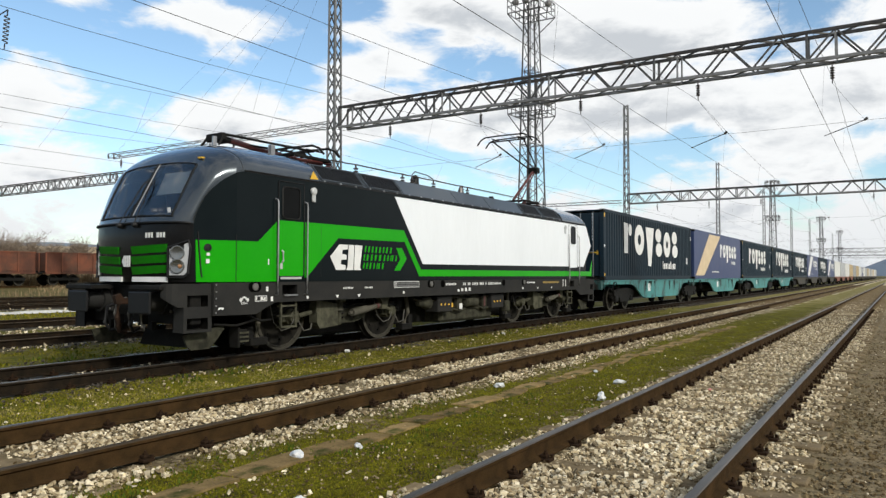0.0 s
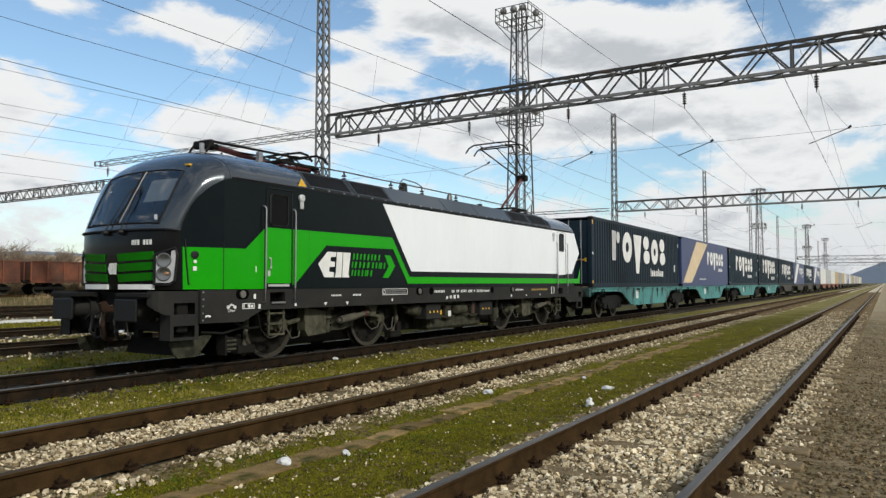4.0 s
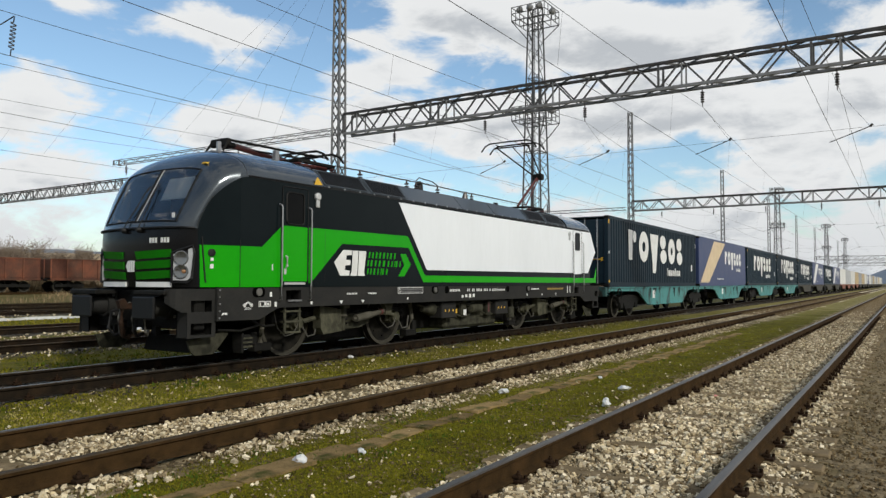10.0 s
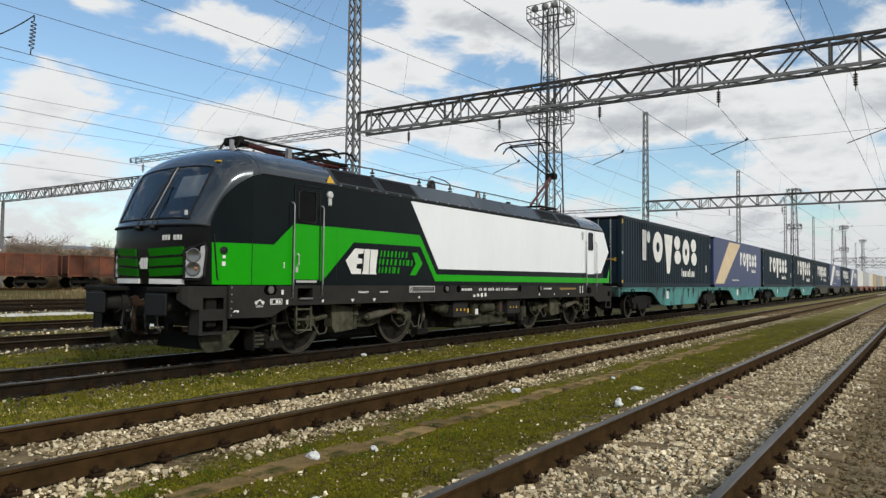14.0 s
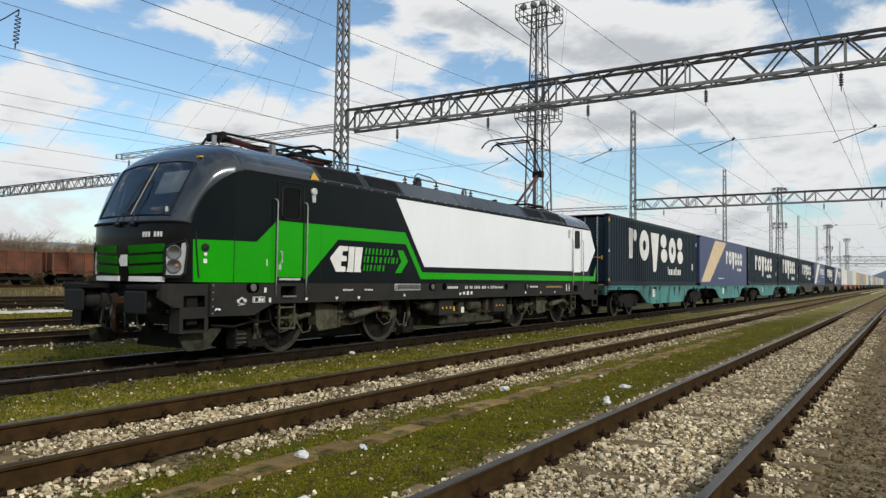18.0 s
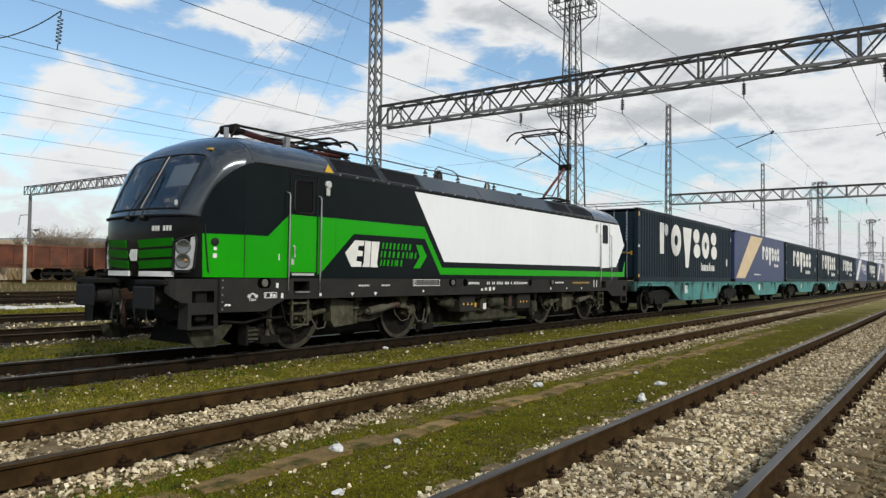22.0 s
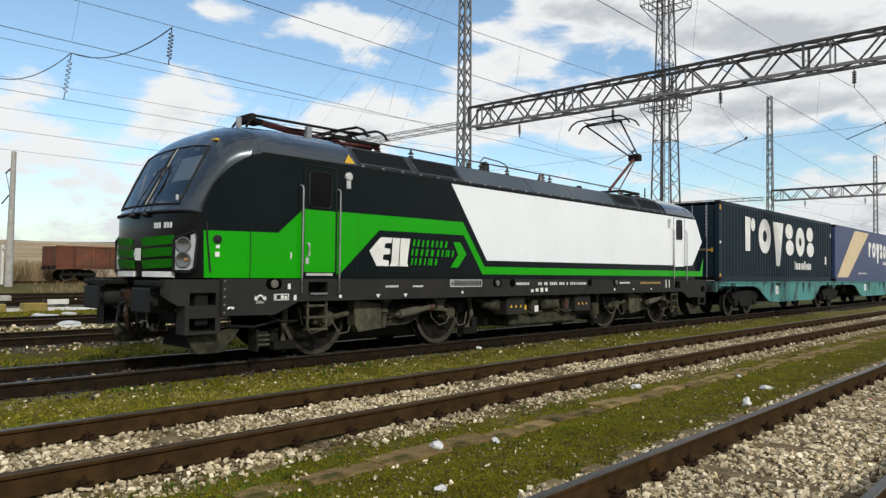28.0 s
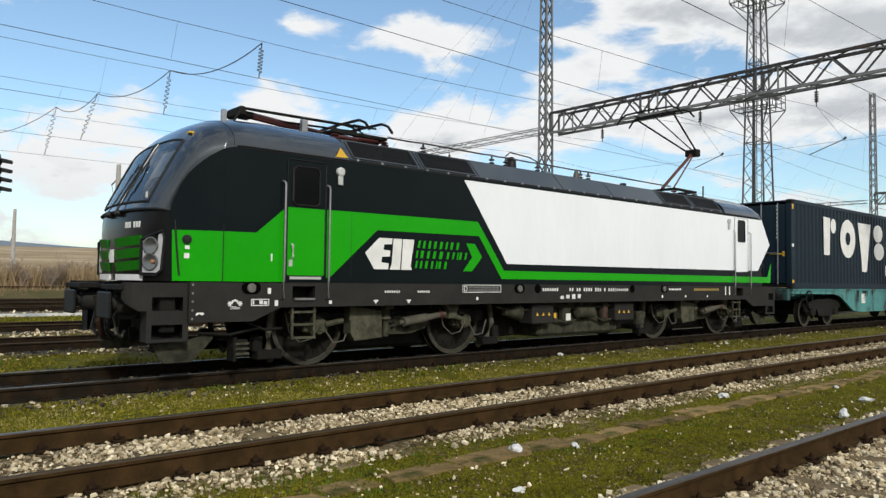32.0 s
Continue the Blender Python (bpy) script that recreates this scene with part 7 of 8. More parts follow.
        text_bars(bx, [(y0 + 0.02, z0 + 0.16, 0.12, 0.10), (y0 + 0.03, z1 - 0.30, 0.1, 0.16)], 1.222, YELLOW, "yellow_mark")
    if k == 0:
        part("end_arrow", boxes((0.55, 1.0, y0 + 0.022, y0 + 0.028, z0 + 1.02, z0 + 1.06), (0.93, 1.00, y0 + 0.022, y0 + 0.028, z0 + 0.97, z0 + 1.11)), YELLOW, bx)
        text_part = [(0.75, z0 + 1.5 + q * 0.12) for q in range(9)]
        for x, z in text_part:
            part("lettering", boxes((x, x + 0.06, y0 + 0.022, y0 + 0.028, z, z + 0.07)), SIGN_WHITE, bx)
    BOXES.append(bx)


def make_train():
    paints = [NAVY, BLUE, NAVY, NAVY, NAVY, BLUE, NAVY, BLUE, PALE_BOX, GREY_BOX, PALE_BOX, OCHRE_BOX, GREY_BOX, OCHRE_BOX, PALE_BOX, BLUE, PALE_BOX, GREY_BOX, OCHRE_BOX, PALE_BOX, GREY_BOX, PALE_BOX, OCHRE_BOX, PALE_BOX, PALE_BOX, GREY_BOX]
    for k in range(len(paints) // 2):
        make_wagon(k, TEAL if k < 2 else BROWN_WAGON if k in (4, 5) else DUSTY_WAGON, k < 2)
    for k, p in enumerate(paints):
        make_container(k, p, "flat" if p is BLUE else "ribbed", k < 4)


make_train()

# ---------------------------------------------------------------- loose stone, moss and litter
def blocks_mesh(name, centres, sizes, material, squash=0.75, seed=5):
    """Many small angular stones in one mesh."""
    rng = np.random.default_rng(seed)
    n = len(centres)
    base = np.array([(a, b, c) for a in (-1, 1) for b in (-1, 1) for c in (-1, 1)], float) * 0.66
    quads = ((0, 1, 3, 2), (4, 6, 7, 5), (0, 4, 5, 1), (2, 3, 7, 6), (0, 2, 6, 4), (1, 5, 7, 3))
    tris = np.array([t for q in quads for t in ((q[0], q[1], q[2]), (q[0], q[2], q[3]))])
    v = base[None] * rng.uniform(0.45, 1.25, (n, 8, 3)) * rng.uniform(0.50, 1.20, (n, 1, 3))
    v[:, :, 2] *= squash
    ang = rng.uniform(0, math.tau, n)
    tl = rng.uniform(-0.9, 0.9, n)
    ca, sa, ct, st = np.cos(ang), np.sin(ang), np.cos(tl), np.sin(tl)
    x, y, z = v[..., 0] * 1.25, v[..., 1], v[..., 2]
    x, z = x * ct[:, None] + z * st[:, None], -x * st[:, None] + z * ct[:, None]
    x, y = x * ca[:, None] - y * sa[:, None], x * sa[:, None] + y * ca[:, None]
    out = np.stack([x, y, z], -1) * (sizes[:, None, None] / 2) + centres[:, None, :]
    f = (np.arange(n)[:, None, None] * 8 + tris[None]).reshape(-1, 3)
    me = bpy.data.meshes.new(name)
    me.vertices.add(n * 8)
    me.vertices.foreach_set("co", out.reshape(-1))
    me.loops.add(f.size)
    me.loops.foreach_set("vertex_index", f.reshape(-1).astype(np.int32))
    me.polygons.add(len(f))
    me.polygons.foreach_set("loop_start", np.arange(0, f.size, 3, dtype=np.int32))
    me.update(calc_edges=True)
    me.validate()
    me.shade_flat()
    me.materials.append(material)
    return new(name, me)


def island_mat(name, cols, rough=0.9, noise_scale=30.0):
    """Each loose piece takes its own colour out of cols."""
    m = bpy.data.materials.new(name)
    m.use_nodes = True
    nt = m.node_tree
    N, L = nt.nodes.new, nt.links.new
    bs = nt.nodes["Principled BSDF"]
    bs.inputs["Roughness"].default_value = rough
    bs.inputs["Specular IOR Level"].default_value = 0.06
    g, r = N("ShaderNodeNewGeometry"), N("ShaderNodeValToRGB")
    L(g.outputs["Random Per Island"], r.inputs[0])
    el = r.color_ramp.elements
    while len(el) < len(cols):
        el.new(0.5)
    for k, c in enumerate(cols):
        el[k].position = k / max(1, len(cols) - 1)
        el[k].color = (*c, 1)
    n = N("ShaderNodeTexNoise"); n.inputs["Scale"].default_value = noise_scale
    mr = N("ShaderNodeMapRange"); L(n.outputs[0], mr.inputs[0])
    mr.inputs[1].default_value, mr.inputs[2].default_value, mr.inputs[3].default_value, mr.inputs[4].default_value = 0.3, 0.7, 0.75, 1.2
    h = N("ShaderNodeHueSaturation"); L(r.outputs[0], h.inputs["Color"]); L(mr.outputs[0], h.inputs["Value"])
    L(h.outputs[0], bs.inputs["Base Color"])
    return m


STONES = island_mat("pale_broken_stone", [(0.085, 0.056, 0.027), (0.590, 0.480, 0.300), (0.230, 0.172, 0.098), (0.88, 0.77, 0.57), (0.400, 0.320, 0.200), (0.69, 0.60, 0.42), (0.055, 0.036, 0.018)])
BROWN_STONES = island_mat("brown_gravel", [(0.070, 0.046, 0.021), (0.160, 0.114, 0.058), (0.100, 0.070, 0.034), (0.300, 0.235, 0.135), (0.050, 0.033, 0.015)])
DARK_STONES = island_mat("oily_dark_stone", [(0.028, 0.024, 0.019), (0.064, 0.054, 0.042), (0.044, 0.037, 0.029), (0.128, 0.112, 0.088)])
MOSS_M = island_mat("moss_blades", [(0.100, 0.106, 0.007), (0.205, 0.188, 0.014), (0.040, 0.047, 0.004), (0.225, 0.185, 0.030), (0.130, 0.128, 0.008)], 0.9, 2.0)
DAMP_M = island_mat("damp_moss_tufts", [(0.120, 0.124, 0.008), (0.225, 0.205, 0.012), (0.044, 0.048, 0.005), (0.180, 0.170, 0.010), (0.078, 0.062, 0.018), (0.260, 0.228, 0.018)], 0.95, 2.0)
WEED_M = island_mat("green_weeds", [(0.040, 0.070, 0.008), (0.066, 0.095, 0.011), (0.050, 0.080, 0.010)], 0.8, 2.0)


def scatter(rng, n, x0, x1, y0, y1, fall=9.0):
    """Random places, thinning out with distance from the near end."""
    u = rng.uniform(0, 1, n)
    k = 1 - math.exp(-(y1 - y0) / fall)
    y = y0 - fall * np.log(1 - u * k)
    return np.stack([rng.uniform(x0, x1, n), y], -1)


def on_rail(p):
    r = np.zeros(len(p), bool)
    for tx in TRACKS[:4]:
        for s in (-1, 1):
            r |= np.abs(p[:, 0] - (tx + s * 0.7535)) < 0.085
    return r


def lay_stones(name, label, material, zones, seed):
    rng = np.random.default_rng(seed)
    ps, ss = [], []
    for n, x0, x1, y0, y1, lo_, hi_, fall, drop in zones:
        p = scatter(rng, n, x0, x1, y0, y1, fall)
        # broken edges: fewer stones away from the middle of the bed
        mid, half = (x0 + x1) / 2, (x1 - x0) / 2
        e = np.abs(p[:, 0] - mid) / half
        patch = np.array([noise.noise((a * 1.1, b * 1.1, seed)) for a, b in p])
        keep = rng.uniform(0, 1, len(p)) < np.clip((1.1 - e) * 3.0, 0, 1) * np.clip(0.85 + drop * patch, 0.0, 1)
        # sleeper tops stay half bare
        k = (p[:, 1] + 4.2) % 0.62
        off = np.min([np.abs(p[:, 0] - tx) for tx in TRACKS[:3]], axis=0)
        bare = (np.minimum(k, 0.62 - k) < 0.10) & (off < 1.1) & (rng.uniform(0, 1, len(p)) < 0.55)
        p = p[keep & ~on_rail(p) & ~bare]
        s = lo_ + (hi_ - lo_) * rng.uniform(0, 1, len(p)) ** 1.7
        ps.append(p); ss.append(s)
    p, s = np.concatenate(ps), np.concatenate(ss)
    z = np.array([bed_height(a, b) for a, b in p]) + s * rng.uniform(-0.05, 0.52, len(p))
    return tagged(blocks_mesh(name, np.column_stack([p, z]), s, material, 0.75, seed), label, "gravel", kind="stuff")


lay_stones("ballast", "pale broken track stone round the rails", STONES, [
    (76000, -3.15, -0.70, 1.4, 46.0, 0.018, 0.066, 11.0, 0.35),
    (22000, -3.15, -0.70, -5.0, 1.4, 0.018, 0.066, 400.0, 0.35),
    (12000, -7.75, -4.95, -5.0, 1.2, 0.014, 0.066, 400.0, 1.5),
    (52000, -7.75, -4.95, 1.2, 50.0, 0.014, 0.066, 12.0, 1.5),
    (1100, -1.1, 1.9, 1.3, 34.0, 0.014, 0.050, 9.0, 1.2),
    (900, -5.3, -2.6, 2.0, 30.0, 0.012, 0.050, 10.0, 1.6),
    (600, -9.5, -7.6, 2.0, 34.0, 0.015, 0.055, 12.0, 1.6),
    (1300, -12.3, -9.0, 1.5, 40.0, 0.030, 0.085, 14.0, 1.2),
    (2200, -18.6, -15.1, 0.5, 34.0, 0.04, 0.11, 13.0, 1.0),
    (2600, -21.7, -18.2, 0.5, 36.0, 0.05, 0.13, 13.0, 0.8),
    (900, -24.6, -20.8, 0.5, 36.0, 0.05, 0.13, 13.0, 1.2),
    (900, -33.6, -30.2, 2.0, 44.0, 0.06, 0.16, 16.0, 1.0),
    (700, -46.0, -33.0, 2.0, 50.0, 0.06, 0.20, 16.0, 1.5)], 11)
lay_stones("moss_gravel", "small brown stones among moss and track stone", BROWN_STONES, [
    (9000, -5.3, -2.6, 1.5, 26.0, 0.008, 0.034, 8.0, 1.8),
    (9000, -7.7, -5.0, 1.2, 34.0, 0.012, 0.045, 11.0, 1.6),
    (6000, -3.1, -0.75, 1.4, 26.0, 0.010, 0.036, 9.0, 1.6),
    (800, -9.6, -7.5, 1.5, 30.0, 0.010, 0.036, 10.0, 1.6)], 17)
lay_stones("path_gravel", "brown gravel beside the track", BROWN_STONES, [
    (44000, -1.0, 2.6, 1.3, 32.0, 0.010, 0.048, 7.0, 0.6),
    (16000, -1.0, 2.6, -5.0, 1.3, 0.010, 0.048, 400.0, 0.6)], 12)
lay_stones("oily_ballast", "dark oily stone under the train and in its painted shadow", DARK_STONES, [
    # reaches as far behind the train as the painted shadow band
    (7000, -13.6, -9.1, 0.5, 40.0, 0.030, 0.080, 14.0, 0.6),
    (3500, -18.5, -15.2, 0.0, 30.0, 0.04, 0.09, 12.0, 0.6)], 13)


def lay_blades(name, label, material, zones, seed):
    """Moss and short grass: small upright leaves."""
    rng = np.random.default_rng(seed)
    vs = []
    for n, x0, x1, y0, y1, lo_, hi_, fall, cut in zones:
        p = scatter(rng, n, x0, x1, y0, y1, fall)
        e = np.abs(p[:, 0] - (x0 + x1) / 2) / ((x1 - x0) / 2)
        patch = np.array([noise.noise((a * 1.6, b * 1.6, seed * 0.7)) + 0.5 * noise.noise((a * 5.0, b * 5.0, seed)) for a, b in p])
        p = p[(rng.uniform(0, 1, len(p)) < np.clip((1.08 - e) * 4, 0, 1)) & (patch > cut) & ~on_rail(p)]
        h = lo_ + (hi_ - lo_) * rng.uniform(0, 1, len(p)) ** 2
        a = rng.uniform(0, math.tau, len(p))
        w = h * rng.uniform(0.25, 0.5, len(p))
        z = np.array([bed_height(q, r) for q, r in p]) - 0.004
        lean = rng.uniform(-0.7, 0.7, (len(p), 2)) * h[:, None]
        b0 = np.column_stack([p[:, 0] - np.cos(a) * w, p[:, 1] - np.sin(a) * w, z])
        b1 = np.column_stack([p[:, 0] + np.cos(a) * w, p[:, 1] + np.sin(a) * w, z])
        t = np.column_stack([p[:, 0] + lean[:, 0], p[:, 1] + lean[:, 1], z + h])
        vs.append(np.stack([b0, b1, t], 1).reshape(-1, 3))
    v = np.concatenate(vs)
    n = len(v)
    me = bpy.data.meshes.new(name)
    me.vertices.add(n)
    me.vertices.foreach_set("co", v.reshape(-1))
    me.loops.add(n)
    me.loops.foreach_set("vertex_index", np.arange(n, dtype=np.int32))
    me.polygons.add(n // 3)
    me.polygons.foreach_set("loop_start", np.arange(0, n, 3, dtype=np.int32))
    me.update(calc_edges=True)
    me.materials.append(material)
    return tagged(new(name, me), label, "grass", kind="stuff")


lay_blades("moss", "low yellow-green moss and grass between tracks", MOSS_M, [
    (60000, -5.2, -2.75, 1.2, 26.0, 0.006, 0.020, 7.5, 0.12),
    (90000, -9.75, -7.2, 1.0, 32.0, 0.010, 0.036, 12.0, -0.5),
    (16000, -16.0, -13.4, 0.0, 30.0, 0.02, 0.06, 12.0, -0.2),
    (18000, -30.6, -23.6, 1.0, 40.0, 0.03, 0.10, 16.0, -0.3)], 21)
lay_blades("damp_moss", "low dark green moss and litter between tracks", DAMP_M, [
    (210000, -5.3, -2.7, 1.2, 27.0, 0.006, 0.024, 7.5, -0.75),
    (50000, -5.3, -2.7, -5.0, 1.2, 0.006, 0.024, 400.0, -0.75)], 24)
lay_blades("weeds", "small fresh green weeds along the sleepers", WEED_M, [
    (9000, -5.2, -4.0, 1.5, 22.0, 0.015, 0.045, 7.0, 0.20),
    (3000, -3.4, -2.6, 2.0, 20.0, 0.02, 0.06, 7.0, 0.35),
    (2500, -9.6, -8.9, 2.0, 24.0, 0.02, 0.08, 9.0, 0.30),
    (2200, -15.0, -11.8, 0.5, 20.0, 0.03, 0.10, 9.0, 0.15)], 22)


STRAW_M = island_mat("dry_moss_straw", [(0.30, 0.25, 0.085), (0.22, 0.19, 0.045), (0.36, 0.30, 0.13), (0.20, 0.185, 0.03)], 0.95, 2.0)
lay_blades("dry_grass", "dry yellowish grass in the moss beside the running track", STRAW_M, [
    (46000, -9.7, -7.3, 1.0, 34.0, 0.010, 0.034, 12.0, -0.05),
    (7000, -5.1, -2.9, 1.2, 26.0, 0.006, 0.020, 9.0, 0.15)], 23)


def make_slabs():
    y = -5.0
    while y < 24:
        ln = random.uniform(0.38, 0.85)
        if random.random() < 0.985:
            x = -4.57 + random.uniform(-0.06, 0.06)
            sl = thing("concrete_slab", pose(x, y + ln / 2, bed_height(x, y) - 0.006, random.uniform(-1.5, 1.5), random.uniform(-2, 2), random.uniform(-3, 3)), "flat weathered concrete slab sunk in moss", "slab", "sunken slabs")
            w = random.uniform(0.10, 0.15)
            bm = bmesh.new()
            poly = [(-w + random.uniform(-0.03, 0.03), -ln / 2), (w + random.uniform(-0.05, 0.03), -ln / 2 + random.uniform(-0.04, 0.05)), (w + random.uniform(-0.04, 0.02), 0), (w + random.uniform(-0.06, 0.03), ln / 2), (-w + random.uniform(-0.02, 0.05), ln / 2 + random.uniform(-0.06, 0.03)), (-w - 0.02, 0.05)]
            a = [bm.verts.new((px, py, 0.022)) for px, py in poly]
            b = [bm.verts.new((px * 1.04, py * 1.02, -0.09)) for px, py in poly]
            bm.faces.new(a)
            for k in range(6):
                bm.faces.new((a[k], b[k], b[(k + 1) % 6], a[(k + 1) % 6]))
            bmesh.ops.recalc_face_normals(bm, faces=bm.faces)
            part("slab", bm, SLAB_M, sl)
        y += ln + random.uniform(0.01, 0.06)


make_slabs()


def crumple(name, x, y, size, tall, material, label, category, seed):
    rnd = random.Random(seed)
    bm = bmesh.new()
    bmesh.ops.create_icosphere(bm, subdivisions=2, radius=size / 2)
    for v in bm.verts:
        k = rnd.uniform(0.65, 1.15)
        v.co = Vector((v.co.x * k * 1.2, v.co.y * k * 0.8, max(v.co.z * k * tall, -size * 0.2)))
    ob = mesh_ob(name, bm, material)
    ob.matrix_world = pose(x, y, bed_height(x, y) + size * 0.28 * tall, 0, 0, rnd.uniform(0, 180))
    return tagged(ob, label, category, "litter between the tracks")


PINK = mat("faded_pink_plastic", (0.55, 0.22, 0.18), (0.45, 0.18, 0.15), 0.6, 0, 9.0)
for k, (x, y, s, tall) in enumerate([(-3.30, 9.03, 0.15, 1.0), (-3.60, 10.65, 0.17, 0.5), (-4.90, 9.25, 0.16, 0.55), (-4.55, 4.77, 0.16, 0.6), (-4.39, 5.42, 0.11, 0.6), (-9.66, 11.55, 0.12, 0.7), (-9.2, 17.6, 0.12, 0.6), (-4.40, 11.78, 0.10, 0.5), (-3.7, 3.9, 0.10, 0.6)]):
    crumple("plastic_scrap", x, y, s, tall, PLASTIC_WHITE, "crumpled white plastic scrap on the moss", "litter", 40 + k)
crumple("plastic_scrap", -2.28, 10.57, 0.10, 0.5, PINK, "faded pink plastic scrap on the stones", "litter", 60)


# ---------------------------------------------------------------- far side of the yard
def open_wagon(y0, length, shade):
    e = thing("open_wagon", pose(-62.0, y0, 0.62), "rusty red open freight wagon with ribbed sides", "freight wagon", "old open wagons")
    w = 1.42
    part("floor", boxes((-w, w, 0, length, 1.10, 1.25)), DARK_STEEL, e)
    for s in (-1, 1):
        n = 8
        for k in range(n):
            a, b = length * k / n, length * (k + 1) / n
            part("side_panel", boxes((s * (w - 0.05), s * w, a + 0.02, b - 0.02, 1.22, 2.72)), RUST_WAGON, e)
            part("rib", boxes((s * w, s * (w + 0.09), a - 0.05, a + 0.05, 1.15, 2.78)), RUST_WAGON, e)
        part("top_rail", boxes((s * (w - 0.08), s * (w + 0.06), 0, length, 2.72, 2.82)), RUST_WAGON, e)
        part("side_sill", boxes((s * (w - 0.1), s * (w + 0.02), 0, length, 0.98, 1.22)), RUST_WAGON, e)
    for y in (0.0, length - 0.06):
        part("end_wall", boxes((-w, w, y, y + 0.06, 1.22, 2.76)), RUST_WAGON, e)
        part("end_rib", boxes((-0.5, -0.4, y - 0.07, y + 0.13, 1.1, 2.78), (0.4, 0.5, y - 0.07, y + 0.13, 1.1, 2.78)), RUST_WAGON, e)
    for yb in (1.9, length - 1.9):
        bg = part("bogie", boxes((-1.05, -0.95, yb - 1.3, yb + 1.3, 0.42, 0.66), (0.95, 1.05, yb - 1.3, yb + 1.3, 0.42, 0.66), (-1.0, 1.0, yb - 0.2, yb + 0.2, 0.5, 1.05)), DARK_STEEL, e)
        for ay in (yb - 0.9, yb + 0.9):
            wo = new("wheelset", WAGON_WHEELS[0][0].data)
            wo.parent = e
            wo.location = (0, ay, 0.46)
    for y in (-0.3, length + 0.3):
        for x in (-0.87, 0.87):
            part("buffer", rods(((x, y, 1.03), (x, 0 if y < 0 else length, 1.03), 0.10)), DARK_STEEL, e)


for k, y in enumerate((21.17, 33.25, 45.33)):
    open_wagon(y, 11.25, k)
sid = thing("siding_track", pose(-62.0, 0, 0.45), "old rusty siding track under the open wagons", "railway track", kind="structure")
for s in (-1, 1):
    r = part("rail", rail_mesh(-30, 200), [RAIL_RUST, RAIL_TOP], sid)
    r.location = (s * 0.7535, 0, 0)


def line_post(x, y, z, h):
    e = thing("concrete_post", pose(x, y, z), "tall tapered concrete line post with side brackets", "post", "concrete posts")
    part("shaft", rod(bmesh.new(), (0, 0, -0.5), (0.35, 0, h), 0.26, 12, 0.15), CONCRETE, e)
    part("bracket", rods(((0.3, 0, h - 1.0), (-2.2, 0.3, h - 1.2), 0.05), ((-2.2, 0.3, h - 1.2), (-0.5, 0.1, h - 2.9), 0.02)), LATTICE_DARK, e)
    part("steady_arm", rods(((-0.4, 0, h - 2.9), (-2.9, 0.3, h - 3.3), 0.045), ((0.25, 0, h - 3.6), (-0.3, 0, h - 2.9), 0.05)), LATTICE_DARK, e)


line_post(-54.3, 16.0, 0.45, 9.0)
line_post(-88.5, 15.8, 0.6, 7.9)
PALE_POST = mat("whitewashed_post", (0.62, 0.61, 0.57), (0.5, 0.49, 0.45), 0.8, 0, 3.0)
for x, y, h in ((-58.5, 16.8, 2.9), (-57.5, 26.2, 3.4)):
    e = thing("marker_post", pose(x, y, 0.4), "thin whitewashed marker post with a cross arm", "post", "marker posts")
    part("shaft", boxes((-0.09, 0.09, -0.09, 0.09, -0.2, h)), PALE_POST, e)
    part("cross_arm", boxes((-0.45, 0.45, -0.04, 0.04, h - 0.35, h - 0.22)), PALE_POST, e)
YELLOWED = mat("yellowed_concrete_block", (0.27, 0.20, 0.045), (0.20, 0.155, 0.05), 0.9, 0, 3.0, 0.15)
for x, y, w, l, h, m in ((-30.7, 9.9, 0.5, 0.86, 0.34, YELLOWED), (-30.9, 8.5, 0.5, 0.90, 0.32, YELLOWED), (-39.3, 11.2, 0.6, 0.86, 0.36, CONCRETE)):
    e = thing("concrete_block", pose(x, y, -0.1), "low weathered concrete block beside the rails", "block", "concrete blocks")
    part("block", boxes((-w / 2, w / 2, -l / 2, l / 2, -0.1, h), ch=0.04), m, e)
e = thing("low_board", pose(-31.3, 11.0, bed_height(-31.3, 11.0), 0, 0, 8), "low white board on two short legs", "sign board")
part("board", boxes((-0.03, 0.03, -0.42, 0.42, 0.22, 0.42)), PALE_POST, e)
for dy in (-0.3, 0.3):
    part("leg", boxes((-0.02, 0.02, dy - 0.03, dy + 0.03, -0.05, 0.22)), LATTICE, e)
for k, (x, y, s) in enumerate(((-21.4, 7.8, 0.9), (-21.0, 14.5, 0.7), (-25.6, 8.6, 1.2), (-30.5, 13.0, 0.8), (-27.5, 10.0, 0.6))):
    crumple("lime_spill", x, y, s, 0.22, PLASTIC_WHITE, "low heap of white spilled lime", "heap", 80 + k)


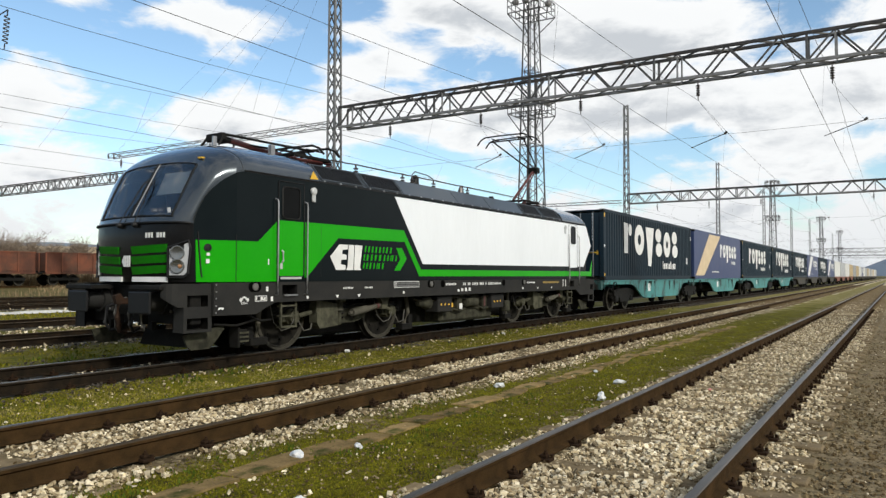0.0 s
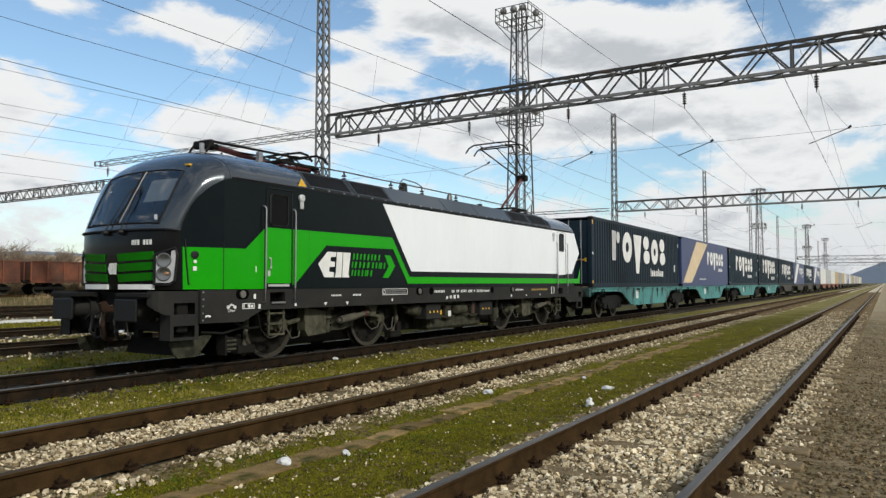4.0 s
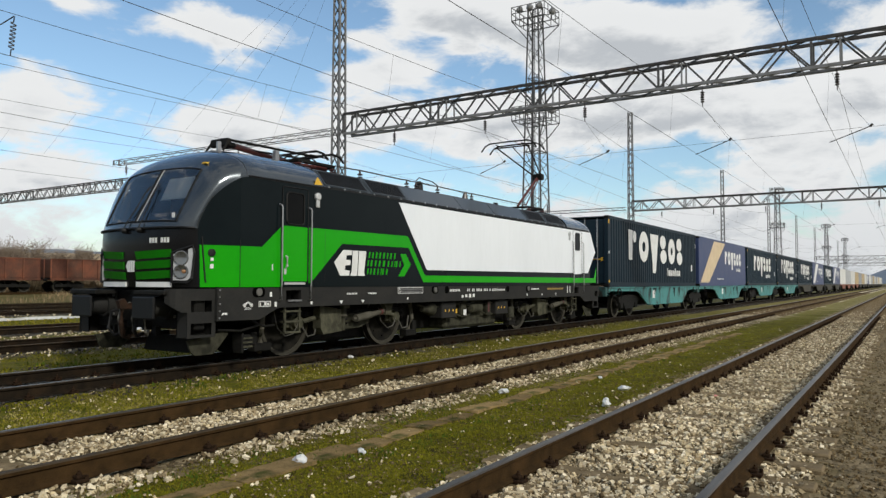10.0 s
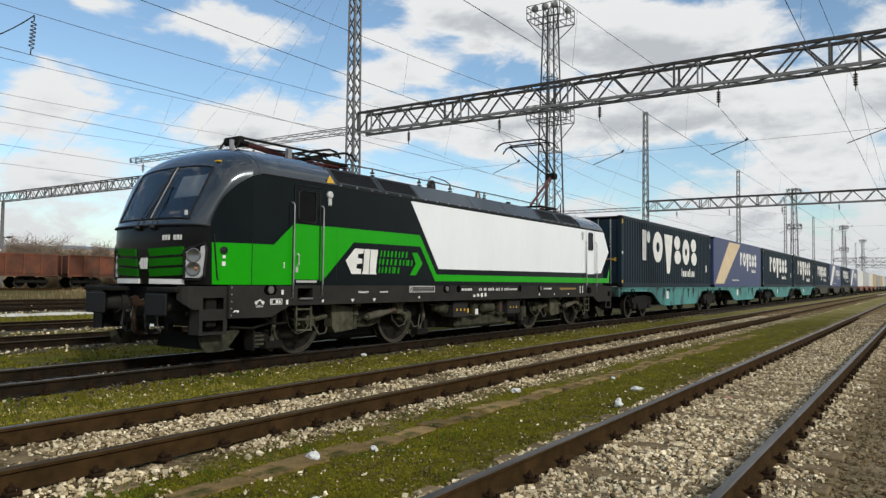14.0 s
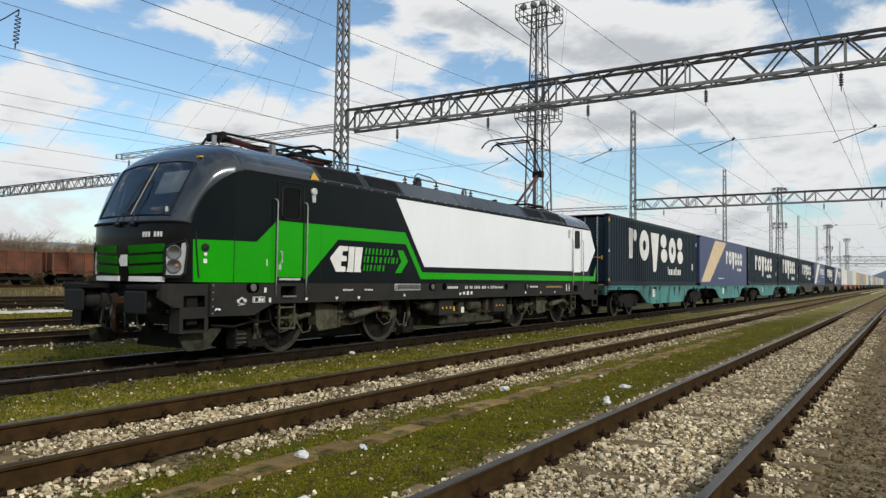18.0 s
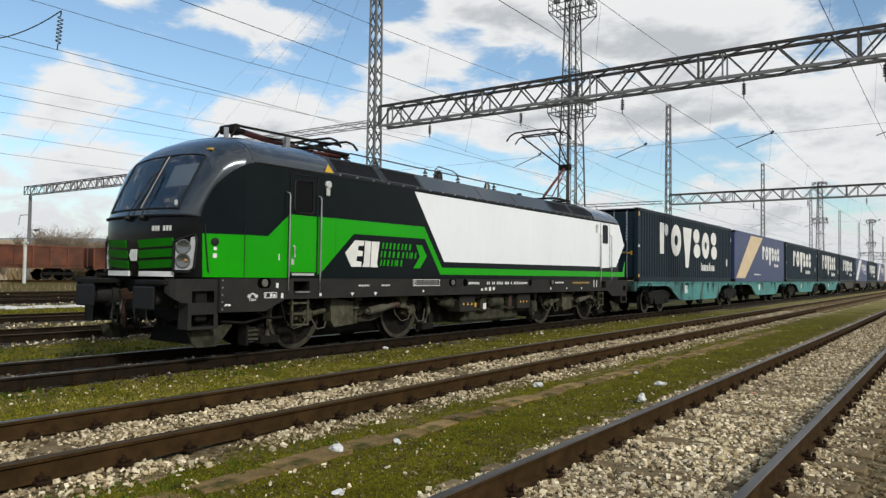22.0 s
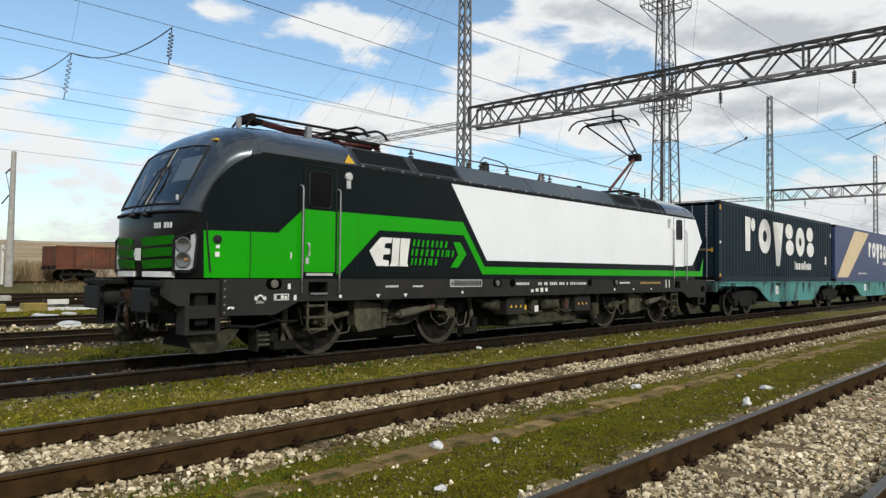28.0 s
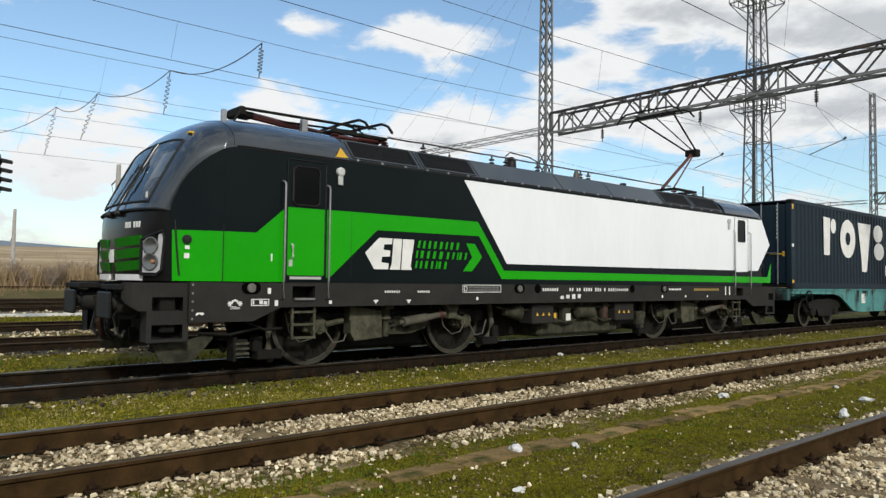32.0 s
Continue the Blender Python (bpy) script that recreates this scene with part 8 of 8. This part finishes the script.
def lime_strip():
    """A long uneven ridge of white spill beside the rails."""
    bm = bmesh.new()
    prev = None
    for k in range(150):
        y = -4 + k * 0.4
        w = 0.42 + 0.28 * noise.noise((y * 0.5, 1.0, 5.0)) + 0.15 * noise.noise((y * 2.0, 2.0, 5.0))
        h = 0.10 + 0.05 * noise.noise((y * 1.3, 4.0, 5.0))
        xc = -31.2 + 0.25 * noise.noise((y * 0.2, 7.0, 5.0))
        z = bed_height(xc, y)
        cur = [bm.verts.new((xc + a * w, y, z + b * h)) for a, b in ((-1.2, -0.3), (-0.6, 0.7), (0.1, 1.0), (0.7, 0.6), (1.2, -0.3))]
        if prev:
            for q in range(4):
                bm.faces.new((prev[q], prev[q + 1], cur[q + 1], cur[q]))
        prev = cur
    bmesh.ops.recalc_face_normals(bm, faces=bm.faces)
    lime = mat("dirty_white_lime", (0.62, 0.61, 0.57), (0.42, 0.40, 0.35), 0.95, 0, 1.5, 0.15, 0.4)
    tagged(mesh_ob("lime_ridge", bm, lime, smooth=True), "long low ridge of spilled white lime", "heap")


lime_strip()


def light_signal(x, y, z):
    e = thing("light_signal", pose(x, y, 0), "dark colour-light signal with four hooded lamps on a mast", "signal")
    part("mast", rod(bmesh.new(), (0, 0, -0.2), (0, 0, z + 0.7), 0.07, 10), LATTICE, e)
    part("head", boxes((-0.10, 0.02, -0.20, 0.20, z - 0.68, z + 0.68), ch=0.05), BLACK, e)
    part("ladder", rods(((-0.05, 0.12, 0), (-0.05, 0.12, z - 0.6), 0.015), ((-0.05, -0.12, 0), (-0.05, -0.12, z - 0.6), 0.015)), LATTICE, e)
    for k in range(4):
        zc = z - 0.42 + k * 0.28
        bm = bmesh.new()
        n = 10
        rings = [[bm.verts.new((math.cos(q * math.pi / n) * r0 * 0.9, yy, zc + math.sin(q * math.pi / n) * r0 - dz)) for q in range(n + 1)] for yy, r0, dz in ((0.20, 0.11, 0.0), (0.50, 0.09, 0.03))]
        for q in range(n):
            bm.faces.new((rings[0][q], rings[0][q + 1], rings[1][q + 1], rings[1][q]))
        r = bmesh.ops.extrude_face_region(bm, geom=bm.faces[:])
        bmesh.ops.translate(bm, vec=(0, 0, 0.012), verts=[v for v in r["geom"] if isinstance(v, bmesh.types.BMVert)])
        bmesh.ops.recalc_face_normals(bm, faces=bm.faces)
        part("hood", bm, BLACK, e)
        part("lens", turned(bmesh.new(), [(0.19, 0.085), (0.215, 0.08)], "y", 14, (0, 0, zc)), DARK_GLASS, e)


light_signal(-24.66, 3.71, 4.42)


def bare_shrub(x, y, z, h, seed, thick=1.6, spread=0.28, label="leafless brown shrub in the dry field", dense=1):
    rnd = random.Random(seed)
    e = thing("bare_shrub", pose(x, y, z), label, "shrub", "leafless shrubs")
    trunk, twigs = bmesh.new(), bmesh.new()
    for k in range(5):
        a = rnd.uniform(0, math.tau)
        base = Vector((rnd.uniform(-0.4, 0.4), rnd.uniform(-0.4, 0.4), -0.1))
        top = base + Vector((math.cos(a) * h * spread, math.sin(a) * h * spread, h * rnd.uniform(0.55, 0.75)))
        rod(trunk, base, top, 0.05 * thick, 5, 0.02 * thick)
        for q in range(13 * dense):
            f = rnd.uniform(0.25, 1.0)
            p = base.lerp(top, f)
            d = Vector((rnd.uniform(-1, 1), rnd.uniform(-1, 1), rnd.uniform(0.3, 1.4))).normalized() * h * rnd.uniform(0.15, 0.38)
            rod(twigs, p, p + d, 0.022 * thick, 3, 0.010 * thick, False)
            for w in range(2 + dense):
                pp = p + d * rnd.uniform(0.3, 1.0)
                dd = Vector((rnd.uniform(-1, 1), rnd.uniform(-1, 1), rnd.uniform(0.1, 1.2))).normalized() * h * rnd.uniform(0.08, 0.2)
                rod(twigs, pp, pp + dd, 0.013 * thick, 3, 0.007 * thick, False)
    part("trunk", trunk, TWIG, e)
    part("crown", twigs, TWIG, e)


rs = random.Random(9)
for k, (x, y, h) in enumerate(((-135.5, 63.0, 8.0), (-134.7, 66.0, 8.6), (-134.1, 67.6, 8.8), (-133.2, 69.2, 8.5), (-132.3, 70.9, 7.6), (-131.4, 72.4, 6.6))):
    bare_shrub(x, y, 0.6, h, 300 + k, 2.0, 0.26, "leafless grey-brown tree beyond the sidings", 3)
for k, (x, y, h) in enumerate(((-130.6, 73.7, 7.4), (-129.8, 75.2, 6.4), (-129.0, 76.5, 7.2), (-128.6, 77.3, 8.2))):
    bare_shrub(x, y, 0.6, h, 320 + k, 2.0, 0.07, "slender upright leafless tree beyond the sidings", 3)
for k in range(22):
    y = -6 + k * 5.4 + rs.uniform(-2, 2)
    x = -76 - rs.uniform(0, 22)
    bare_shrub(x, y, 0.45, rs.uniform(1.3, 2.6), 100 + k, 0.9, 0.34, dense=2)
for k in range(16):
    bare_shrub(-68 - rs.uniform(0, 6), -4 + k * 1.9 + rs.uniform(-1, 1), 0.4, rs.uniform(1.4, 2.4), 200 + k)
for k in range(26):
    bare_shrub(-66.5 - rs.uniform(0, 9), -2 + k * 1.25 + rs.uniform(-1, 1), 0.4, rs.uniform(1.8, 3.4), 400 + k, 0.9, 0.34, "dense dry brown scrub along the siding")


def reed_patch():
    rng = np.random.default_rng(31)
    n = 120000
    p = np.column_stack([rng.uniform(-74, -46.5, n), rng.uniform(-20, 60, n)])
    patch = np.array([noise.noise((a * 0.12, b * 0.12, 2.0)) for a, b in p])
    p = p[(patch > -0.05) & ((p[:, 0] < -64.5) | (rng.uniform(0, 1, n) < 0.15))]
    p = p[(np.abs(p[:, 0] + 62) > 2.2)]
    n = len(p)
    h = rng.uniform(0.15, 0.75, n) * np.where(p[:, 0] < -64.5, 2.9, 0.6)
    a = rng.uniform(0, math.tau, n)
    w = 0.018 + 0.018 * h
    z = np.array([bed_height(q, r) for q, r in p]) - 0.02
    lean = rng.uniform(-0.35, 0.35, (n, 2)) * h[:, None]
    v = np.stack([np.column_stack([p[:, 0] - np.cos(a) * w, p[:, 1] - np.sin(a) * w, z]), np.column_stack([p[:, 0] + np.cos(a) * w, p[:, 1] + np.sin(a) * w, z]), np.column_stack([p + lean, z + h])], 1).reshape(-1, 3)
    me = bpy.data.meshes.new("dry_reeds")
    me.from_pydata(v.tolist(), [], [(k, k + 1, k + 2) for k in range(0, len(v), 3)])
    me.materials.append(island_mat("reed_straw", [(0.28, 0.20, 0.11), (0.20, 0.14, 0.08), (0.34, 0.26, 0.15), (0.14, 0.10, 0.06)], 0.95, 1.0))
    tagged(new("dry_reeds", me), "dry straw-coloured reeds along the siding", "reeds", kind="stuff")


reed_patch()


def far_hills():
    """Long low ridges on the skyline, distance haze mixed into their blue colour."""
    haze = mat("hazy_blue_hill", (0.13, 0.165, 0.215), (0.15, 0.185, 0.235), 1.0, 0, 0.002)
    for name, pts, d in (("hill_range", [(-182, 0), (-140, 20), (-100, 35), (-50, 57), (-10, 73), (70, 93), (180, 101), (310, 82), (540, 46), (900, 0)], 2900), ):
        bm = bmesh.new()
        prev = None
        for x, h in pts:
            col = [bm.verts.new((x, d - 60, -5)), bm.verts.new((x, d, h * 0.6)), bm.verts.new((x, d + 80, h)), bm.verts.new((x, d + 400, -5))]
            if prev:
                for k in range(3):
                    bm.faces.new((prev[k], col[k], col[k + 1], prev[k + 1]))
            prev = col
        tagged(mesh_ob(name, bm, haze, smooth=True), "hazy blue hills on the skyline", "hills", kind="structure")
    bm = bmesh.new()
    prev = None
    for k in range(60):
        a = radians(-125 + k * 2.0)
        r = 2700
        h = 104 + 14 * noise.noise((k * 0.21, 0.3, 4)) + 8 * noise.noise((k * 0.9, 0.3, 9))
        if a > radians(-14):
            h = 0
        col = [bm.verts.new((r * math.sin(a), r * math.cos(a), -5)), bm.verts.new((r * math.sin(a) * 1.02, r * math.cos(a) * 1.02, h)), bm.verts.new((r * math.sin(a) * 1.2, r * math.cos(a) * 1.2, -5))]
        if prev:
            for q in range(2):
                bm.faces.new((prev[q], col[q], col[q + 1], prev[q + 1]))
        prev = col
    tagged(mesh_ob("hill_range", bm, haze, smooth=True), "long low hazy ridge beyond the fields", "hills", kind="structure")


far_hills()



# ---------------------------------------------------------------- what moves
def motions():
    for ob in [LOCO] + WAGONS + BOXES:
        walk(ob, [(t, pose(TRAIN_X, FRONT_Y - s, ZR)) for t, s in TRAVEL])
    for wheels, r in ((LOCO_WHEELS, 0.625), (WAGON_WHEELS, 0.46)):
        for w, ay in wheels:
            walk(w, [(t, pose(0, ay, r, math.degrees(s / r))) for t, s in TRAVEL])


motions()
